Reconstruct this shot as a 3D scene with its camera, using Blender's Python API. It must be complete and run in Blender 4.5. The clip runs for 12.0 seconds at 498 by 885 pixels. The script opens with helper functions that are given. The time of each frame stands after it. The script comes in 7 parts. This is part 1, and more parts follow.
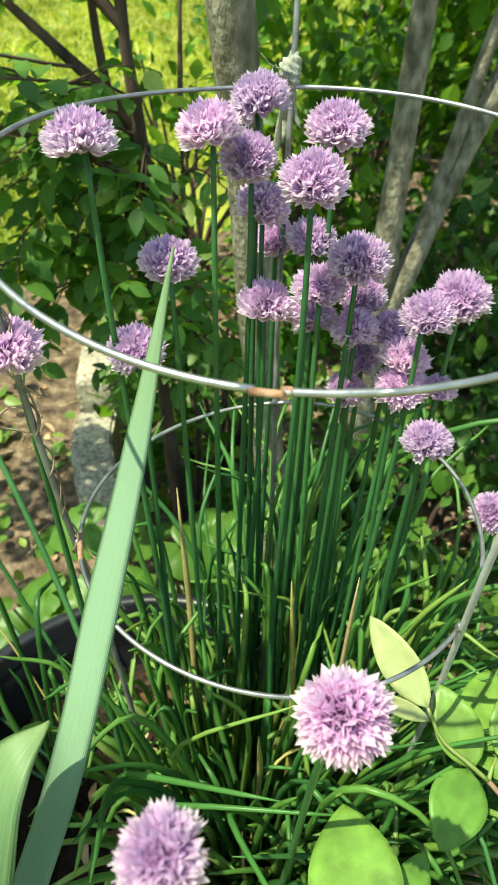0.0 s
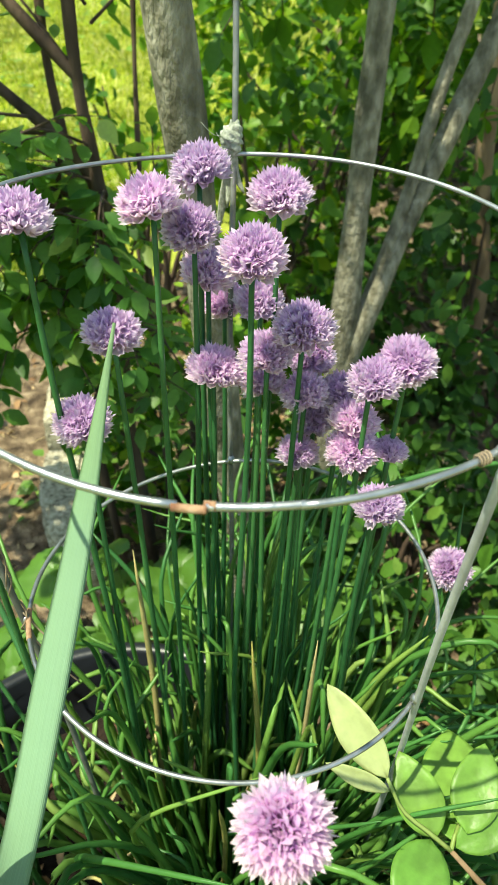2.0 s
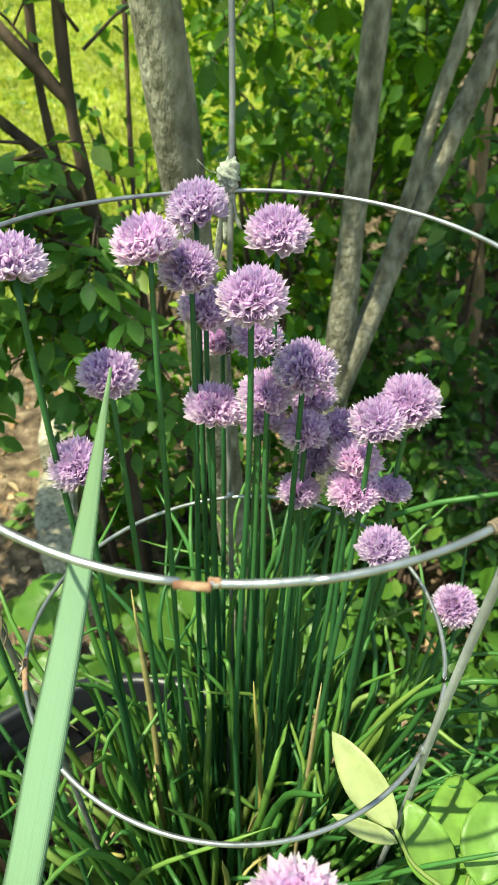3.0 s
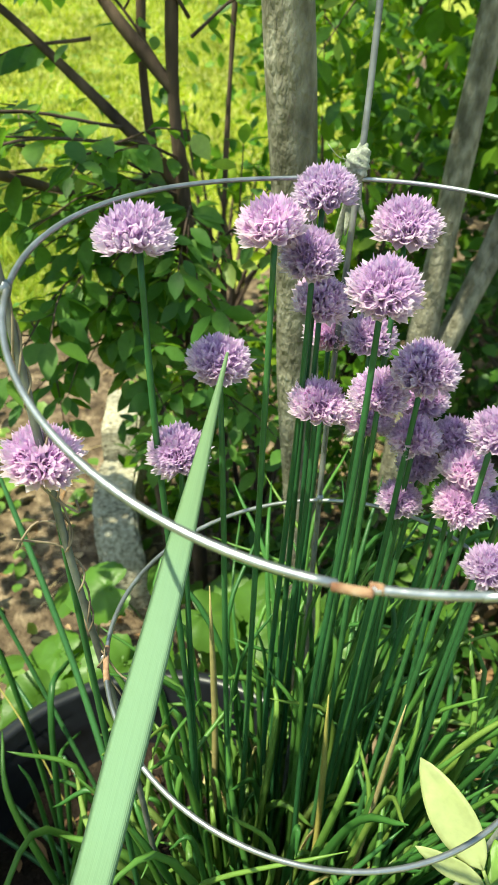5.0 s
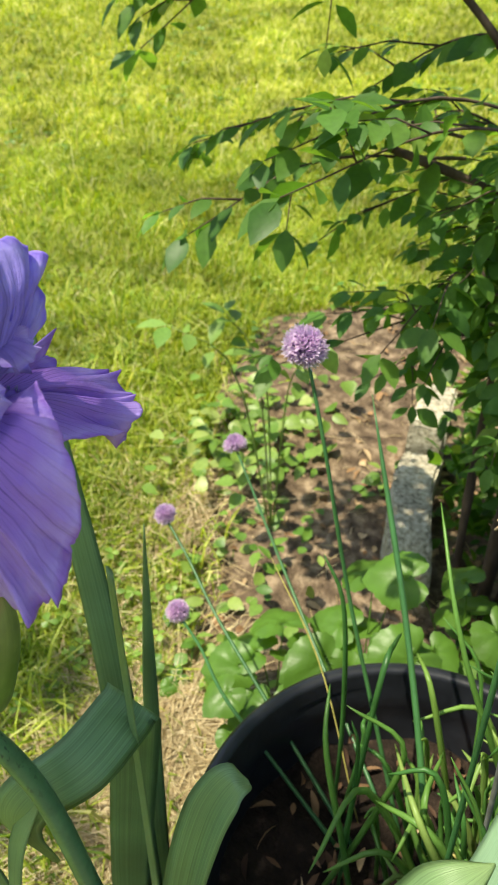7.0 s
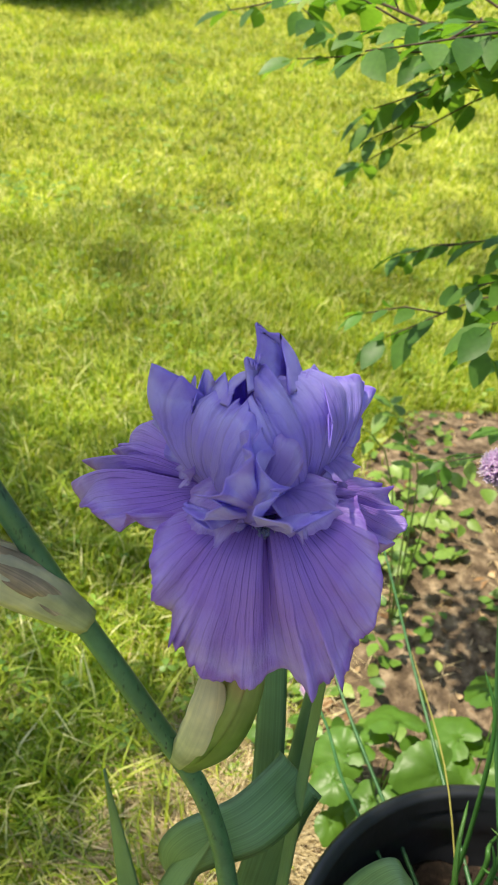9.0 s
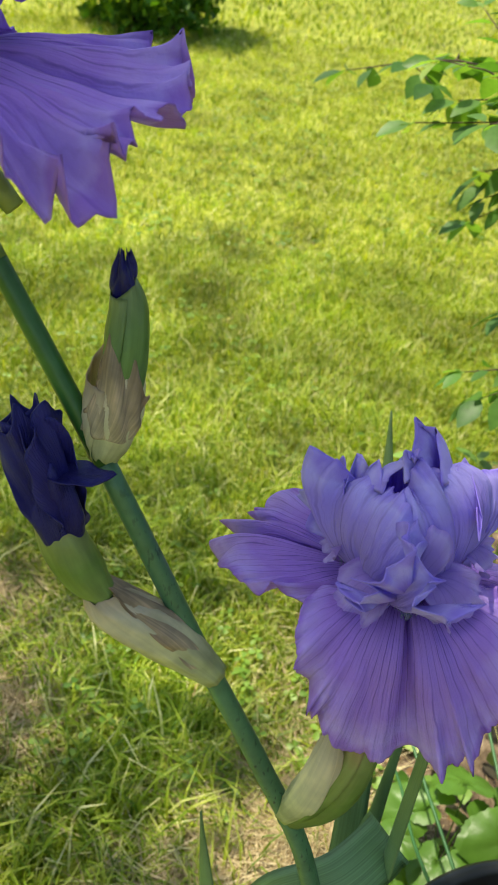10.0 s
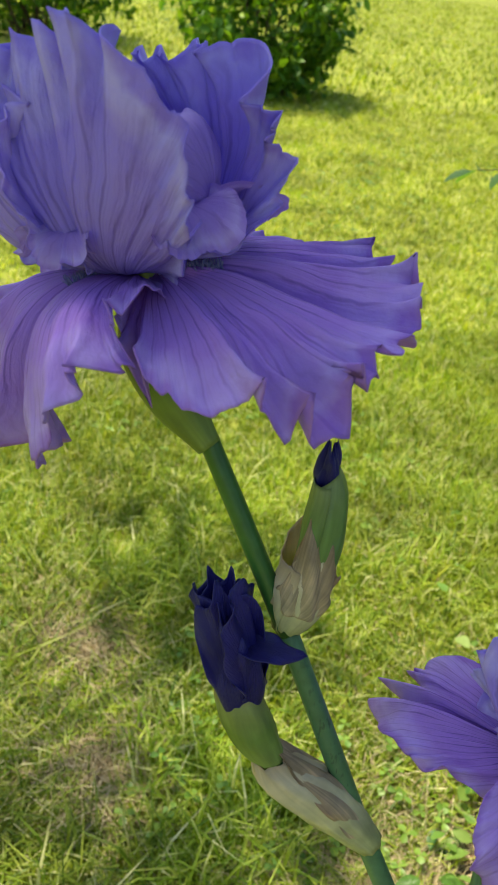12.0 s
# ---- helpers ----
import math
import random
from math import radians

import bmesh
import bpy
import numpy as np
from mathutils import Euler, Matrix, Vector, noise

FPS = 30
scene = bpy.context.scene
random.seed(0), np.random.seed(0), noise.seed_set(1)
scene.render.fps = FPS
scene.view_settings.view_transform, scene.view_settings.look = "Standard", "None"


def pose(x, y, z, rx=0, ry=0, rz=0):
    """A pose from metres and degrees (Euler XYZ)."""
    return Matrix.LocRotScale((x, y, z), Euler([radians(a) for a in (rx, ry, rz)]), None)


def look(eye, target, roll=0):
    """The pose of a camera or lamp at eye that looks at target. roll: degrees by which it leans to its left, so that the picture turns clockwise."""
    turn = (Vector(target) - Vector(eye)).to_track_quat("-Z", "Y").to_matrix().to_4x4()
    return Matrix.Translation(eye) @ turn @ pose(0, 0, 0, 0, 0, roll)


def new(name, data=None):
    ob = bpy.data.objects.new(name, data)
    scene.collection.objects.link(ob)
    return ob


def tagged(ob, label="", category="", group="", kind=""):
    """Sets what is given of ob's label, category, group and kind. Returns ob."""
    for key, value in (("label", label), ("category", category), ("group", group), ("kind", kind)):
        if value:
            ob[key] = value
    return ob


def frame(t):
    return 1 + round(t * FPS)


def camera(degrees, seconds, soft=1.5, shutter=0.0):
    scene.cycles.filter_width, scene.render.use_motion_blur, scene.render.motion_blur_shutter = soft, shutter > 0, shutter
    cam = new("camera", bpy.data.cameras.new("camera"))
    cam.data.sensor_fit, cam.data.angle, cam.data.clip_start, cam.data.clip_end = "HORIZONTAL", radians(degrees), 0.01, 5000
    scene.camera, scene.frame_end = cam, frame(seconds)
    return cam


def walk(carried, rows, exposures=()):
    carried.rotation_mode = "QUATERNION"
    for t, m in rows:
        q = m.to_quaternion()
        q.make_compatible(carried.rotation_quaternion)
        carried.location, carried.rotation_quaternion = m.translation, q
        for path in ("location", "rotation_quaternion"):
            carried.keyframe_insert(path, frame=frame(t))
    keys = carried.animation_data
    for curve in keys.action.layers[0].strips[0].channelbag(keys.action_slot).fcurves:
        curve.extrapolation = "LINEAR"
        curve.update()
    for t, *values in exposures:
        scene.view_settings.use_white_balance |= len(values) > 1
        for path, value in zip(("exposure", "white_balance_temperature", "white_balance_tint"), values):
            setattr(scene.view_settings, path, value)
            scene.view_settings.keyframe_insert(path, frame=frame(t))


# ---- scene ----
cam = camera(37.2, 12.0)
cam.data.dof.use_dof = True
cam.data.dof.focus_distance, cam.data.dof.aperture_fstop = 0.35, 30.0
PATH = [
    (0, (0.07, 0.102, 1.013), (0.065, 1.647, -0.257), -0.0),
    (0.5, (0.077, 0.111, 1.02), (0.099, 1.663, -0.241), 0.2),
    (1, (0.081, 0.112, 1.026), (0.113, 1.675, -0.221), 0.0),
    (1.5, (0.082, 0.117, 1.029), (0.122, 1.686, -0.211), -0.0),
    (2, (0.086, 0.122, 1.031), (0.14, 1.699, -0.198), -0.2),
    (2.5, (0.09, 0.131, 1.033), (0.16, 1.716, -0.185), -0.4),
    (3, (0.084, 0.139, 1.039), (0.152, 1.733, -0.167), -0.5),
    (3.2, (0.08, 0.141, 1.04), (0.145, 1.738, -0.163), -0.1),
    (4.8, (0.057, 0.156, 1.025), (0.016, 1.766, -0.161), 0.3),
    (5, (0.053, 0.151, 1.024), (-0.003, 1.753, -0.171), 1.7),
    (5.5, (0.032, 0.147, 1.012), (-0.134, 1.735, -0.193), 1.9),
    (5.8, (0.017, 0.147, 1.003), (-0.251, 1.713, -0.212), 1.9),
    (6, (0.005, 0.146, 1.004), (-0.326, 1.696, -0.216), 1.7),
    (6.5, (-0.026, 0.138, 1.01), (-0.551, 1.626, -0.22), 1.3),
    (7, (-0.052, 0.114, 1.023), (-0.736, 1.539, -0.202), 0.9),
    (7.5, (-0.072, 0.098, 1.041), (-0.881, 1.486, -0.149), 0.6),
    (7.7, (-0.076, 0.09, 1.046), (-0.931, 1.473, -0.118), 0.9),
    (9.3, (-0.109, 0.041, 1.07), (-1.122, 1.385, -0.01), 6.6),
    (9.5, (-0.113, 0.034, 1.077), (-1.16, 1.361, 0.007), 6.8),
    (10, (-0.13, 0.02, 1.087), (-1.266, 1.293, 0.044), 6.9),
    (10.5, (-0.147, 0.01, 1.097), (-1.343, 1.248, 0.078), 7.5),
    (11, (-0.157, 0.001, 1.105), (-1.412, 1.196, 0.106), 7.5),
    (11.5, (-0.174, -0.008, 1.116), (-1.476, 1.15, 0.136), 7.5),
    (12, (-0.182, -0.006, 1.134), (-1.509, 1.143, 0.176), 7.2),
]
walk(cam, [(t, look(eye, target, roll)) for t, eye, target, roll in PATH], [(0.0, 1.05, 7400, -10), (5.0, 1.09, 7400, -10), (6.5, 0.97, 7500, 3), (7.5, 0.93, 7500, 3), (9.5, 0.95, 7500, 5), (10.5, 0.72, 7400, -1), (11.0, 0.66, 7300, -3), (11.5, 0.71, 7300, -1), (12.0, 0.82, 7400, 3)])

# ---- world and sun ----
SUN_TO = Vector((-0.34, -0.16, 0.93)).normalized()
world = bpy.data.worlds.new("sky")
scene.world = world
world.use_nodes = True
wn = world.node_tree.nodes
sky = wn.new("ShaderNodeTexSky")
sky.sky_type = "NISHITA"
sky.sun_disc = False
sky.sun_elevation = math.asin(SUN_TO.z)
sky.sun_rotation = math.atan2(SUN_TO.x, SUN_TO.y)
wn["Background"].inputs["Strength"].default_value = 0.15
world.node_tree.links.new(sky.outputs[0], wn["Background"].inputs["Color"])
sun_data = bpy.data.lights.new("sun", "SUN")
sun_data.energy, sun_data.angle, sun_data.color = 4.2, radians(0.6), (1.0, 0.95, 0.86)
sun = new("sun", sun_data)
sun.matrix_world = look(SUN_TO * 20, (0, 0, 0))


# ---- materials ----
def material(name):
    m = bpy.data.materials.new(name)
    m.use_nodes = True
    m.node_tree.nodes.clear()
    return m, m.node_tree.nodes, m.node_tree.links


def ramp(nodes, stops):
    r = nodes.new("ShaderNodeValToRGB")
    while len(r.color_ramp.elements) < len(stops):
        r.color_ramp.elements.new(0.5)
    for e, (p, c) in zip(r.color_ramp.elements, stops):
        e.position, e.color = p, (*c, 1)
    return r


def noise_tex(nodes, links, scale, detail=4, coord="Object", stretch=None):
    tc = nodes.new("ShaderNodeTexCoord")
    n = nodes.new("ShaderNodeTexNoise")
    n.inputs["Scale"].default_value, n.inputs["Detail"].default_value = scale, detail
    src = tc.outputs[coord]
    if stretch:
        mp = nodes.new("ShaderNodeMapping")
        mp.inputs["Scale"].default_value = stretch
        links.new(src, mp.inputs["Vector"])
        src = mp.outputs[0]
    links.new(src, n.inputs["Vector"])
    return n


def mix_colour(nodes, links, kind, fac, a, b):
    m = nodes.new("ShaderNodeMix")
    m.data_type, m.blend_type = "RGBA", kind
    for sock, v in ((m.inputs[0], fac), (m.inputs[6], a), (m.inputs[7], b)):
        if isinstance(v, (int, float)):
            sock.default_value = v
        elif isinstance(v, tuple):
            sock.default_value = (*v, 1)
        else:
            links.new(v, sock)
    return m.outputs[2]


def leaf_material(name, stops, trans=0.35, rough=0.45, spec=0.4, island=True, patch=(6.0, 0.35), specks=0.0, trans_tint=(1.25, 1.15, 0.45), bump=0.15, bump_scale=180.0, stretch=None):
    """Foliage: one colour ramp over the leaves, patches of age on top, light through the blade."""
    m, N, L = material(name)
    out = N.new("ShaderNodeOutputMaterial")
    p = N.new("ShaderNodeBsdfPrincipled")
    r = ramp(N, stops)
    if island:
        g = N.new("ShaderNodeNewGeometry")
        L.new(g.outputs["Random Per Island"], r.inputs[0])
    else:
        g = N.new("ShaderNodeObjectInfo")
        L.new(g.outputs["Random"], r.inputs[0])
    n = noise_tex(N, L, patch[0], 5)
    tone = ramp(N, [(0.3, (1 - patch[1],) * 3), (0.7, (1 + patch[1] * 0.5,) * 3)])
    L.new(n.outputs["Fac"], tone.inputs[0])
    col = mix_colour(N, L, "MULTIPLY", 1.0, r.outputs[0], tone.outputs[0])
    fine = noise_tex(N, L, bump_scale, 3, stretch=stretch)
    grain = ramp(N, [(0.25, (0.8, 0.8, 0.8)), (0.75, (1.12, 1.12, 1.12))])
    L.new(fine.outputs["Fac"], grain.inputs[0])
    col = mix_colour(N, L, "MULTIPLY", 0.7, col, grain.outputs[0])
    if specks:
        dots = noise_tex(N, L, 420, 2, stretch=(1, 1, 0.4))
        cover = noise_tex(N, L, 16, 3)
        dark = ramp(N, [(0.60, (0, 0, 0)), (0.68, (1, 1, 1))])
        where = ramp(N, [(0.42, (0, 0, 0)), (0.62, (specks,) * 3)])
        L.new(dots.outputs["Fac"], dark.inputs[0])
        L.new(cover.outputs["Fac"], where.inputs[0])
        f = N.new("ShaderNodeMath")
        f.operation = "MULTIPLY"
        L.new(dark.outputs[0], f.inputs[0])
        L.new(where.outputs[0], f.inputs[1])
        col = mix_colour(N, L, "MIX", f.outputs[0], col, (0.015, 0.03, 0.02))
    L.new(col, p.inputs["Base Color"])
    p.inputs["Roughness"].default_value = rough
    p.inputs["Specular IOR Level"].default_value = spec
    b = N.new("ShaderNodeBump")
    b.inputs["Strength"].default_value, b.inputs["Distance"].default_value = bump, 0.002
    L.new(fine.outputs["Fac"], b.inputs["Height"])
    L.new(b.outputs[0], p.inputs["Normal"])
    t = N.new("ShaderNodeBsdfTranslucent")
    L.new(mix_colour(N, L, "MULTIPLY", 1.0, col, trans_tint), t.inputs["Color"])
    mx = N.new("ShaderNodeMixShader")
    mx.inputs[0].default_value = trans
    L.new(p.outputs[0], mx.inputs[1])
    L.new(t.outputs[0], mx.inputs[2])
    L.new(mx.outputs[0], out.inputs[0])
    return m


def solid_material(name, stops, scale=20.0, rough=0.7, metal=0.0, bump=0.4, bump_scale=None, bump_dist=0.004, stretch=None, spec=0.4, detail=8):
    m, N, L = material(name)
    out = N.new("ShaderNodeOutputMaterial")
    p = N.new("ShaderNodeBsdfPrincipled")
    n = noise_tex(N, L, scale, detail, stretch=stretch)
    r = ramp(N, stops)
    L.new(n.outputs["Fac"], r.inputs[0])
    big = noise_tex(N, L, scale * 0.17, 3)
    tone = ramp(N, [(0.3, (0.72, 0.72, 0.72)), (0.7, (1.15, 1.15, 1.15))])
    L.new(big.outputs["Fac"], tone.inputs[0])
    L.new(mix_colour(N, L, "MULTIPLY", 1.0, r.outputs[0], tone.outputs[0]), p.inputs["Base Color"])
    p.inputs["Roughness"].default_value, p.inputs["Metallic"].default_value = rough, metal
    p.inputs["Specular IOR Level"].default_value = spec
    f = noise_tex(N, L, bump_scale or scale * 3, 6, stretch=stretch)
    b = N.new("ShaderNodeBump")
    b.inputs["Strength"].default_value, b.inputs["Distance"].default_value = bump, bump_dist
    L.new(f.outputs["Fac"], b.inputs["Height"])
    L.new(b.outputs[0], p.inputs["Normal"])
    L.new(p.outputs[0], out.inputs[0])
    return m


def petal_material(name, deep, mid, pale, vein, lines=30.0, vein_amount=0.75, trans=0.42, sheen=0.12, rough=0.5):
    """Petal tissue: colour runs along the petal, thin darker veins fan out across it, light comes through."""
    m, N, L = material(name)
    out = N.new("ShaderNodeOutputMaterial")
    p = N.new("ShaderNodeBsdfPrincipled")
    uv = N.new("ShaderNodeUVMap")
    sep = N.new("ShaderNodeSeparateXYZ")
    L.new(uv.outputs[0], sep.inputs[0])
    n = noise_tex(N, L, 45, 5)
    along = ramp(N, [(0.0, deep), (0.35, mid), (0.7, mid), (0.92, pale), (1.0, mid)])
    add = N.new("ShaderNodeMath")
    add.operation = "MULTIPLY_ADD"
    L.new(n.outputs["Fac"], add.inputs[0])
    add.inputs[1].default_value = 0.5
    sh = N.new("ShaderNodeMath")
    sh.operation = "SUBTRACT"
    L.new(sep.outputs["Y"], sh.inputs[0])
    sh.inputs[1].default_value = 0.25
    L.new(sh.outputs[0], add.inputs[2])
    L.new(add.outputs[0], along.inputs[0])
    mp = N.new("ShaderNodeMapping")
    mp.inputs["Scale"].default_value = (lines * 0.25, 3.0, 1.0)
    L.new(uv.outputs[0], mp.inputs["Vector"])
    warp = N.new("ShaderNodeTexNoise")
    warp.inputs["Scale"].default_value, warp.inputs["Detail"].default_value = 1.2, 3
    L.new(mp.outputs[0], warp.inputs["Vector"])
    ln = N.new("ShaderNodeMath")
    ln.operation = "MULTIPLY_ADD"
    L.new(sep.outputs["X"], ln.inputs[0])
    ln.inputs[1].default_value = lines
    L.new(warp.outputs["Fac"], ln.inputs[2])
    fr = N.new("ShaderNodeMath")
    fr.operation = "PINGPONG"
    L.new(ln.outputs[0], fr.inputs[0])
    fr.inputs[1].default_value = 0.5
    vr0 = ramp(N, [(0.0, (1, 1, 1)), (0.045, (0.8, 0.8, 0.8)), (0.10, (0, 0, 0))])
    L.new(fr.outputs[0], vr0.inputs[0])
    uneven = ramp(N, [(0.35, (0.35, 0.35, 0.35)), (0.6, (1, 1, 1))])
    L.new(warp.outputs["Fac"], uneven.inputs[0])
    ln2 = N.new("ShaderNodeMath")
    ln2.operation = "MULTIPLY_ADD"
    L.new(sep.outputs["X"], ln2.inputs[0])
    ln2.inputs[1].default_value = lines * 2.3
    w2 = N.new("ShaderNodeMath")
    w2.operation = "MULTIPLY"
    L.new(warp.outputs["Fac"], w2.inputs[0])
    w2.inputs[1].default_value = 3.0
    L.new(w2.outputs[0], ln2.inputs[2])
    fr2 = N.new("ShaderNodeMath")
    fr2.operation = "PINGPONG"
    L.new(ln2.outputs[0], fr2.inputs[0])
    fr2.inputs[1].default_value = 0.5
    vr2 = ramp(N, [(0.0, (0.4, 0.4, 0.4)), (0.10, (0, 0, 0))])
    L.new(fr2.outputs[0], vr2.inputs[0])
    vr = N.new("ShaderNodeMath")
    vr.operation = "MAXIMUM"
    L.new(vr0.outputs[0], vr.inputs[0])
    L.new(vr2.outputs[0], vr.inputs[1])
    fade = ramp(N, [(0.0, (1, 1, 1)), (0.55, (0.75, 0.75, 0.75)), (0.95, (0.25, 0.25, 0.25))])
    L.new(sep.outputs["Y"], fade.inputs[0])
    vm = N.new("ShaderNodeMath")
    vm.operation = "MULTIPLY"
    vu = N.new("ShaderNodeMath")
    vu.operation = "MULTIPLY"
    L.new(vr.outputs[0], vu.inputs[0])
    L.new(uneven.outputs[0], vu.inputs[1])
    L.new(vu.outputs[0], vm.inputs[0])
    L.new(fade.outputs[0], vm.inputs[1])
    vm2 = N.new("ShaderNodeMath")
    vm2.operation = "MULTIPLY"
    L.new(vm.outputs[0], vm2.inputs[0])
    vm2.inputs[1].default_value = vein_amount
    col = mix_colour(N, L, "MIX", vm2.outputs[0], along.outputs[0], vein)
    L.new(col, p.inputs["Base Color"])
    p.inputs["Roughness"].default_value = rough
    p.inputs["Specular IOR Level"].default_value = 0.25
    p.inputs["Sheen Weight"].default_value = sheen
    p.inputs["Sheen Tint"].default_value = (0.8, 0.75, 1.0, 1)
    crease = N.new("ShaderNodeTexNoise")
    crease.inputs["Scale"].default_value, crease.inputs["Detail"].default_value = 6, 6
    mp2 = N.new("ShaderNodeMapping")
    mp2.inputs["Scale"].default_value = (30.0, 1.0, 1.0)
    L.new(uv.outputs[0], mp2.inputs["Vector"])
    L.new(mp2.outputs[0], crease.inputs["Vector"])
    b = N.new("ShaderNodeBump")
    b.inputs["Strength"].default_value, b.inputs["Distance"].default_value = 0.6, 0.0018
    crinkle = noise_tex(N, L, 420, 4)
    both = N.new("ShaderNodeMath")
    both.operation = "MULTIPLY_ADD"
    L.new(crinkle.outputs["Fac"], both.inputs[0])
    both.inputs[1].default_value = 0.45
    L.new(crease.outputs["Fac"], both.inputs[2])
    L.new(both.outputs[0], b.inputs["Height"])
    L.new(b.outputs[0], p.inputs["Normal"])
    t = N.new("ShaderNodeBsdfTranslucent")
    L.new(mix_colour(N, L, "MULTIPLY", 1.0, col, (1.1, 0.9, 1.25)), t.inputs["Color"])
    mx = N.new("ShaderNodeMixShader")
    mx.inputs[0].default_value = trans
    L.new(p.outputs[0], mx.inputs[1])
    L.new(t.outputs[0], mx.inputs[2])
    L.new(mx.outputs[0], out.inputs[0])
    return m


M_GRASS = leaf_material("grass_blades", [(0.0, (0.13, 0.23, 0.02)), (0.35, (0.31, 0.42, 0.03)), (0.75, (0.50, 0.56, 0.07)), (1.0, (0.80, 0.76, 0.42))], trans=0.45, rough=0.6, spec=0.25, patch=(3.0, 0.5))
M_GRASS_NEAR = leaf_material("near_grass_blades", [(0.0, (0.10, 0.20, 0.018)), (0.4, (0.28, 0.40, 0.03)), (0.8, (0.49, 0.56, 0.07)), (1.0, (0.78, 0.74, 0.40))], trans=0.45, rough=0.5, spec=0.35, patch=(3.0, 0.5))
M_STRAW = leaf_material("dry_grass", [(0.0, (0.25, 0.175, 0.08)), (0.5, (0.46, 0.36, 0.19)), (1.0, (0.64, 0.53, 0.34))], trans=0.2, rough=0.7)
M_SHRUB = leaf_material("shrub_leaves", [(0.0, (0.075, 0.20, 0.04)), (0.5, (0.15, 0.32, 0.06)), (0.85, (0.25, 0.43, 0.09)), (1.0, (0.42, 0.55, 0.15))], trans=0.58, rough=0.46, spec=0.45)
M_HEDGE = leaf_material("hedge_leaves", [(0.0, (0.045, 0.13, 0.014)), (0.5, (0.09, 0.22, 0.02)), (0.85, (0.17, 0.33, 0.03)), (1.0, (0.33, 0.46, 0.05))], trans=0.45, rough=0.45, spec=0.3)
# darker copy of the hedge leaves: shade on the low bushes, as colour
M_HEDGE_SHADED = leaf_material("shaded_hedge_leaves", [(0.0, (0.03, 0.085, 0.014)), (0.5, (0.055, 0.14, 0.02)), (0.9, (0.10, 0.22, 0.03)), (1.0, (0.18, 0.30, 0.05))], trans=0.3, rough=0.45, spec=0.3)
M_VIOLET = leaf_material("violet_leaves", [(0.0, (0.08, 0.20, 0.028)), (1.0, (0.15, 0.30, 0.045))], trans=0.45, rough=0.4, bump=0.5, bump_scale=60)
M_LIME = leaf_material("young_leaves", [(0.0, (0.17, 0.35, 0.06)), (1.0, (0.25, 0.43, 0.08))], trans=0.45, rough=0.4, island=False, patch=(60, 0.25), trans_tint=(1.1, 1.1, 0.6), bump=0.4, bump_scale=120)
M_CREAM = leaf_material("pale_leaves", [(0.0, (0.44, 0.50, 0.22)), (1.0, (0.50, 0.55, 0.27))], trans=0.4, rough=0.4, patch=(30, 0.15))
M_CHIVE = leaf_material("chive_leaves", [(0.0, (0.045, 0.15, 0.04)), (0.5, (0.08, 0.225, 0.05)), (0.85, (0.14, 0.30, 0.06)), (1.0, (0.24, 0.37, 0.08))], trans=0.3, rough=0.36, spec=0.35, patch=(12, 0.25), stretch=(1, 1, 0.1))
# lighter copy of the chive leaves: sun reaching into the clump, as colour
M_CHIVE_LIT = leaf_material("young_chive_leaves", [(0.0, (0.10, 0.24, 0.05)), (0.5, (0.17, 0.33, 0.07)), (1.0, (0.28, 0.40, 0.11))], trans=0.35, rough=0.4, spec=0.35, patch=(12, 0.25), stretch=(1, 1, 0.1))
M_CHIVE_STEM = leaf_material("chive_stems", [(0.0, (0.028, 0.11, 0.04)), (1.0, (0.06, 0.175, 0.055))], trans=0.1, rough=0.36, spec=0.35, island=False, patch=(14, 0.25))
M_CHIVE_DRY = leaf_material("withered_chive", [(0.0, (0.46, 0.42, 0.10)), (1.0, (0.56, 0.45, 0.24))], trans=0.15, rough=0.6, patch=(20, 0.3))
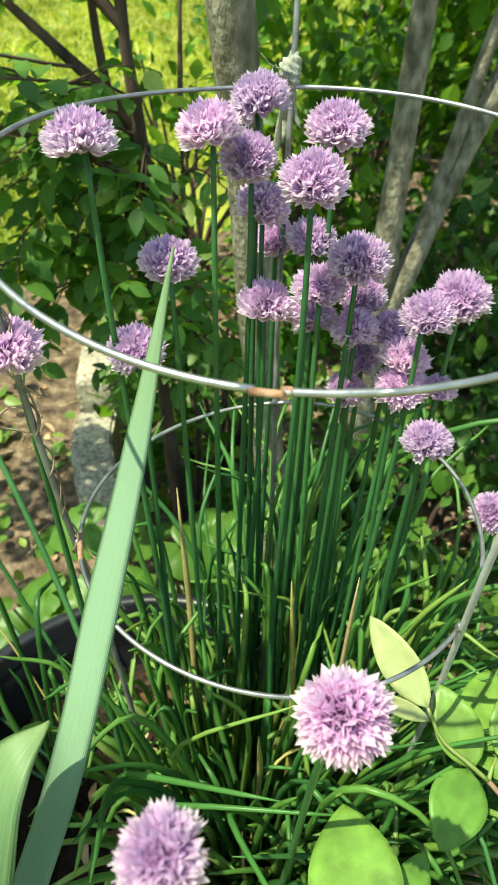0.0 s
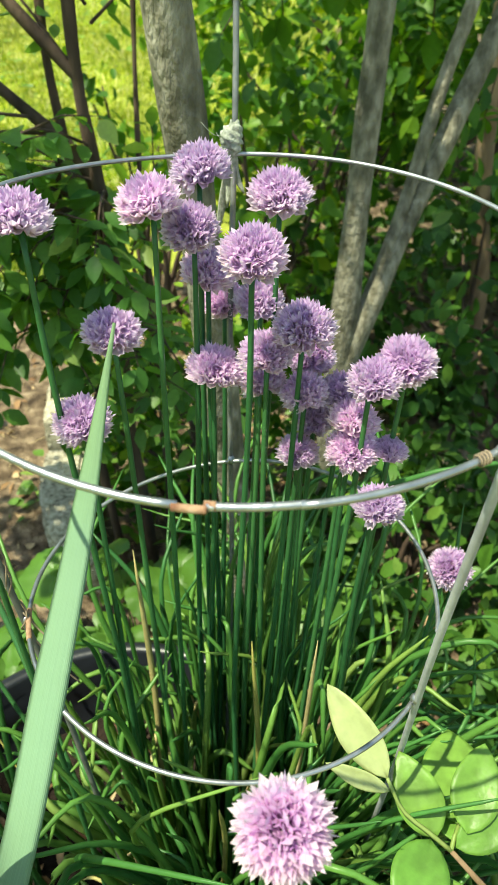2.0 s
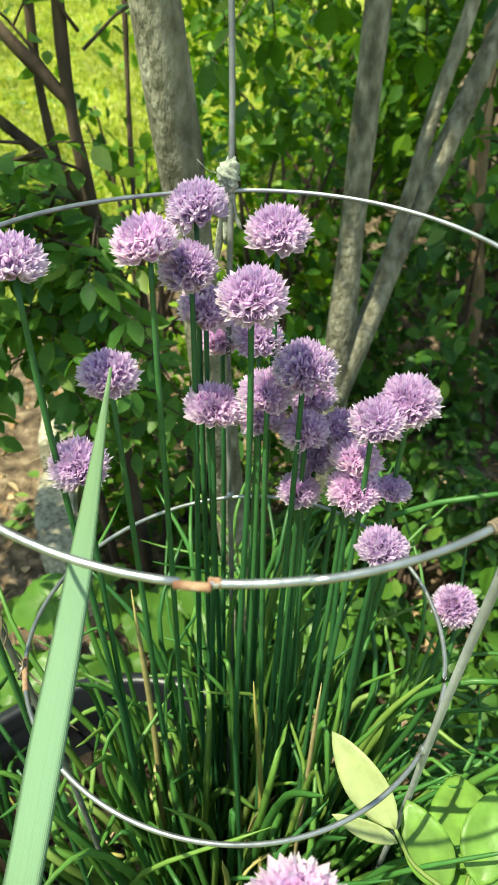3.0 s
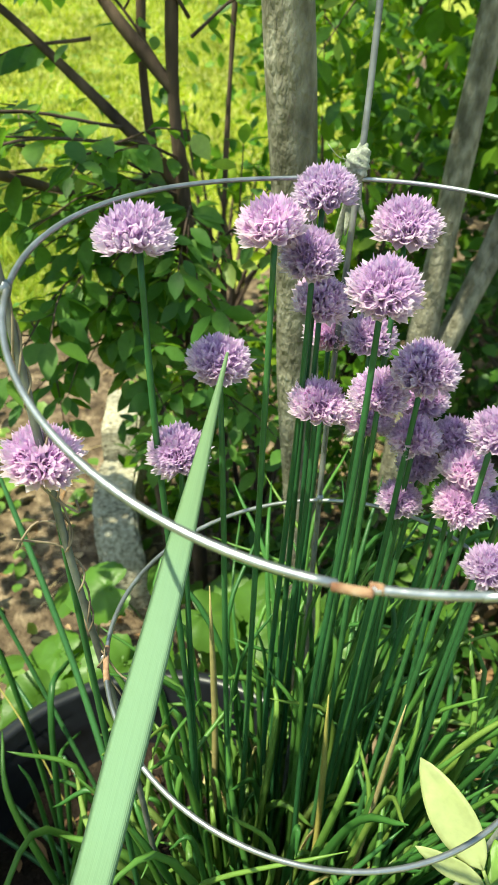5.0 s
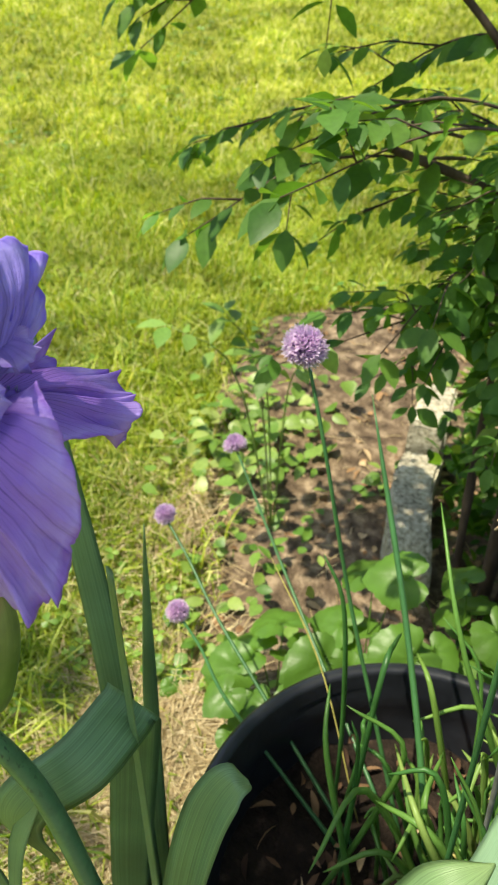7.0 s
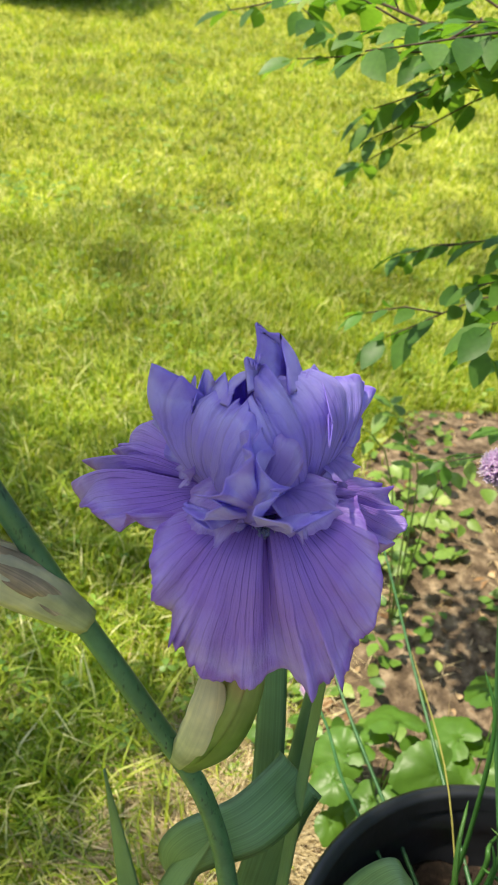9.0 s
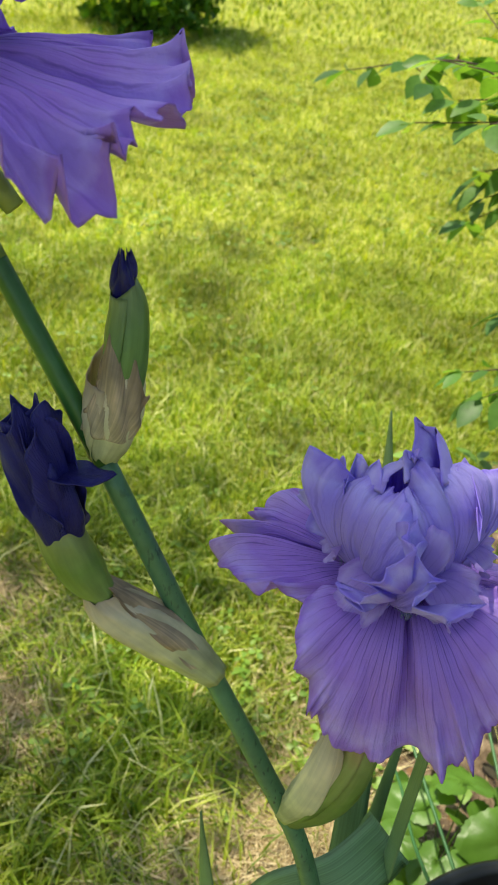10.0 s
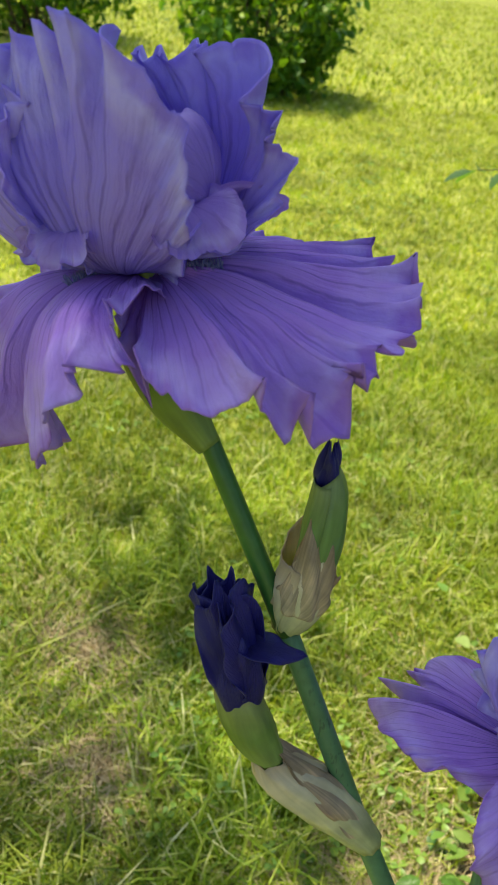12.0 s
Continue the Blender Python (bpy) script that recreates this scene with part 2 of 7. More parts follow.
def strap_material(name, stops, trans=0.22, rough=0.42, stripe=60.0, depth=0.35, patch=14.0, patch_depth=0.25):
    """Strap leaves and wraps: fine parallel ribs along the blade, colour that changes from foot to tip, faint blotches."""
    m, N, L = material(name)
    out = N.new("ShaderNodeOutputMaterial")
    p = N.new("ShaderNodeBsdfPrincipled")
    uv = N.new("ShaderNodeUVMap")
    sep = N.new("ShaderNodeSeparateXYZ")
    L.new(uv.outputs[0], sep.inputs[0])
    r = ramp(N, stops)
    blot = noise_tex(N, L, patch, 5)
    mad = N.new("ShaderNodeMath")
    mad.operation = "MULTIPLY_ADD"
    L.new(blot.outputs["Fac"], mad.inputs[0])
    mad.inputs[1].default_value = 0.3
    low = N.new("ShaderNodeMath")
    low.operation = "SUBTRACT"
    L.new(sep.outputs["Y"], low.inputs[0])
    low.inputs[1].default_value = 0.15
    L.new(low.outputs[0], mad.inputs[2])
    L.new(mad.outputs[0], r.inputs[0])
    mp = N.new("ShaderNodeMapping")
    mp.inputs["Scale"].default_value = (stripe, 1.2, 1.0)
    L.new(uv.outputs[0], mp.inputs["Vector"])
    st = N.new("ShaderNodeTexNoise")
    st.inputs["Scale"].default_value, st.inputs["Detail"].default_value = 1.0, 3
    L.new(mp.outputs[0], st.inputs["Vector"])
    tone = ramp(N, [(0.3, (1 - depth,) * 3), (0.7, (1 + depth * 0.4,) * 3)])
    L.new(st.outputs["Fac"], tone.inputs[0])
    tone2 = ramp(N, [(0.3, (1 - patch_depth,) * 3), (0.7, (1 + patch_depth * 0.4,) * 3)])
    L.new(blot.outputs["Fac"], tone2.inputs[0])
    col = mix_colour(N, L, "MULTIPLY", 1.0, r.outputs[0], tone.outputs[0])
    col = mix_colour(N, L, "MULTIPLY", 1.0, col, tone2.outputs[0])
    L.new(col, p.inputs["Base Color"])
    p.inputs["Roughness"].default_value = rough
    p.inputs["Specular IOR Level"].default_value = 0.4
    b = N.new("ShaderNodeBump")
    b.inputs["Strength"].default_value, b.inputs["Distance"].default_value = 0.35, 0.0015
    L.new(st.outputs["Fac"], b.inputs["Height"])
    L.new(b.outputs[0], p.inputs["Normal"])
    t = N.new("ShaderNodeBsdfTranslucent")
    L.new(mix_colour(N, L, "MULTIPLY", 1.0, col, (1.15, 1.15, 0.6)), t.inputs["Color"])
    mx = N.new("ShaderNodeMixShader")
    mx.inputs[0].default_value = trans
    L.new(p.outputs[0], mx.inputs[1])
    L.new(t.outputs[0], mx.inputs[2])
    L.new(mx.outputs[0], out.inputs[0])
    return m


M_TWIG_GREEN = leaf_material("green_twigs", [(0.0, (0.24, 0.34, 0.08)), (1.0, (0.36, 0.42, 0.14))], trans=0.15, rough=0.45, island=False, patch=(35, 0.3))
M_BRACT = leaf_material("dry_bract", [(0.0, (0.60, 0.50, 0.42)), (1.0, (0.66, 0.56, 0.48))], trans=0.35, rough=0.6, island=False, patch=(40, 0.2))
M_IRIS_LEAF = strap_material("iris_leaves", [(0.0, (0.15, 0.28, 0.12)), (0.7, (0.19, 0.33, 0.145)), (1.0, (0.25, 0.37, 0.14))], 0.25, 0.42, 46.0, 0.36)
M_BLADE = strap_material("iris_blade_waxy", [(0.0, (0.215, 0.35, 0.22)), (0.8, (0.23, 0.37, 0.225)), (1.0, (0.22, 0.34, 0.16))], 0.25, 0.45, 50.0, 0.12, 10.0, 0.08)
M_IRIS_STEM = leaf_material("iris_stalk", [(0.0, (0.085, 0.195, 0.09)), (1.0, (0.11, 0.23, 0.10))], trans=0.08, rough=0.35, island=False, patch=(30, 0.25), specks=0.9)
M_IRIS_STEM_TOP = leaf_material("iris_stalk_top", [(0.0, (0.04, 0.13, 0.03)), (1.0, (0.065, 0.17, 0.045))], trans=0.08, rough=0.35, island=False, patch=(30, 0.25))
M_SPATHE = strap_material("papery_spathe", [(0.0, (0.54, 0.58, 0.28)), (0.35, (0.78, 0.75, 0.48)), (0.7, (0.84, 0.74, 0.54)), (1.0, (0.60, 0.45, 0.28))], 0.4, 0.6, 26.0, 0.16, 60.0, 0.25)
M_PAPER = strap_material("torn_papery_edge", [(0.0, (0.74, 0.62, 0.42)), (0.5, (0.62, 0.47, 0.31)), (1.0, (0.44, 0.30, 0.18))], 0.4, 0.7, 30.0, 0.35, 90.0, 0.35)
M_SPATHE_GREEN = strap_material("green_spathe", [(0.0, (0.26, 0.36, 0.10)), (0.5, (0.20, 0.31, 0.06)), (0.85, (0.34, 0.38, 0.12)), (1.0, (0.40, 0.28, 0.12))], 0.3, 0.42, 14.0, 0.25, 45.0, 0.25)
M_BUD_WRAP = strap_material("bud_wrap", [(0.0, (0.10, 0.20, 0.05)), (0.6, (0.15, 0.26, 0.07)), (1.0, (0.24, 0.30, 0.10))], 0.2, 0.38, 20.0, 0.25, 50.0, 0.2)
M_FALL = petal_material("iris_fall", (0.24, 0.09, 0.50), (0.385, 0.205, 0.70), (0.51, 0.35, 0.81), (0.08, 0.02, 0.28), lines=42, vein_amount=0.9, trans=0.28, sheen=0.02)
M_STANDARD = petal_material("iris_standard", (0.19, 0.11, 0.56), (0.33, 0.235, 0.77), (0.49, 0.41, 0.86), (0.09, 0.04, 0.36), lines=26, vein_amount=0.75, trans=0.28, sheen=0.02)
M_STYLE = petal_material("iris_style_arm", (0.24, 0.13, 0.52), (0.35, 0.23, 0.68), (0.46, 0.35, 0.76), (0.14, 0.07, 0.40), lines=12, vein_amount=0.4, trans=0.28, sheen=0.02)
M_BUD = petal_material("iris_bud_petal", (0.012, 0.010, 0.075), (0.014, 0.012, 0.12), (0.020, 0.018, 0.15), (0.008, 0.005, 0.05), lines=14, vein_amount=0.4, trans=0.05, sheen=0.0, rough=0.38)
M_BEARD = leaf_material("beard_hairs", [(0.0, (0.20, 0.22, 0.58)), (0.6, (0.34, 0.34, 0.68)), (1.0, (0.55, 0.50, 0.72))], trans=0.2, rough=0.7)
M_BEARD_IN = leaf_material("beard_throat_hairs", [(0.0, (0.24, 0.13, 0.04)), (1.0, (0.42, 0.27, 0.09))], trans=0.2, rough=0.7)
M_BARK_GREY = solid_material("grey_bark", [(0.34, (0.11, 0.10, 0.066)), (0.5, (0.215, 0.195, 0.14)), (0.66, (0.36, 0.33, 0.255))], scale=85, rough=0.9, bump=0.9, bump_dist=0.006, stretch=(1, 1, 0.45))
M_BARK_DARK = solid_material("dark_bark", [(0.3, (0.035, 0.022, 0.016)), (0.7, (0.13, 0.085, 0.06))], scale=50, rough=0.9, bump=0.8, stretch=(1, 1, 0.25))
M_BARK_TAN = solid_material("tan_bark", [(0.3, (0.18, 0.11, 0.06)), (0.7, (0.40, 0.27, 0.16))], scale=40, rough=0.9, bump=0.8, stretch=(1, 1, 0.3))
M_SOIL = solid_material("bed_soil", [(0.28, (0.04, 0.027, 0.018)), (0.5, (0.15, 0.105, 0.068)), (0.72, (0.36, 0.27, 0.18))], scale=34, rough=0.95, bump=0.9, bump_dist=0.012, spec=0.2)
M_POT_SOIL = solid_material("potting_mix", [(0.25, (0.008, 0.006, 0.004)), (0.6, (0.026, 0.017, 0.012)), (0.85, (0.09, 0.06, 0.04))], scale=60, rough=0.95, bump=0.9, bump_dist=0.008, spec=0.2)
M_LAWN_GROUND = solid_material("lawn_thatch", [(0.25, (0.09, 0.12, 0.018)), (0.5, (0.245, 0.275, 0.035)), (0.8, (0.42, 0.42, 0.095))], scale=9, rough=0.9, bump=0.9, bump_dist=0.02, spec=0.2, detail=10)
M_STONE = solid_material("concrete_block", [(0.30, (0.13, 0.115, 0.08)), (0.45, (0.38, 0.34, 0.25)), (0.7, (0.62, 0.57, 0.45))], scale=130, rough=0.9, bump=0.8, bump_dist=0.004, spec=0.2)
M_POT = solid_material("black_plastic", [(0.3, (0.009, 0.010, 0.013)), (0.7, (0.018, 0.020, 0.026))], scale=30, rough=0.36, bump=0.12, spec=0.45)
M_WIRE = solid_material("galvanised_wire", [(0.3, (0.30, 0.31, 0.32)), (0.7, (0.50, 0.51, 0.52))], scale=90, rough=0.38, metal=0.85, bump=0.3, bump_dist=0.0008)
M_WIRE_DULL = solid_material("weathered_wire", [(0.3, (0.15, 0.155, 0.16)), (0.7, (0.28, 0.285, 0.29))], scale=90, rough=0.55, metal=0.6, bump=0.4, bump_dist=0.0008)
M_WIRE_PALE = solid_material("oxidised_wire", [(0.3, (0.36, 0.37, 0.38)), (0.7, (0.54, 0.55, 0.56))], scale=90, rough=0.5, metal=0.15, bump=0.4, bump_dist=0.0008)
M_RUST = solid_material("rusty_wire", [(0.3, (0.20, 0.09, 0.05)), (0.55, (0.40, 0.25, 0.155)), (0.85, (0.58, 0.48, 0.37))], scale=220, rough=0.8, metal=0.2, bump=0.6, bump_dist=0.0008)
M_STRING = solid_material("frayed_string", [(0.3, (0.22, 0.24, 0.18)), (0.7, (0.46, 0.48, 0.40))], scale=400, rough=0.9, bump=0.3)
M_VINE = solid_material("dry_vine", [(0.3, (0.13, 0.09, 0.06)), (0.7, (0.36, 0.28, 0.19))], scale=120, rough=0.9, bump=0.5, bump_dist=0.001)
M_POT_LITTER = leaf_material("pot_litter_leaves", [(0.0, (0.05, 0.025, 0.014)), (0.6, (0.16, 0.085, 0.04)), (0.9, (0.26, 0.16, 0.08)), (1.0, (0.50, 0.38, 0.22))], trans=0.1, rough=0.8)
M_DEAD_LEAF = leaf_material("dead_leaves", [(0.0, (0.16, 0.08, 0.035)), (0.5, (0.33, 0.19, 0.09)), (1.0, (0.52, 0.38, 0.22))], trans=0.1, rough=0.8)


def floret_material():
    """Lilac florets, darker toward the heart of the head, pale at the tips."""
    m, N, L = material("chive_florets")
    out = N.new("ShaderNodeOutputMaterial")
    p = N.new("ShaderNodeBsdfPrincipled")
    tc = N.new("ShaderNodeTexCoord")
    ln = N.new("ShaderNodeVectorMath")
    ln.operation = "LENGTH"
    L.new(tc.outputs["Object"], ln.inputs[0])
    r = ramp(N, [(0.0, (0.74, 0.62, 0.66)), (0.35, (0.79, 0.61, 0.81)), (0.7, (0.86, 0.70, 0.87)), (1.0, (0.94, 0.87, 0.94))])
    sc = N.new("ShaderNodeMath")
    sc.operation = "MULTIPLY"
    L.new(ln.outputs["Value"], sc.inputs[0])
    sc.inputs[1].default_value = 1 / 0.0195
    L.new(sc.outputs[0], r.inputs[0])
    g = N.new("ShaderNodeNewGeometry")
    tone = ramp(N, [(0.0, (0.84, 0.80, 0.86)), (1.0, (1.08, 1.08, 1.06))])
    L.new(g.outputs["Random Per Island"], tone.inputs[0])
    col = mix_colour(N, L, "MULTIPLY", 1.0, r.outputs[0], tone.outputs[0])
    oi = N.new("ShaderNodeObjectInfo")
    tone2 = ramp(N, [(0.0, (0.86, 0.82, 0.90)), (1.0, (1.08, 1.02, 1.04))])
    L.new(oi.outputs["Random"], tone2.inputs[0])
    col = mix_colour(N, L, "MULTIPLY", 1.0, col, tone2.outputs[0])
    L.new(col, p.inputs["Base Color"])
    p.inputs["Roughness"].default_value = 0.5
    p.inputs["Specular IOR Level"].default_value = 0.3
    t = N.new("ShaderNodeBsdfTranslucent")
    L.new(col, t.inputs["Color"])
    mx = N.new("ShaderNodeMixShader")
    mx.inputs[0].default_value = 0.6
    L.new(p.outputs[0], mx.inputs[1])
    L.new(t.outputs[0], mx.inputs[2])
    L.new(mx.outputs[0], out.inputs[0])
    return m


M_FLORET = floret_material()


# ---- mesh helpers ----
rng = np.random.default_rng(7)


class Shape:
    """Vertices and faces gathered from several pieces, one mesh in the end."""

    def __init__(self):
        self.v, self.f, self.uv = [], [], []

    def add(self, verts, faces, uv=None):
        k = len(self.v)
        self.v.extend(tuple(map(float, p)) for p in verts)
        self.f.extend(tuple(i + k for i in f) for f in faces)
        if uv is not None:
            self.uv.extend(uv)
        return self

    def mesh(self, name, mat, smooth=True):
        me = bpy.data.meshes.new(name)
        me.from_pydata(self.v, [], self.f)
        if self.uv:
            layer = me.uv_layers.new(name="UVMap")
            idx = np.empty(len(me.loops), dtype=np.int32)
            me.loops.foreach_get("vertex_index", idx)
            layer.data.foreach_set("uv", np.array(self.uv, dtype=np.float32)[idx].ravel())
        me.polygons.foreach_set("use_smooth", [smooth] * len(me.polygons))
        me.materials.append(mat)
        me.update()
        return me


def part(name, shape, mat, parent=None, label="", smooth=True, solid=0.0):
    ob = new(name, shape.mesh(name, mat, smooth))
    ob.parent = parent
    if label:
        tagged(ob, label)
    if solid:
        mod = ob.modifiers.new("thickness", "SOLIDIFY")
        mod.thickness, mod.offset = solid, 0
    return ob


def thing(name, label, category, at=(0, 0, 0), group="", kind=""):
    ob = new(name)
    ob.location = at
    ob.empty_display_size = 0.05
    return tagged(ob, label, category, group, kind)


def np_mesh(name, verts, faces_n, mat, smooth=False):
    """A mesh from arrays: verts (n, 3), faces (m, k) of one size."""
    me = bpy.data.meshes.new(name)
    me.from_pydata(verts.tolist(), [], faces_n.tolist())
    me.polygons.foreach_set("use_smooth", [smooth] * len(me.polygons))
    me.materials.append(mat)
    me.update()
    return me


def spline(points, n):
    """n points on a smooth curve through the given ones."""
    P = np.array(points, dtype=float)
    Q = np.vstack([2 * P[0] - P[1], P, 2 * P[-1] - P[-2]])
    out = []
    for s in np.linspace(0, len(P) - 1, n):
        i = min(int(s), len(P) - 2)
        t = s - i
        a, b, c, d = Q[i], Q[i + 1], Q[i + 2], Q[i + 3]
        out.append(0.5 * (2 * b + (c - a) * t + (2 * a - 5 * b + 4 * c - d) * t * t + (3 * b - a - 3 * c + d) * t ** 3))
    return np.array(out)


def frames_along(P):
    T = np.gradient(P, axis=0)
    T /= np.linalg.norm(T, axis=1)[:, None] + 1e-12
    ref = np.array([0.31, 0.95, 0.05])
    A = np.cross(T, ref)
    bad = np.linalg.norm(A, axis=1) < 1e-3
    A[bad] = np.cross(T[bad], np.array([1.0, 0, 0]))
    A /= np.linalg.norm(A, axis=1)[:, None]
    B = np.cross(T, A)
    return T, A, B


def tube(shape, P, R, n=6, caps=True, closed=False):
    """A round rod along P with radius R (number or list)."""
    P = np.asarray(P, float)
    R = np.full(len(P), R) if np.isscalar(R) else np.asarray(R, float)
    T, A, B = frames_along(P)
    a = np.arange(n) * 2 * np.pi / n
    ring = np.cos(a)[None, :, None] * A[:, None] + np.sin(a)[None, :, None] * B[:, None]
    V = (P[:, None] + ring * R[:, None, None]).reshape(-1, 3)
    m = len(P)
    F = [(i * n + j, i * n + (j + 1) % n, ((i + 1) % m) * n + (j + 1) % n, ((i + 1) % m) * n + j) for i in range(m if closed else m - 1) for j in range(n)]
    if caps and not closed:
        F += [tuple(range(n))[::-1], tuple(range((m - 1) * n, m * n))]
    return shape.add(V, F)


def strap(shape, P, W, side, thick=0.0016, keel=0.0, seg=6):
    """A strap leaf along P: half widths W, lens-shaped section, side: the way of its width, keel: fold depth."""
    P = np.asarray(P, float)
    T = np.gradient(P, axis=0)
    T /= np.linalg.norm(T, axis=1)[:, None]
    S = np.asarray(side, float)
    if S.ndim == 1:
        S = np.tile(S, (len(P), 1))
    S = S - (S * T).sum(1)[:, None] * T
    S /= np.linalg.norm(S, axis=1)[:, None]
    Nn = np.cross(S, T)
    us = np.linspace(-1, 1, seg + 1)
    V, F, UV = [], [], []
    for i in range(len(P)):
        row = []
        for u in us:
            row.append(P[i] + S[i] * W[i] * u + Nn[i] * (keel * W[i] * (abs(u) - 0.4) + thick * (1 - u * u)))
            UV.append((0.5 + 0.5 * u, i / (len(P) - 1)))
        for u in us[::-1][1:-1]:
            row.append(P[i] + S[i] * W[i] * u + Nn[i] * (keel * W[i] * (abs(u) - 0.4) - thick * (1 - u * u)))
            UV.append((0.5 + 0.5 * u, i / (len(P) - 1)))
        V += row
    k = 2 * seg
    for i in range(len(P) - 1):
        for j in range(k):
            F.append((i * k + j, i * k + (j + 1) % k, (i + 1) * k + (j + 1) % k, (i + 1) * k + j))
    F += [tuple(range(k))[::-1], tuple(range((len(P) - 1) * k, len(P) * k))]
    return shape.add(V, F, UV)


# outline of a leaf: places along it, half width there, droop
LEAF_OVAL = ((0.0, 0.0), (0.22, 0.72), (0.5, 1.0), (0.78, 0.62), (1.0, 0.0))


def leaf_arrays(P, D, Nrm, length, width, fold=0.25, curl=0.15, outline=LEAF_OVAL):
    """Many leaves at once: places P, ways D, normals Nrm; a midrib with two folded halves each."""
    P, D, Nrm = np.asarray(P, float), np.asarray(D, float), np.asarray(Nrm, float)
    D = D / np.linalg.norm(D, axis=1)[:, None]
    S = np.cross(D, Nrm)
    S /= np.linalg.norm(S, axis=1)[:, None] + 1e-9
    Nn = np.cross(S, D)
    n = len(P)
    length = np.broadcast_to(length, n)[:, None]
    width = np.broadcast_to(width, n)[:, None]
    V = []
    for v, w in outline:
        mid = P + D * length * v - Nn * length * curl * v * v
        if w == 0:
            V.append(mid)
        else:
            V.append(mid)
            V.append(mid + S * width * 0.5 * w + Nn * width * fold * w * 0.5)
            V.append(mid - S * width * 0.5 * w + Nn * width * fold * w * 0.5)
    K = len(V)
    V = np.stack(V, 1).reshape(-1, 3)
    quads, prev = [], None
    k = 0
    for v, w in outline:
        cur = (k,) if w == 0 else (k, k + 1, k + 2)
        k += len(cur)
        if prev is not None:
            if len(prev) == 1:
                quads += [(prev[0], cur[1], cur[0], cur[0]), (prev[0], cur[0], cur[2], cur[2])]
            elif len(cur) == 1:
                quads += [(prev[1], cur[0], prev[0], prev[0]), (prev[0], cur[0], prev[2], prev[2])]
            else:
                quads += [(prev[1], cur[1], cur[0], prev[0]), (prev[0], cur[0], cur[2], prev[2])]
        prev = cur
    faces = []
    base = (np.arange(n) * K).tolist()
    clean = [tuple(dict.fromkeys(q)) for q in quads]
    for b in base:
        faces += [tuple(b + i for i in q) for q in clean]
    return V, faces


def leaves_mesh(name, mat, *arrays):
    sh_v, sh_f, k = [], [], 0
    for V, F in arrays:
        sh_v.append(V)
        sh_f += F if k == 0 else [tuple(i + k for i in f) for f in F]
        k += len(V)
    me = bpy.data.meshes.new(name)
    me.from_pydata(np.vstack(sh_v).tolist(), [], sh_f)
    me.polygons.foreach_set("use_smooth", [True] * len(me.polygons))
    me.materials.append(mat)
    me.update()
    return me


def unit(v):
    v = np.asarray(v, float)
    return v / (np.linalg.norm(v, axis=-1, keepdims=True) + 1e-12)


# ---- ground ----
def soft(v):
    return np.where(v > 8, v, np.log1p(np.exp(np.minimum(v, 8))))


def rise(x, y):
    """Height of the lawn: level near the pot, then a gentle bank."""
    d = -0.66 * np.asarray(x) + 0.75 * np.asarray(y)
    return 0.105 * (0.6 * soft((d - 2.7) / 0.6) - soft(d - 45))


EDGE_Y = np.array([-3.0, 0.0, 0.2, 0.6, 0.75, 1.0, 1.5, 1.8, 2.0, 2.3, 2.8, 4.0, 6.0])
EDGE_X = np.array([-0.1, -0.12, -0.22, -0.38, -0.48, -0.57, -0.80, -0.82, -0.62, -0.1, 0.30, 0.7, 0.9])


def bed_edge(y):
    return np.interp(y, EDGE_Y, EDGE_X)


axis = np.sinh(np.linspace(-7.2, 7.2, 150)) * 0.45
gx, gy = np.meshgrid(axis, axis)
gz = rise(gx, gy) + 0.012 * np.sin(gx * 3.1 + 1) * np.cos(gy * 2.3)
nx = len(axis)
ij = np.arange(nx * nx).reshape(nx, nx)
quads = np.stack([ij[:-1, :-1], ij[:-1, 1:], ij[1:, 1:], ij[1:, :-1]], -1).reshape(-1, 4)
ground = new("ground", np_mesh("ground", np.stack([gx, gy, gz], -1).reshape(-1, 3), quads, M_LAWN_GROUND, True))
tagged(ground, "sunlit lawn ground rising gently away from the bed", "lawn", kind="structure")

# garden bed: bare crumbly soil a little above the lawn
ys = np.concatenate([np.linspace(-1.0, 2.6, 150), np.linspace(2.7, 6.0, 25)])
ss = np.concatenate([np.linspace(0, 0.35, 90), np.linspace(0.37, 1, 25)])
bx = np.array([[bed_edge(y) + 0.02 * math.sin(9 * y) + s * (4 - bed_edge(y)) for s in ss] for y in ys])
by = np.repeat(ys[:, None], len(ss), 1)
bz = rise(bx, by) + 0.012 * np.sin(bx * 3.1 + 1) * np.cos(by * 2.3) + np.array([[0.022 * min(1, s * 30) + 0.004 + 0.012 * noise.noise((x * 14, y * 14, 0)) + 0.006 * noise.noise((x * 45, y * 45, 3)) for s, x, y in zip(ss, rx_, ry_)] for rx_, ry_ in zip(bx, by)])
ij = np.arange(bx.size).reshape(bx.shape)
quads = np.stack([ij[:-1, :-1], ij[:-1, 1:], ij[1:, 1:], ij[1:, :-1]], -1).reshape(-1, 4)
bed = new("garden_bed", np_mesh("garden_bed", np.stack([bx, by, bz], -1).reshape(-1, 3), quads, M_SOIL, True))
tagged(bed, "bare crumbly brown garden bed soil beside the lawn", "soil", kind="structure")


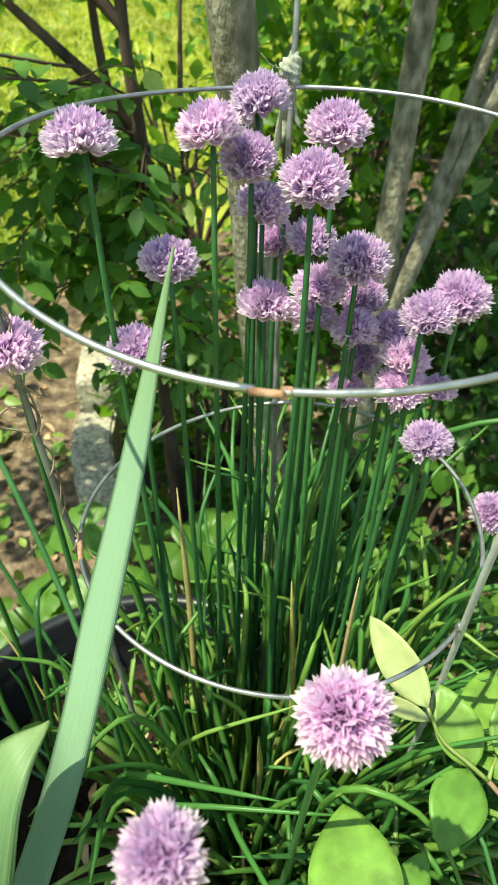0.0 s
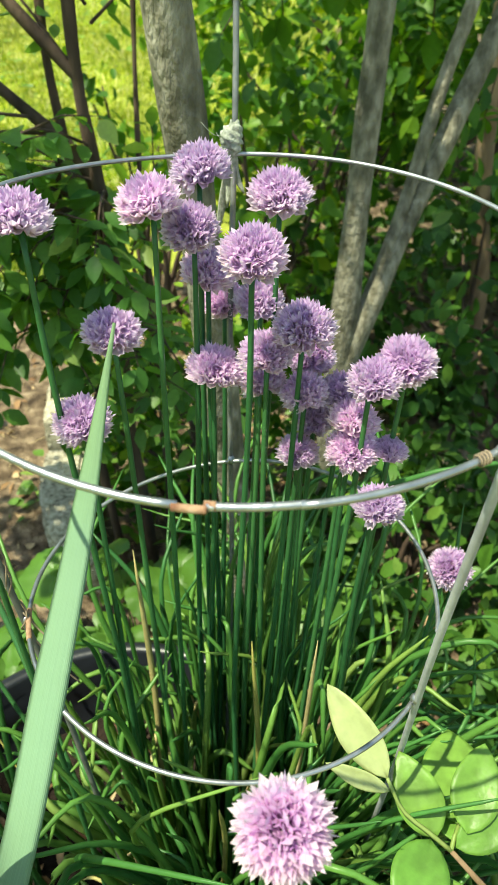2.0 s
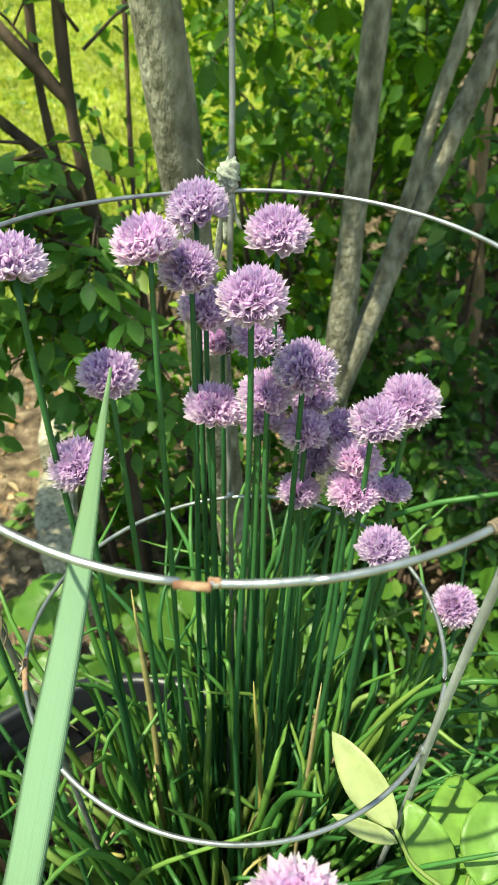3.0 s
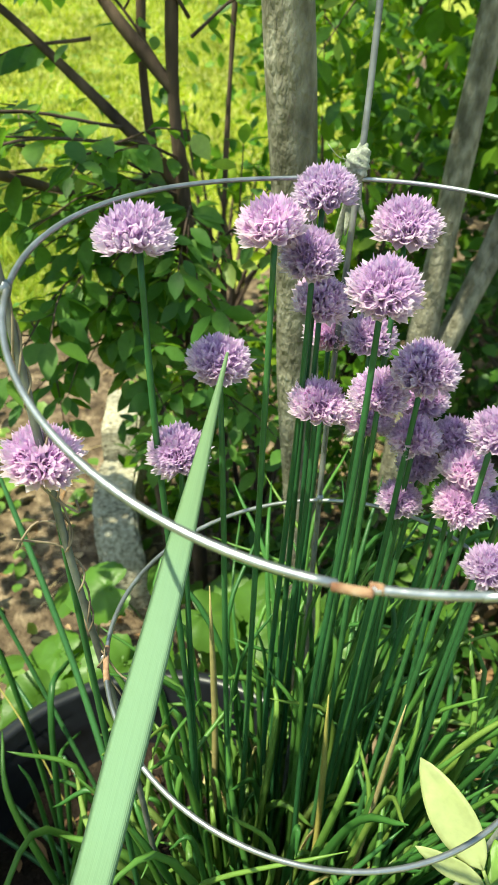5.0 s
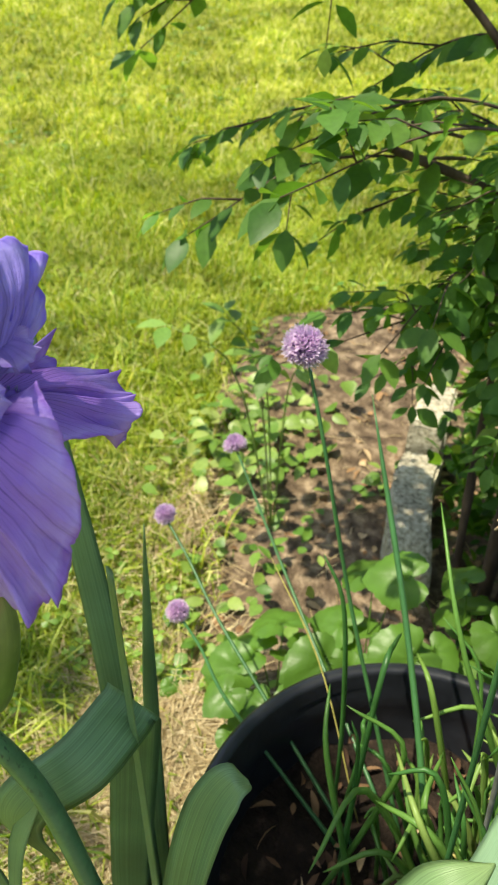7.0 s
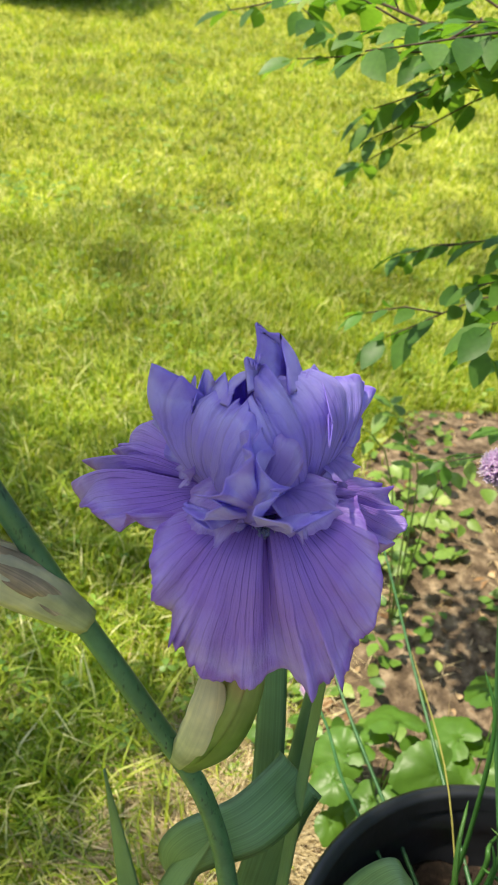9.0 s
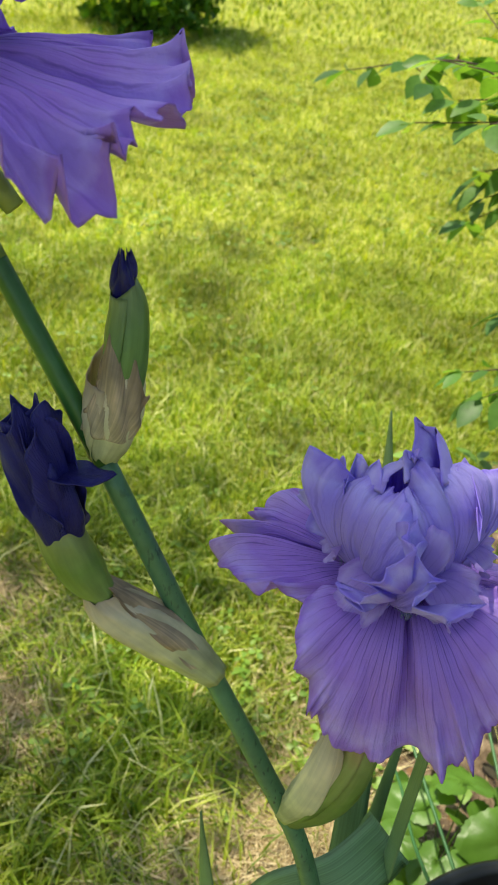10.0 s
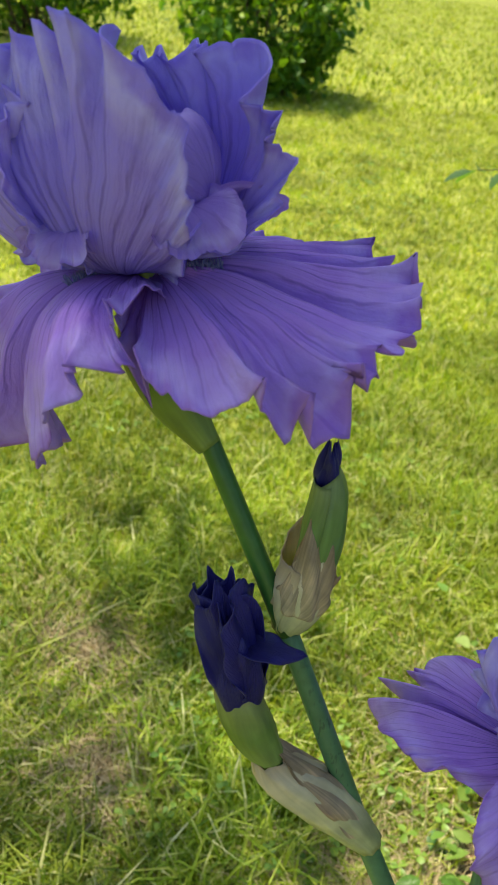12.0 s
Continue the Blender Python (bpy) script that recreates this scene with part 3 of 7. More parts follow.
# ---- lawn ----
def blades(name, X, Y, h, w, mat, lean=0.55):
    n = len(X)
    a = rng.uniform(0, 2 * np.pi, n)
    h = h * rng.uniform(0.55, 1.25, n)
    w = w * rng.uniform(0.7, 1.3, n)
    ln = lean * rng.uniform(0.2, 1.6, n) * h
    Z = rise(X, Y) + 0.012 * np.sin(X * 3.1 + 1) * np.cos(Y * 2.3) - 0.004
    base = np.stack([X, Y, Z], 1)
    out = np.stack([np.cos(a), np.sin(a), np.zeros(n)], 1)
    b = a + rng.uniform(0.6, 2.5, n)
    side = np.stack([np.cos(b), np.sin(b), np.zeros(n)], 1)
    up = np.array([0, 0, 1.0])
    mid = base + out * (ln * 0.35)[:, None] + up * (h * 0.62)[:, None]
    tip = base + out * ln[:, None] + up * (h * rng.uniform(0.7, 1.0, n))[:, None]
    s = side * (w * 0.5)[:, None]
    V = np.stack([base - s, base + s, mid + s * 0.8, mid - s * 0.8, tip], 1).reshape(-1, 3)
    k = (np.arange(n) * 5)[:, None]
    F = (k + np.array([0, 1, 2, 3])).tolist() + (k + np.array([3, 2, 4])).tolist()
    me = bpy.data.meshes.new(name)
    me.from_pydata(V.tolist(), [], F)
    me.materials.append(mat)
    me.update()
    return new(name, me)


def worn(X, Y):
    """How worn the turf is: patches of dead thatch by the pot and out on the lawn."""
    out = np.zeros(len(X))
    for cx, cy, rx, ry in ((-0.41, 0.55, 0.10, 0.17), (-0.92, 0.40, 0.06, 0.05), (-1.2, 0.50, 0.09, 0.05), (-0.60, 1.0, 0.05, 0.15)):
        out = np.maximum(out, 1.25 - np.hypot((X - cx) / rx, (Y - cy) / ry))
    bumps = np.array([noise.noise((x * 14, y * 14, 3)) for x, y in zip(X, Y)])
    return np.clip(out * 1.3 + bumps * 0.9, 0, 1)


def lawn_points(n, d0, d1, spread, off=0.0, power=1.0):
    """Places on the lawn, from d0 to d1 metres out from the pot, inside a fan; none in the bed."""
    d = d0 + (d1 - d0) * rng.uniform(0, 1, n) ** power
    a = rng.uniform(-spread, spread, n) + off
    X, Y = -0.15 - d * np.sin(a), 0.05 + d * np.cos(a)
    keep = X < bed_edge(Y) + 0.03 * rng.standard_normal(n)
    keep &= np.hypot(X + 0.03, Y - 0.42) > 0.24
    X, Y = X[keep], Y[keep]
    keep = (Y > 1.4) | (rng.uniform(0, 1, len(X)) > 0.93 * worn(X, Y))
    return X[keep], Y[keep]


X, Y = lawn_points(115000, 0.35, 3.2, 0.72, 0.78, 0.8)
tagged(blades("near_grass", X, Y, 0.055, 0.0036, M_GRASS_NEAR, 0.85), "bright green uneven lawn grass in sun", "grass", kind="stuff")
X, Y = lawn_points(6000, 0.4, 3.4, 0.72, 0.78, 0.8)
keep = np.array([noise.noise((x * 1.7, y * 1.7, 2)) + 0.5 * noise.noise((x * 5, y * 5, 4)) > 0.0 for x, y in zip(X, Y)])
tagged(blades("dead_grass_blades", X[keep], Y[keep], 0.04, 0.004, M_STRAW, 1.8), "dead straw-coloured blades through the lawn", "dry grass", kind="stuff")
X, Y = lawn_points(24000, 0.4, 3.6, 0.72, 0.78, 0.8)
keep = np.array([noise.noise((x * 3.4, y * 3.4, 8)) > 0.08 for x, y in zip(X, Y)])
tagged(blades("grass_tufts", X[keep], Y[keep], 0.095, 0.0045, M_GRASS_NEAR, 0.9), "taller tufts of lawn grass", "grass", kind="stuff")
X, Y = lawn_points(120000, 2.8, 9.0, 0.85, 0.42, 0.85)
tagged(blades("lawn_grass", X, Y, 0.05, 0.007, M_GRASS, 1.3), "sunny yellow-green lawn grass farther out", "grass", kind="stuff")
X, Y = lawn_points(60000, 8.5, 30.0, 0.7, 0.5, 0.9)
tagged(blades("far_grass", X, Y, 0.075, 0.022, M_GRASS), "sunlit lawn grass in the distance", "grass", kind="stuff")
# dead thatch by the pot and in worn patches
n = 7000
X = np.concatenate([rng.normal(-0.41, 0.07, n), rng.normal(-0.92, 0.05, n // 9), rng.normal(-0.60, 0.06, n // 9), rng.normal(-1.2, 0.08, n // 8)])
Y = np.concatenate([rng.normal(0.54, 0.11, n), rng.normal(0.40, 0.04, n // 9), rng.normal(1.0, 0.12, n // 9), rng.normal(0.50, 0.05, n // 8)])
keep = (X < bed_edge(Y) + 0.04) & (np.hypot(X + 0.03, Y - 0.42) > 0.23)
tagged(blades("dry_thatch", X[keep], Y[keep], 0.045, 0.0028, M_STRAW, 2.6), "straw-coloured dead grass beside the pot", "dry grass", kind="stuff")


def clover(n, d0, d1, size, spread, off):
    X, Y = lawn_points(n, d0, d1, spread, off)
    keep = np.array([noise.noise((x * 2.2, y * 2.2, 5)) > 0.02 for x, y in zip(X, Y)])
    X, Y = X[keep], Y[keep]
    P, D, Nn = [], [], []
    for x, y in zip(X, Y):
        a0 = rng.uniform(0, 6.28)
        c = np.array([x, y, float(rise(x, y)) + rng.uniform(0.025, 0.055)])
        tilt = rng.normal(0, 0.3, 2)
        for k in range(3):
            a = a0 + k * 2.094
            P.append(c)
            D.append((math.cos(a), math.sin(a), rng.uniform(-0.15, 0.2)))
            Nn.append((tilt[0], tilt[1], 1))
    return leaf_arrays(P, D, Nn, size * rng.uniform(0.7, 1.3, len(P)), size * rng.uniform(0.7, 1.0, len(P)), outline=((0, 0), (0.35, 0.7), (0.75, 1.0), (1.0, 0.0)))


me = leaves_mesh("clover", leaf_material("clover_leaves", [(0.0, (0.12, 0.24, 0.03)), (1.0, (0.26, 0.40, 0.06))], trans=0.35, rough=0.4), clover(1300, 0.6, 3.4, 0.015, 0.7, 0.78), clover(2000, 3.2, 7.5, 0.024, 0.6, 0.65))
tagged(new("clover", me), "low clover and weeds in the lawn", "clover", kind="stuff")

# seedlings and creeping weeds over the bare soil
X = rng.uniform(-1.1, 0.5, 2700)
Y = rng.uniform(0.55, 2.4, 2700)
keep = (X > bed_edge(Y) - 0.04) & np.array([noise.noise((x * 3.1, y * 3.1, 9)) > -0.02 for x, y in zip(X, Y)]) & (np.hypot(X + 0.03, Y - 0.42) > 0.27) & (worn(X, Y) < 0.3)
X, Y = X[keep], Y[keep]
n = len(X)
P = np.stack([X, Y, rise(X, Y) + rng.uniform(0.02, 0.075, n)], 1)
a = rng.uniform(0, 6.28, n)
D = np.stack([np.cos(a), np.sin(a), rng.uniform(-0.3, 0.3, n)], 1)
Nn = np.stack([rng.normal(0, 0.35, n), rng.normal(0, 0.35, n), np.ones(n)], 1)
me = leaves_mesh("creeping_weeds", leaf_material("weed_leaves", [(0.0, (0.08, 0.19, 0.03)), (0.7, (0.18, 0.32, 0.05)), (1.0, (0.32, 0.42, 0.10))], trans=0.35, rough=0.4), leaf_arrays(P, D, Nn, rng.uniform(0.018, 0.04, n), rng.uniform(0.014, 0.03, n)))
tagged(new("creeping_weeds", me), "small pale green weeds creeping over the soil", "weeds", kind="stuff")

# a lit patch of larger pale-leaved weeds
n = 170
X, Y = rng.normal(-0.60, 0.09, n), rng.normal(1.27, 0.10, n)
P = np.stack([X, Y, rise(X, Y) + 0.012 + rng.uniform(0.015, 0.10, n)], 1)
a = rng.uniform(0, 6.28, n)
D = np.stack([np.cos(a), np.sin(a), rng.uniform(-0.3, 0.3, n)], 1)
Nn = np.stack([rng.normal(-0.1, 0.4, n), rng.normal(-0.1, 0.4, n), np.ones(n)], 1)
me = leaves_mesh("ground_ivy", leaf_material("ground_ivy_leaves", [(0.0, (0.14, 0.28, 0.045)), (0.7, (0.26, 0.40, 0.08)), (1.0, (0.42, 0.50, 0.16))], trans=0.4, rough=0.4), leaf_arrays(P, D, Nn, rng.uniform(0.022, 0.046, n), rng.uniform(0.02, 0.04, n), outline=((0.0, 0.0), (0.12, 0.75), (0.38, 1.0), (0.7, 0.62), (1.0, 0.0))))
tagged(new("ground_ivy", me), "pale green sunlit ground ivy on the bed", "weeds", kind="stuff")

# dry stalks and bits of straw on the bed
n = 900
X, Y = rng.uniform(-0.75, 0.3, n), rng.uniform(0.62, 1.9, n)
keep = X > bed_edge(Y) - 0.04
X, Y = X[keep], Y[keep]
n = len(X)
a = rng.uniform(0, 6.28, n)
P = np.stack([X, Y, rise(X, Y) + 0.02 + rng.uniform(0, 0.016, n)], 1)
D = np.stack([np.cos(a), np.sin(a), rng.normal(0, 0.12, n)], 1)
Nn = np.stack([rng.normal(0, 0.3, n), rng.normal(0, 0.3, n), np.ones(n)], 1)
me = leaves_mesh("dry_stalks", M_STRAW, leaf_arrays(P, D, Nn, rng.uniform(0.02, 0.08, n), rng.uniform(0.0012, 0.003, n), fold=0.3, curl=0.25))
tagged(new("dry_stalks", me), "thin dry stalks scattered on the soil", "litter", kind="stuff")

# leaf litter and twigs on the bed
n = 1500
X, Y = rng.uniform(-0.75, 0.9, n), rng.uniform(0.65, 2.2, n)
keep = X > bed_edge(Y) + 0.02
X, Y = X[keep], Y[keep]
n = len(X)
a = rng.uniform(0, 6.28, n)
P = np.stack([X, Y, rise(X, Y) + 0.022 + rng.uniform(0, 0.012, n)], 1)
D = np.stack([np.cos(a), np.sin(a), rng.normal(0, 0.15, n)], 1)
Nn = np.stack([rng.normal(0, 0.3, n), rng.normal(0, 0.3, n), np.ones(n)], 1)
me = leaves_mesh("leaf_litter", M_DEAD_LEAF, leaf_arrays(P, D, Nn, rng.uniform(0.012, 0.045, n), rng.uniform(0.004, 0.02, n), fold=0.5, curl=0.3))
tagged(new("leaf_litter", me), "dry brown leaf litter and twigs on the soil", "litter", kind="stuff")


# ---- concrete edging blocks ----
def edging_block(name, at, turn, size, round_front, bow=0.0):
    w, l, h = size
    bm = bmesh.new()
    prof = [(0, 0), (0, h * 0.45)]
    for k in range(7):
        a = math.pi / 2 * k / 6
        prof.append((round_front * (1 - math.cos(a)), h * 0.45 + h * 0.55 * math.sin(a)))
    prof += [(l * 0.6, h * 1.01), (l, h * 0.97), (l, 0)]
    A = [bm.verts.new((-w / 2, y, z)) for y, z in prof]
    B = [bm.verts.new((w / 2, y, z * 0.985)) for y, z in prof]
    bm.faces.new(A[::-1])
    bm.faces.new(B)
    for i in range(len(prof)):
        j = (i + 1) % len(prof)
        bm.faces.new((A[i], A[j], B[j], B[i]))
    bmesh.ops.recalc_face_normals(bm, faces=bm.faces)
    bmesh.ops.bevel(bm, geom=bm.edges[:], offset=0.006, segments=2, affect="EDGES")
    bmesh.ops.triangulate(bm, faces=[f for f in bm.faces if len(f.verts) > 4])
    bmesh.ops.subdivide_edges(bm, edges=[e for e in bm.edges if e.calc_length() > 0.02], cuts=2)
    for v in bm.verts:
        v.co.x -= bow * math.sin(math.pi * min(1.0, max(0.0, v.co.y / l)))
        k = noise.noise_vector(v.co * 40) * 0.0022 + noise.noise_vector(v.co * 12) * 0.003
        v.co += k
    me = bpy.data.meshes.new(name)
    bm.to_mesh(me)
    bm.free()
    me.materials.append(M_STONE)
    ob = new(name, me)
    ob.matrix_world = pose(*at, 0, 0, turn)
    return ob


tagged(edging_block("edging_block", (-0.172, 0.99, -0.02), 12, (0.075, 0.27, 0.175), 0.10, 0.016), "weathered grey concrete edging block with a rounded end", "edging block", "edging blocks of the bed")
tagged(edging_block("edging_block", (-0.234, 1.275, -0.01), 6, (0.070, 0.17, 0.20), 0.012), "weathered grey concrete edging block set behind another", "edging block", "edging blocks of the bed")


# ---- trees ----
def limb(shape, pts, r0, r1, n=10, seg=14, knots=0.12):
    P = spline(pts, seg)
    R = np.linspace(r0, r1, seg)
    R = R * (1 + knots * np.array([noise.noise(Vector(p) * 9) for p in P]))
    tube(shape, P, R, n)
    return P


def crown_arrays(centre, radii, n, size, clumps=60):
    """Leaves in clumps through a crown, with gaps between the clumps."""
    c = unit(rng.normal(0, 1, (clumps, 3))) * rng.uniform(0.35, 1.0, (clumps, 1)) ** 0.5 * np.array(radii) + np.array(centre)
    k = rng.integers(0, clumps, n)
    P = c[k] + rng.normal(0, 1, (n, 3)) * np.array(radii) * 0.13
    D = unit(rng.normal(0, 1, (n, 3)) + np.array([0, 0, -0.4]))
    Nn = unit(rng.normal(0, 0.6, (n, 3)) + np.array([0, 0, 1.0]))
    L = size * rng.uniform(0.6, 1.25, n)
    return leaf_arrays(P, D, Nn, L, L * rng.uniform(0.45, 0.65, n)), c


tree = thing("grey_barked_tree", "small tree with a smooth mottled grey trunk behind the pot", "tree", (0.1275, 0.788, 0.0))
sh = Shape()
limb(sh, [(0.004, 0.006, -0.02), (-0.02, -0.026, 0.25), (-0.043, -0.057, 0.55), (-0.066, -0.088, 0.85), (-0.090, -0.114, 1.15), (-0.10, -0.10, 1.6), (-0.16, 0.0, 2.2), (-0.42, 0.34, 3.0)], 0.0195, 0.012, 14, 48, 0.2)
part("trunk", sh, M_BARK_GREY, tree)
arr, cl = crown_arrays((-0.46, 0.45, 3.0), (0.62, 0.52, 0.5), 800, 0.085, 30)
low, cl2 = crown_arrays((-1.06, -0.20, 2.95), (0.20, 0.18, 0.2), 60, 0.085, 14)
for c in np.concatenate([cl, cl2])[::4]:
    sh = Shape()
    limb(sh, [(-0.17, 0.02, 2.25), tuple((c + np.array([-0.2, 0.1, 2.5])) / 2), tuple(c)], 0.010, 0.003, 5, 6)
    part("branch", sh, M_BARK_GREY, tree)
ob = new("crown", leaves_mesh("crown", M_HEDGE, arr, low))
ob.parent = tree

tree2 = thing("multi_stemmed_tree", "multi-stemmed small tree with pale grey slanting trunks", "tree", (0.245, 1.07, 0.0))
for name_, pts, r0, r1 in (
    ("trunk", [(-0.004, -0.005, -0.02), (0.003, 0.004, 0.2), (0.012, 0.018, 0.42), (0.020, 0.031, 0.6), (0.026, 0.039, 0.75), (0.036, 0.052, 0.95), (0.06, 0.1, 1.5), (0.1, 0.4, 2.6)], 0.0225, 0.015),
    ("trunk", [(0.012, 0.012, 0.40), (0.046, 0.024, 0.50), (0.087, 0.050, 0.60), (0.152, 0.095, 0.75), (0.25, 0.165, 0.98), (0.45, 0.3, 1.6)], 0.0165, 0.0125),
    ("trunk", [(0.030, 0.024, 0.46), (0.062, 0.040, 0.56), (0.098, 0.062, 0.68), (0.128, 0.086, 0.80), (0.18, 0.12, 1.0), (0.25, 0.2, 1.5)], 0.011, 0.008),
):
    sh = Shape()
    limb(sh, pts, r0, r1, 12, 34, 0.2)
    part(name_, sh, M_BARK_GREY, tree2)
arr, cl = crown_arrays((0.6, 0.89, 2.9), (1.1, 1.0, 0.8), 2600, 0.085, 45)
sh = Shape()
for c in cl[::4]:
    sh = Shape()
    limb(sh, [(0.12, 0.3, 1.6 + rng.uniform(0, 0.8)), tuple((c + np.array([0.2, 0.35, 2.3])) / 2), tuple(c)], 0.012, 0.003, 5, 6)
    part("branch", sh, M_BARK_GREY, tree2)
ob = new("crown", leaves_mesh("crown", M_HEDGE, arr))
ob.parent = tree2

tree3 = thing("young_tree", "slim young tree with warm tan bark in the shade", "tree", (0.65, 1.58, 0.0))
sh = Shape()
limb(sh, [(0, 0, -0.02), (-0.005, 0.02, 0.3), (-0.05, 0.02, 0.6), (-0.06, 0.05, 1.2), (-0.02, 0.1, 2.4)], 0.022, 0.012, 10, 24, 0.3)
part("trunk", sh, M_BARK_TAN, tree3)


# ---- shrubs ----
def leafy_twig(pts, n, size, fan=0.5, droop=0.25, end=True):
    """Leaves in pairs along a twig, plus one at its end."""
    P = spline(pts, max(n, 3))
    T, A, B = frames_along(P)
    LP, LD, LN = [], [], []
    for i in range(1, len(P)):
        flat = unit(np.cross(T[i], (0, 0, 1)) + 1e-6)
        for s in (-1, 1):
            d = unit(flat * s + T[i] * rng.uniform(0.2, 0.9) + np.array([0, 0, -droop * rng.uniform(0, 2)]) + rng.normal(0, 0.22, 3))
            LP.append(P[i] + d * 0.006)
            LD.append(d)
            LN.append(unit(np.array([0, 0, 1.0]) + rng.normal(0, 0.38, 3)))
    if end:
        LP.append(P[-1])
        LD.append(unit(T[-1] + np.array([0, 0, -droop])))
        LN.append((0, 0, 1))
    m = len(LP)
    L = size * rng.uniform(0.65, 1.2, m)
    return leaf_arrays(LP, LD, LN, L, L * rng.uniform(0.48, 0.62, m), fold=0.22, curl=0.2)


shrub = thing("arching_shrub", "arching dark-stemmed shrub with oval green leaves over the lawn edge", "shrub", (-0.05, 1.03, 0.0))
O = np.array((-0.05, 1.03, 0.0))
stems = [
    [(0, 0, 0), (-0.01, -0.02, 0.35), (-0.005, -0.03, 0.6), (-0.012, -0.03, 0.76), (-0.018, -0.03, 0.84), (-0.016, -0.03, 0.95), (0.0, 0.0, 1.25)],
    [(-0.01, -0.02, 0.72), (-0.03, -0.03, 0.77), (-0.09, -0.03, 0.83), (-0.16, -0.04, 0.9), (-0.23, -0.05, 0.97), (-0.3, -0.08, 1.1)],
    [(-0.016, -0.03, 0.85), (-0.05, -0.03, 0.89), (-0.09, -0.03, 0.94), (-0.16, -0.02, 1.05)],
    [(-0.01, -0.01, 0.42), (-0.035, 0.0, 0.6), (-0.05, 0.02, 0.75), (-0.06, 0.03, 0.9), (-0.04, 0.05, 1.15)],
    [(0.02, 0.02, 0), (0.035, 0.03, 0.3), (0.03, 0.05, 0.7), (0.05, 0.08, 1.1)],
    [(-0.05, 0.01, 0), (-0.07, 0.0, 0.35), (-0.076, 0.0, 0.6), (-0.055, -0.02, 0.76)],
    [(-0.02, -0.03, 0.68), (-0.08, -0.05, 0.73), (-0.15, -0.08, 0.76), (-0.22, -0.12, 0.79)],
]
for k, pts in enumerate(stems):
    sh = Shape()
    limb(sh, pts, 0.0125 if k == 0 else 0.0092 if k == 1 else 0.0068, 0.004, 8, 30, 0.7)
    ob = part("stem", sh, M_BARK_DARK, shrub)
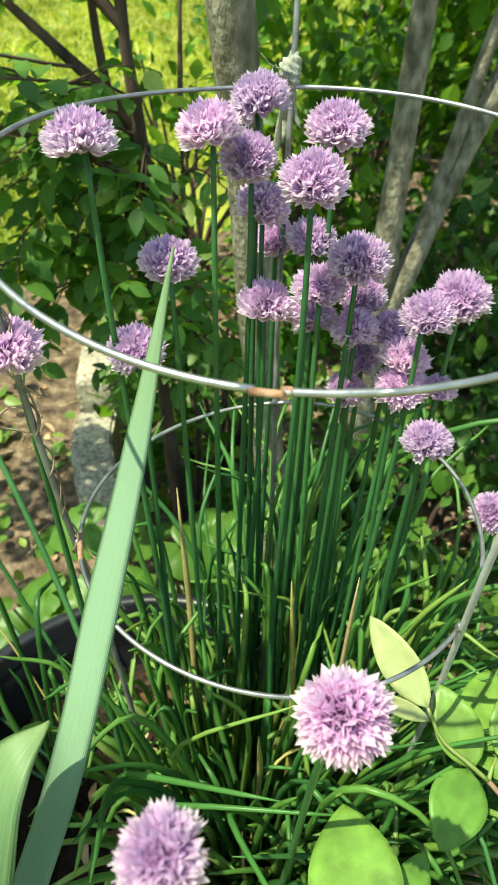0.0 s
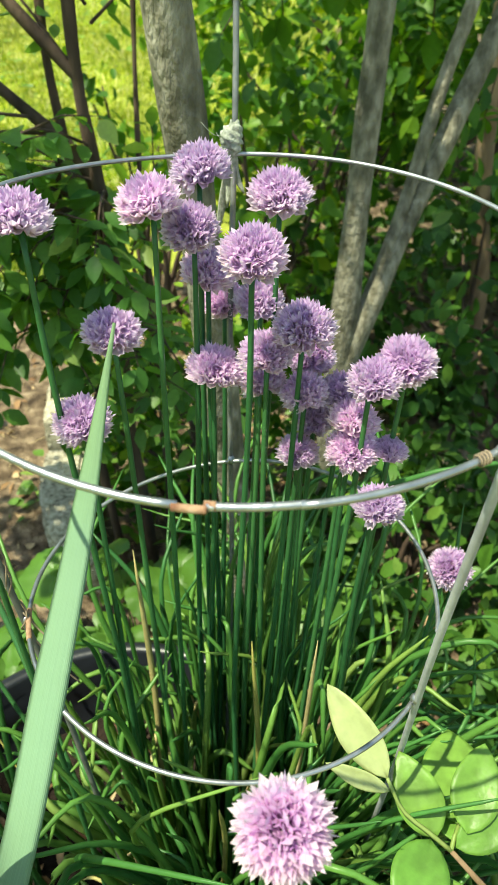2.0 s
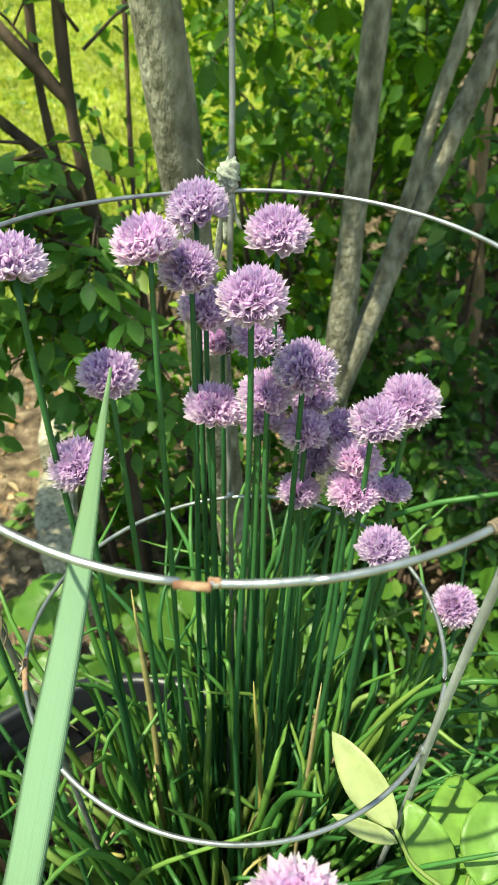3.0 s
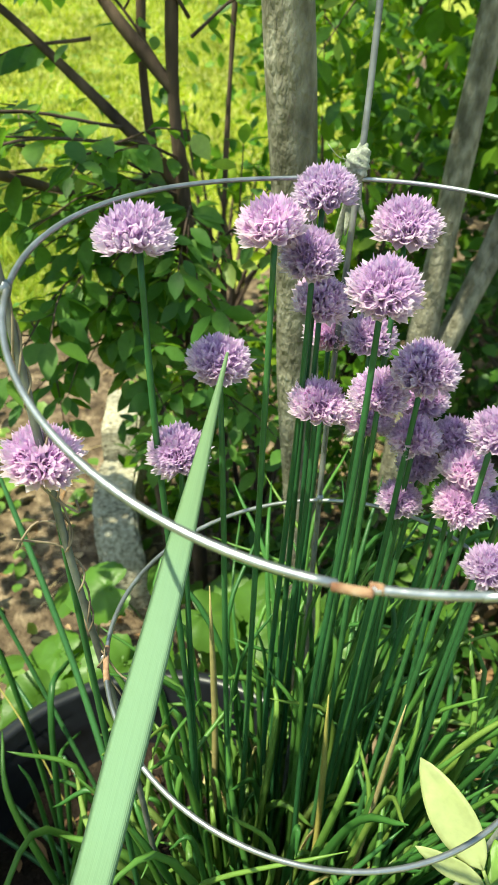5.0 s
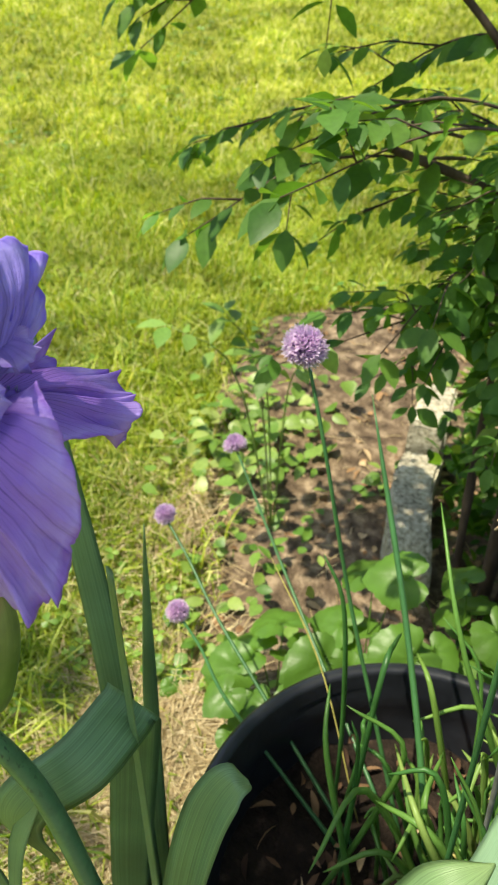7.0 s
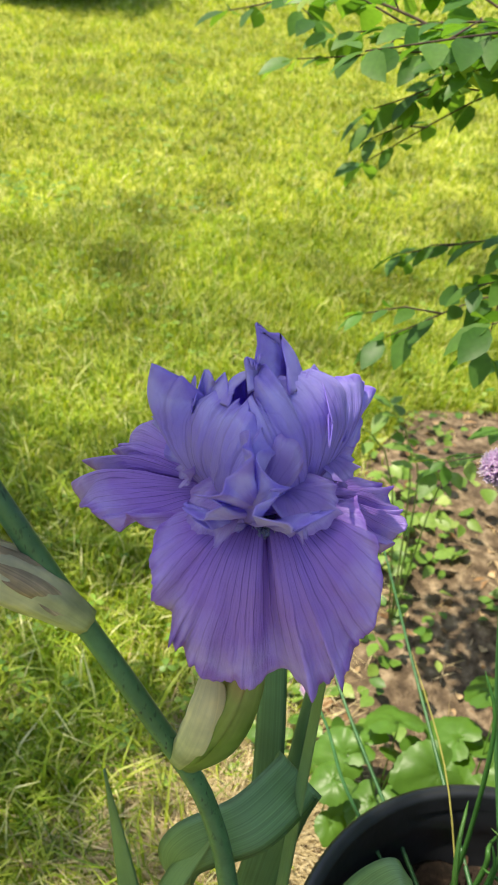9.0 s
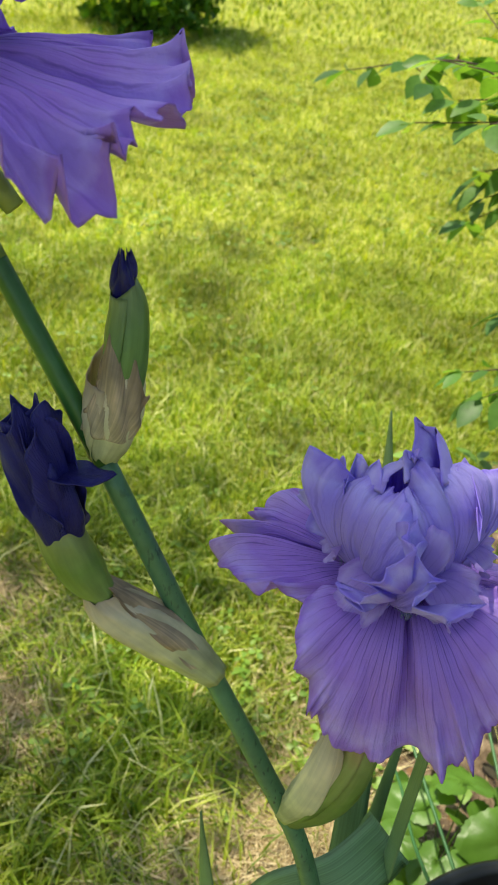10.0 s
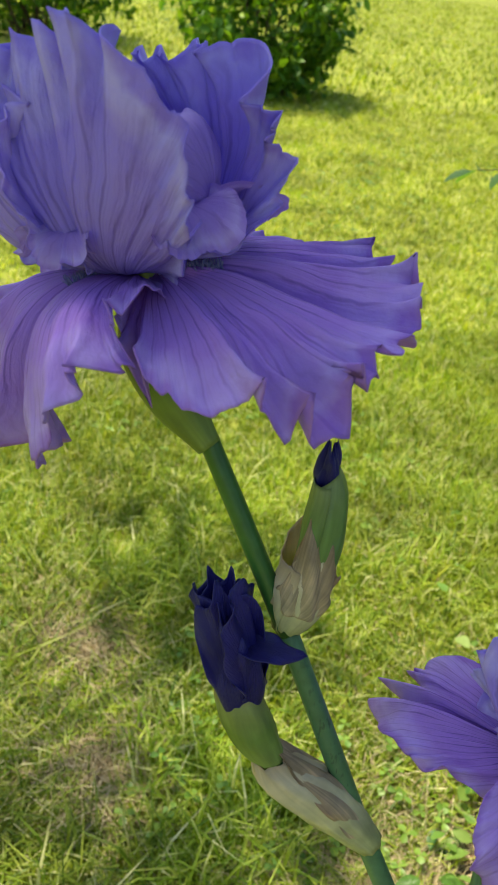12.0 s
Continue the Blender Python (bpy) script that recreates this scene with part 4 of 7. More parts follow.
# twigs that carry the leaves: start on a stem, end point in the air
ends = [
    ((-0.10, 0.98, 0.80), (-0.316, 0.72, 0.79), 0.046, 11), ((-0.12, 0.97, 0.82), (-0.36, 0.78, 0.80), 0.046, 11), ((-0.2, 0.95, 0.78), (-0.46, 0.80, 0.70), 0.048, 11),
    ((-0.24, 0.97, 0.95), (-0.60, 0.93, 0.92), 0.046, 13),
    ((-0.08, 1.0, 0.72), (-0.34, 0.96, 0.68), 0.036, 12), ((-0.06, 1.0, 0.62), (-0.30, 0.93, 0.58), 0.036, 11), ((-0.06, 1.0, 0.55), (-0.26, 0.92, 0.50), 0.036, 11),
    ((-0.06, 1.0, 0.70), (-0.26, 1.05, 0.68), 0.036, 11),
    ((-0.06, 1.0, 0.74), (-0.15, 0.92, 0.72), 0.040, 11), ((-0.07, 1.0, 0.66), (-0.20, 0.93, 0.63), 0.040, 11), ((-0.07, 1.0, 0.60), (-0.17, 0.92, 0.565), 0.040, 11), ((-0.06, 1.0, 0.66), (-0.05, 0.9, 0.66), 0.038, 10), ((-0.07, 1.0, 0.62), (-0.11, 0.9, 0.62), 0.040, 11),
    ((-0.07, 1.0, 0.56), (-0.11, 0.92, 0.53), 0.038, 10), ((-0.05, 1.02, 0.6), (-0.13, 1.1, 0.56), 0.038, 11), ((-0.05, 1.02, 0.7), (-0.12, 1.12, 0.70), 0.038, 11),
    ((-0.15, 0.99, 0.9), (-0.34, 1.0, 0.82), 0.038, 11),
    ((-0.2, 0.97, 0.95), (-0.45, 1.05, 1.0), 0.042, 12), ((-0.25, 0.95, 1.0), (-0.62, 0.86, 1.0), 0.046, 13), ((-0.28, 0.94, 1.02), (-0.50, 0.72, 1.0), 0.046, 12),
    ((-0.05, 1.0, 0.68), (-0.14, 0.9, 0.64), 0.032, 9), ((-0.05, 1.01, 0.48), (-0.10, 0.9, 0.44), 0.034, 9), ((-0.06, 1.0, 0.6), (-0.02, 0.88, 0.56), 0.034, 10), ((-0.05, 1.0, 0.72), (-0.05, 0.86, 0.71), 0.034, 10), ((-0.05, 1.02, 0.55), (0.05, 0.9, 0.5), 0.034, 9), ((-0.06, 1.0, 0.66), (-0.17, 0.92, 0.70), 0.034, 10), ((-0.06, 1.0, 0.78), (-0.16, 0.9, 0.80), 0.034, 10), ((-0.06, 1.0, 0.58), (-0.2, 0.95, 0.6), 0.034, 10), ((-0.3, 0.95, 1.0), (-0.64, 1.0, 0.84), 0.044, 9), ((-0.08, 1.0, 0.64), (-0.37, 0.84, 0.53), 0.042, 5), ((-0.08, 1.0, 0.68), (-0.225, 0.80, 0.61), 0.042, 5),
    ((-0.45, 0.93, 0.99), (-0.87, 0.96, 1.0), 0.050, 9), ((-0.40, 0.98, 1.0), (-0.70, 1.03, 1.03), 0.048, 9),
    ((-0.06, 1.0, 0.5), (-0.12, 0.9, 0.55), 0.032, 9), ((-0.05, 1.0, 0.42), (0.04, 0.93, 0.4), 0.032, 9),
    ((-0.1, 1.01, 0.76), (-0.30, 1.12, 0.76), 0.036, 11), ((-0.2, 0.97, 0.98), (-0.66, 0.84, 0.97), 0.046, 13), ((-0.3, 0.95, 1.0), (-0.62, 0.98, 0.90), 0.046, 12), ((-0.2, 0.95, 0.8), (-0.52, 0.92, 0.76), 0.044, 11),
    ((-0.05, 1.0, 0.5), (0.02, 0.9, 0.5), 0.034, 8), ((-0.04, 1.04, 0.62), (0.06, 1.0, 0.66), 0.034, 8),
    ((-0.07, 1.0, 0.86), (-0.24, 1.12, 0.93), 0.034, 9), ((-0.05, 1.02, 0.9), (0.05, 1.1, 0.96), 0.034, 9), ((-0.05, 1.0, 0.92), (-0.14, 0.92, 1.0), 0.034, 8),
]
for a, b, size, n in ends:
    sh = Shape()
    arrs = []
    a, b = np.array(a), np.array(b)
    mid = (a + b) / 2 + np.array([0, 0, 0.035]) + rng.normal(0, 0.012, 3)
    pts = [a - O, mid - O, b - O]
    tube(sh, spline(pts, 12), np.linspace(0.0022, 0.0007, 12), 5)
    arrs.append(leafy_twig(pts, n, size))
    for k in range(3):
        s = spline(pts, 10)[3 + 2 * k]
        e = s + unit(rng.normal(0, 1, 3) * np.array([1, 1, 0.5]) + unit(b - a) * 0.8) * rng.uniform(0.06, 0.12)
        tube(sh, np.array([s, (s + e) / 2 + np.array([0, 0, 0.008]), e]), [0.0014, 0.001, 0.0006], 4)
        arrs.append(leafy_twig([s, (s + e) / 2 + np.array([0, 0, 0.008]), e], 4, size * 0.85))
    tw = part("twig", sh, M_BARK_DARK, shrub)
    ob = new("foliage", leaves_mesh("foliage", M_SHRUB, *arrs))
    ob.parent = tw
    tagged(ob, kind="stuff")

# a low sunlit seedling at the lawn edge
seedling = thing("elder_seedling", "pale green compound-leaved seedling at the edge of the lawn", "seedling", (-0.45, 1.05, 0.0))
arrs = []
sh = Shape()
for b in ((-0.145, -0.095, 0.476), (-0.085, -0.02, 0.475), (-0.02, -0.06, 0.44), (0.03, 0.02, 0.40)):
    pts = [(0, 0, 0), (b[0] * 0.4, b[1] * 0.4, b[2] * 0.8), b]
    sh = Shape()
    tube(sh, spline(pts, 8), np.linspace(0.002, 0.001, 8), 5)
    part("stalk", sh, M_TWIG_GREEN, seedling)
    arrs.append(leafy_twig([pts[1], tuple((np.array(pts[1]) + np.array(b)) / 2 + np.array([0, 0, 0.02])), b], 4, 0.045))
ob = new("leaves", leaves_mesh("leaves", leaf_material("seedling_leaves", [(0.0, (0.17, 0.32, 0.06)), (1.0, (0.27, 0.42, 0.10))], trans=0.4), *arrs))
ob.parent = seedling


def bush(name, label, at, radii, n, size, mat, clumps=70, stems=7):
    t = thing(name, label, "bush", at)
    arr, cl = crown_arrays((0, 0, radii[2] * 0.95), radii, n, size, clumps)
    for c in cl[:: max(1, clumps // (stems * 2))]:
        sh = Shape()
        r = rng.normal(0, 0.12, 2) * radii[0]
        limb(sh, [(r[0], r[1], -0.02), (r[0] + c[0] * 0.4, r[1] + c[1] * 0.4, c[2] * 0.55), tuple(c)], size * 0.2, size * 0.05, 5, 7)
        part("stem", sh, M_BARK_DARK, t)
    ob = new("foliage", leaves_mesh("foliage", mat, arr))
    ob.parent = t
    return t


bush("understorey_bush", "leafy dark green bush in the shade of the trees", (0.36, 2.15, 0), (0.36, 0.3, 0.5), 1500, 0.05, M_HEDGE, 50)
bush("understorey_bush", "leafy dark green bush in the shade of the trees", (0.85, 2.05, 0), (0.42, 0.4, 0.55), 2000, 0.05, M_HEDGE, 60)
bush("understorey_bush", "low leafy bush behind the slanting trunks", (0.62, 1.55, 0), (0.34, 0.26, 0.3), 1700, 0.042, M_HEDGE_SHADED)
bush("understorey_bush", "tall dense green bush closing the bed", (0.8, 3.3, 0.1), (1.0, 0.6, 0.9), 4200, 0.07, M_HEDGE, 100)
bush("understorey_bush", "tall dense green bush closing the bed", (1.9, 2.6, 0.05), (0.8, 0.7, 0.9), 4000, 0.07, M_HEDGE, 90)
bush("understorey_bush", "low groundcover bush beside the pot, its green darkened for shade", (0.42, 1.0, 0), (0.22, 0.26, 0.15), 1500, 0.035, M_HEDGE_SHADED)
bush("understorey_bush", "low groundcover bush beside the pot, its green darkened for shade", (0.5, 0.6, 0), (0.2, 0.26, 0.17), 1300, 0.04, M_HEDGE_SHADED)
bush("understorey_bush", "low leafy growth between pot and trees", (0.16, 0.92, 0), (0.2, 0.16, 0.12), 1000, 0.035, M_HEDGE_SHADED, 40)
bush("understorey_bush", "sunlit light green bush behind the grey trunk", (-0.12, 1.95, 0), (0.26, 0.22, 0.34), 260, 0.05, M_HEDGE, 20)
bush("understorey_bush", "sunlit light green bush behind the grey trunk", (0.22, 1.7, 0), (0.22, 0.2, 0.42), 420, 0.05, M_HEDGE, 24)
bush("understorey_bush", "low leafy growth under the shrub", (0.02, 1.2, 0), (0.2, 0.16, 0.28), 1300, 0.034, M_HEDGE, 44)


def low_boughs(tree_, origin, ends_, size=0.05):
    """Leafy boughs hanging low from a trunk."""
    for a, b in ends_:
        a, b = np.array(a) - np.array(origin), np.array(b) - np.array(origin)
        sh = Shape()
        arrs = []
        mid = (a + b) / 2 + np.array([0, 0, 0.05])
        tube(sh, spline([a, mid, b], 10), np.linspace(0.004, 0.001, 10), 5)
        arrs.append(leafy_twig([a, mid, b], 9, size))
        for k in range(4):
            s = spline([a, mid, b], 10)[2 + 2 * k]
            e = s + unit(rng.normal(0, 1, 3) * np.array([1, 1, 0.7]) + unit(b - a) * 0.5) * rng.uniform(0.1, 0.2)
            tube(sh, np.array([s, (s + e) / 2, e]), [0.0015, 0.001, 0.0006], 4)
            arrs.append(leafy_twig([s, (s + e) / 2 + np.array([0, 0, 0.01]), e], 5, size * 0.9))
        bo = part("bough", sh, M_BARK_DARK, tree_)
        ob_ = new("foliage", leaves_mesh("foliage", M_HEDGE, *arrs))
        ob_.parent = bo
        tagged(ob_, kind="stuff")


low_boughs(tree, (0.1275, 0.788, 0.0), [((0.028, 0.688, 1.6), e) for e in ((-0.12, 1.55, 0.98), (0.22, 1.5, 0.95), (0.18, 1.35, 0.86), (0.0, 1.8, 0.95), (0.25, 1.85, 0.9), (0.12, 1.7, 0.75), (-0.2, 1.42, 1.02))])
low_boughs(tree2, (0.245, 1.07, 0.0), [((0.30, 1.16, 1.4), (0.40, 1.34, 0.84)), ((0.30, 1.16, 1.4), (0.26, 1.36, 0.9)), ((0.55, 1.28, 1.2), (0.50, 1.34, 0.72)), ((0.30, 1.16, 1.4), (0.5, 1.75, 0.9)), ((0.30, 1.16, 1.4), (0.30, 1.75, 0.85)), ((0.55, 1.28, 1.2), (0.58, 1.4, 0.6))])

# unseen tree behind the path, added so its boughs dapple irises and near lawn
tree4 = thing("overhanging_tree", "unseen spreading tree added so its boughs dapple the irises and lawn", "tree", (-2.6, -1.7, -0.02))
sh = Shape()
limb(sh, [(0, 0, 0), (0.02, 0.03, 1.2), (0.1, 0.15, 2.4), (0.3, 0.5, 3.4), (0.6, 1.0, 3.9)], 0.13, 0.04, 12, 24)
part("trunk", sh, M_BARK_GREY, tree4)
arr, cl = crown_arrays((0.12, 1.98, 3.35), (0.40, 0.28, 0.3), 280, 0.07, 60)
more, cl2 = crown_arrays((1.35, 1.47, 3.30), (0.20, 0.22, 0.18), 950, 0.075, 40)
over, cl3 = crown_arrays((0.74, 1.60, 3.35), (0.20, 0.22, 0.2), 190, 0.07, 30)
cl = np.concatenate([cl[::4], cl2[::3], cl3[::6]])
for c in cl:
    sh = Shape()
    limb(sh, [(0.3, 0.5, 3.4), tuple((c + np.array([0.5, 0.9, 3.6])) / 2), tuple(c)], 0.014, 0.003, 5, 6)
    part("branch", sh, M_BARK_GREY, tree4)
ob = new("crown", leaves_mesh("crown", M_HEDGE, arr, more, over))
ob.parent = tree4
# far across the lawn
bush("rounded_bush", "rounded dark green bush out on the lawn", (-7.0, 5.4, float(rise(-7.0, 5.4)) - 0.1), (0.85, 0.8, 0.9), 5200, 0.11, M_HEDGE, 120)
bush("rounded_bush", "broad dark green bush out on the lawn", (-11.0, 4.6, float(rise(-11.0, 4.6)) - 0.1), (1.3, 1.2, 1.1), 5200, 0.12, M_HEDGE, 120)
for x, y, r in ((-28, 38, 6.0), (-38, 30, 6.0), (-16, 42, 6.0), (-44, 18, 6.0), (-4, 34, 5.0), (8, 26, 5.0), (18, 16, 5.0), (-22, 44, 6.0), (-34, 36, 6.0), (-46, 6, 6.0), (-40, -10, 6.0), (20, 0, 5.0), (-20, -25, 6.0), (4, -24, 6.0)):
    bush("boundary_tree", "broad leafy tree at the far edge of the lawn", (x, y, float(rise(x, y)) - 0.3), (r, r, r * 0.9), 2600, 0.7, M_HEDGE, 90, 3)


# ---- pot ----
POT = (-0.03, 0.425)
pot = thing("plant_pot", "large round black plastic nursery pot holding the chives", "plant pot", (*POT, 0.0))
prof = [(0.0, 0.012), (0.165, 0.012), (0.168, 0.0), (0.172, 0.004), (0.198, 0.325), (0.205, 0.327), (0.208, 0.333), (0.210, 0.352), (0.209, 0.358), (0.205, 0.361), (0.197, 0.361), (0.194, 0.357), (0.193, 0.338), (0.189, 0.333), (0.186, 0.31), (0.184, 0.29), (0.181, 0.286), (0.162, 0.02), (0.0, 0.018)]
sh = Shape()
n = 96
V = [(r * math.cos(6.28319 * k / n), r * math.sin(6.28319 * k / n), z) for r, z in prof for k in range(n)]
F = [(i * n + j, i * n + (j + 1) % n, (i + 1) * n + (j + 1) % n, (i + 1) * n + j) for i in range(len(prof) - 1) for j in range(n)]
sh.add(V, F)
part("pot_shell", sh, M_POT, pot)
sh = Shape()
rings, n = 22, 64
V, F = [(0, 0, 0.265)], []
for i in range(1, rings + 1):
    r = 0.1795 * i / rings
    for k in range(n):
        a = 6.28319 * k / n
        x, y = r * math.cos(a), r * math.sin(a)
        V.append((x, y, 0.262 + 0.016 * noise.noise((x * 22, y * 22, 1)) + 0.006 * noise.noise((x * 70, y * 70, 2)) + 0.02 * math.exp(-((x - 0.08) ** 2 + y * y) / 0.01)))
for k in range(n):
    F.append((0, 1 + k, 1 + (k + 1) % n))
for i in range(rings - 1):
    for k in range(n):
        F.append((1 + i * n + k, 1 + (i + 1) * n + k, 1 + (i + 1) * n + (k + 1) % n, 1 + i * n + (k + 1) % n))
part("potting_soil", sh.add(V, F), M_POT_SOIL, pot, "dark crumbly potting soil")
# litter in the pot
n = 130
a, r = rng.uniform(0, 6.28, n), 0.165 * rng.uniform(0, 1, n) ** 0.5
P = np.stack([POT[0] + r * np.cos(a), POT[1] + r * np.sin(a), np.full(n, 0.275) + rng.uniform(0, 0.012, n)], 1)
a = rng.uniform(0, 6.28, n)
D = np.stack([np.cos(a), np.sin(a), rng.normal(0, 0.2, n)], 1)
me = leaves_mesh("pot_litter", M_POT_LITTER, leaf_arrays(P, D, unit(rng.normal(0, 0.35, (n, 3)) + np.array([0, 0, 1])), rng.uniform(0.008, 0.036, n) * np.where(np.arange(n) % 14 == 0, 1.7, 1.0), rng.uniform(0.002, 0.010, n), fold=0.6, curl=0.5))
tagged(new("pot_litter", me), "dry brown leaves lying on the potting soil", "litter", kind="stuff")

# ---- wire cage ----
UP_C, UP_R, UP_Z = (0.0935, 0.411), 0.1385, 0.897
LO_C, LO_R, LO_Z = (0.087, 0.400), 0.1124, 0.711


def up_ring(a, dr=0.0):
    x, y = UP_C[0] + (UP_R + dr) * math.cos(a), UP_C[1] + (UP_R + dr) * math.sin(a)
    return (x, y, UP_Z + 0.047 * (y - UP_C[1]) + 0.012 * max(0.0, -math.cos(a)) ** 2)


cage = thing("wire_plant_cage", "round galvanised wire plant cage standing in the pot", "plant support", (0, 0, 0))
weld = math.radians(263.5)
sh = Shape()
A = np.linspace(weld + 0.20, weld + 2 * math.pi - 0.05, 150)
tube(sh, [up_ring(a) for a in A], 0.00128, 8)
ring = part("hoop", sh, M_WIRE, cage, "galvanised wire hoop")
sh = Shape()
A = np.linspace(weld - 0.06, weld + 0.012, 14)
tube(sh, [up_ring(a, 0.0010) for a in A], np.linspace(0.00128, 0.0013, 14), 8)
part("rusty_weld", sh, M_RUST, ring, "rusty welded hoop end")
sh = Shape()
A = np.linspace(weld + 0.01, weld + 0.22, 14)
tube(sh, [up_ring(a, -0.0004 if i else 0.0) for i, a in enumerate(A)], 0.0013, 8)
part("hoop_end", sh, M_WIRE, ring)
sh = Shape()
A = np.linspace(weld + 0.005, weld + 0.03, 5)
tube(sh, [up_ring(a, -0.0006) for a in A], 0.0015, 8)
part("rusty_tip", sh, M_RUST, ring, "rust at the weld")
sh = Shape()
A = np.linspace(0, 2 * math.pi, 130)[:-1]
tube(sh, [(LO_C[0] + LO_R * math.cos(a), LO_C[1] + LO_R * math.sin(a), LO_Z + 0.004 * math.sin(a * 2)) for a in A], 0.0013, 8, closed=True)
low = part("hoop", sh, M_WIRE, cage, "lower galvanised wire hoop")
sh = Shape()
A = np.linspace(math.radians(186), math.radians(197), 8)
tube(sh, [(LO_C[0] + LO_R * math.cos(a), LO_C[1] + LO_R * math.sin(a), LO_Z + 0.004 * math.sin(a * 2)) for a in A], 0.0016, 8)
part("rusty_joint", sh, M_RUST, low, "rusty joint")
LEGS = []
for au, al in ((90.5, 90), (188, 189), (-57.5, -40.5)):
    au, al = math.radians(au), math.radians(al)
    u = np.array(up_ring(au, 0.0026))
    l = np.array((LO_C[0] + (LO_R + 0.0026) * math.cos(al), LO_C[1] + (LO_R + 0.0026) * math.sin(al), LO_Z))
    d = (u - l) / (u[2] - l[2])
    P = np.array([l + d * (z - l[2]) for z in np.linspace(0.20, 1.32, 40)])
    P[:, 0] += 0.0012 * np.sin(np.linspace(0, 21, 40))
    P[:, 1] += 0.0012 * np.cos(np.linspace(0, 17, 40))
    LEGS.append((u, l, d, P))
    sh = Shape()
    tube(sh, P, 0.0018, 8)
    part("upright", sh, M_WIRE_DULL if al > 0 else M_WIRE_PALE, cage, "dull grey wire upright" if al > 0 else "pale galvanised wire upright")
    for c, dr in ((u, -0.0014), (l, -0.0014)):
        sh = Shape()
        q = c + np.array([math.cos(au) * dr, math.sin(au) * dr, 0])
        tube(sh, np.array([q - d * 0.003, q, q + d * 0.003]), [0.0018, 0.0030, 0.0018], 8)
        part("spot_weld", sh, M_WIRE, cage)
# small wire twist round the upper hoop
sh = Shape()
a0 = math.radians(-61.5)
tw = []
for k in range(40):
    a = a0 + 0.0008 * k
    c = np.array(up_ring(a))
    rad = np.array([math.cos(a), math.sin(a), 0])
    tw.append(c + 0.0019 * (rad * math.cos(k * 0.55) + np.array([0, 0, 1]) * math.sin(k * 0.55)))
tube(sh, tw, 0.0004, 5)
part("wire_twist", sh, M_VINE, cage, "thin brown wire tie twisted round the hoop")

# strip of rag wound round the back upright
u = LEGS[0][0]
string = thing("frayed_rag", "frayed pale rag strip knotted round the cage upright", "rag", tuple(u))
sh = Shape()
V, F = [], []
for i in range(25):
    v = math.pi * i / 24
    for k in range(28):
        a = 6.28319 * k / 28
        d = Vector((math.sin(v) * math.cos(a), math.sin(v) * math.sin(a), math.cos(v)))
        r = 0.0062 * (1 + 0.35 * noise.noise(d * 1.7) + 0.22 * noise.noise(d * 4.1) + 0.10 * math.sin(14 * d.z + 3 * a))
        V.append((d.x * r, d.y * r - 0.001, d.z * r * 1.35 + 0.008))
for i in range(24):
    for k in range(28):
        F.append((i * 28 + k, (i + 1) * 28 + k, (i + 1) * 28 + (k + 1) % 28, i * 28 + (k + 1) % 28))
sh.add(V, F)
knot = part("knot", sh, M_STRING, string)
for k, (e, w) in enumerate((((-0.010, -0.004, -0.045), 0.0032), ((-0.004, -0.005, -0.030), 0.0026), ((0.006, -0.004, -0.022), 0.0022), ((-0.024, -0.004, 0.002), 0.0022))):
    s2 = Shape()
    e = np.array(e)
    P = spline([(0, -0.004, 0.004), tuple(e * 0.45 + rng.normal(0, 0.002, 3)), tuple(e)], 10)
    strap(s2, P, np.array([w, w, w * 1.1, w, w * 0.9, w * 0.9, w * 0.8, w * 0.7, w * 0.5, w * 0.2]), (0.9, 0.3, 0.1), 0.0003)
    part("frayed_end", s2, M_STRING, string)
for k in range(5):
    s2 = Shape()
    e = rng.normal(0, 1, 3) * np.array([0.006, 0.002, 0.005]) + np.array([0, -0.003, 0.012])
    tube(s2, spline([(0, -0.003, 0.010), tuple(e * 0.7), tuple(e * 1.2)], 7), 0.0002, 4)
    part("thread", s2, M_STRING, string)

# dry vine twined round the other upright
u, l, d, P = LEGS[1]
vine = thing("dry_vine", "withered brown vine twined round the wire upright", "vine", (0, 0, 0))
sh = Shape()
for ph, z0, z1, turns, r in ((0.0, 0.62, 1.2, 13, 0.0021), (2.2, 0.70, 0.88, 7, 0.0024), (4.0, 0.88, 1.25, 6, 0.0020)):
    Z = np.linspace(z0, z1, 120)
    T = np.linspace(0, turns * 6.283, 120) + ph
    Q = np.array([l + d * (z - l[2]) for z in Z]) + np.stack([np.cos(T), np.sin(T), np.zeros(120)], 1) * (r + 0.0005 * np.sin(T * 0.37))[:, None]
    tube(sh, Q, 0.00055, 5)
part("stem", sh, M_VINE, vine)
for z, e in ((0.80, (-0.02, -0.008, -0.01)), (0.78, (-0.016, -0.004, 0.012)), (0.72, (0.018, -0.006, -0.02)), (0.84, (0.012, -0.006, -0.03)), (0.70, (0.02, 0.0, -0.045))):
    sh = Shape()
    b = l + d * (z - l[2])
    e = np.array(e)
    tube(sh, spline([b, b + e * 0.5 + rng.normal(0, 0.004, 3), b + e, b + e * 1.1 + rng.normal(0, 0.004, 3)], 14), 0.0006, 4)
    part("tendril", sh, M_VINE, vine)


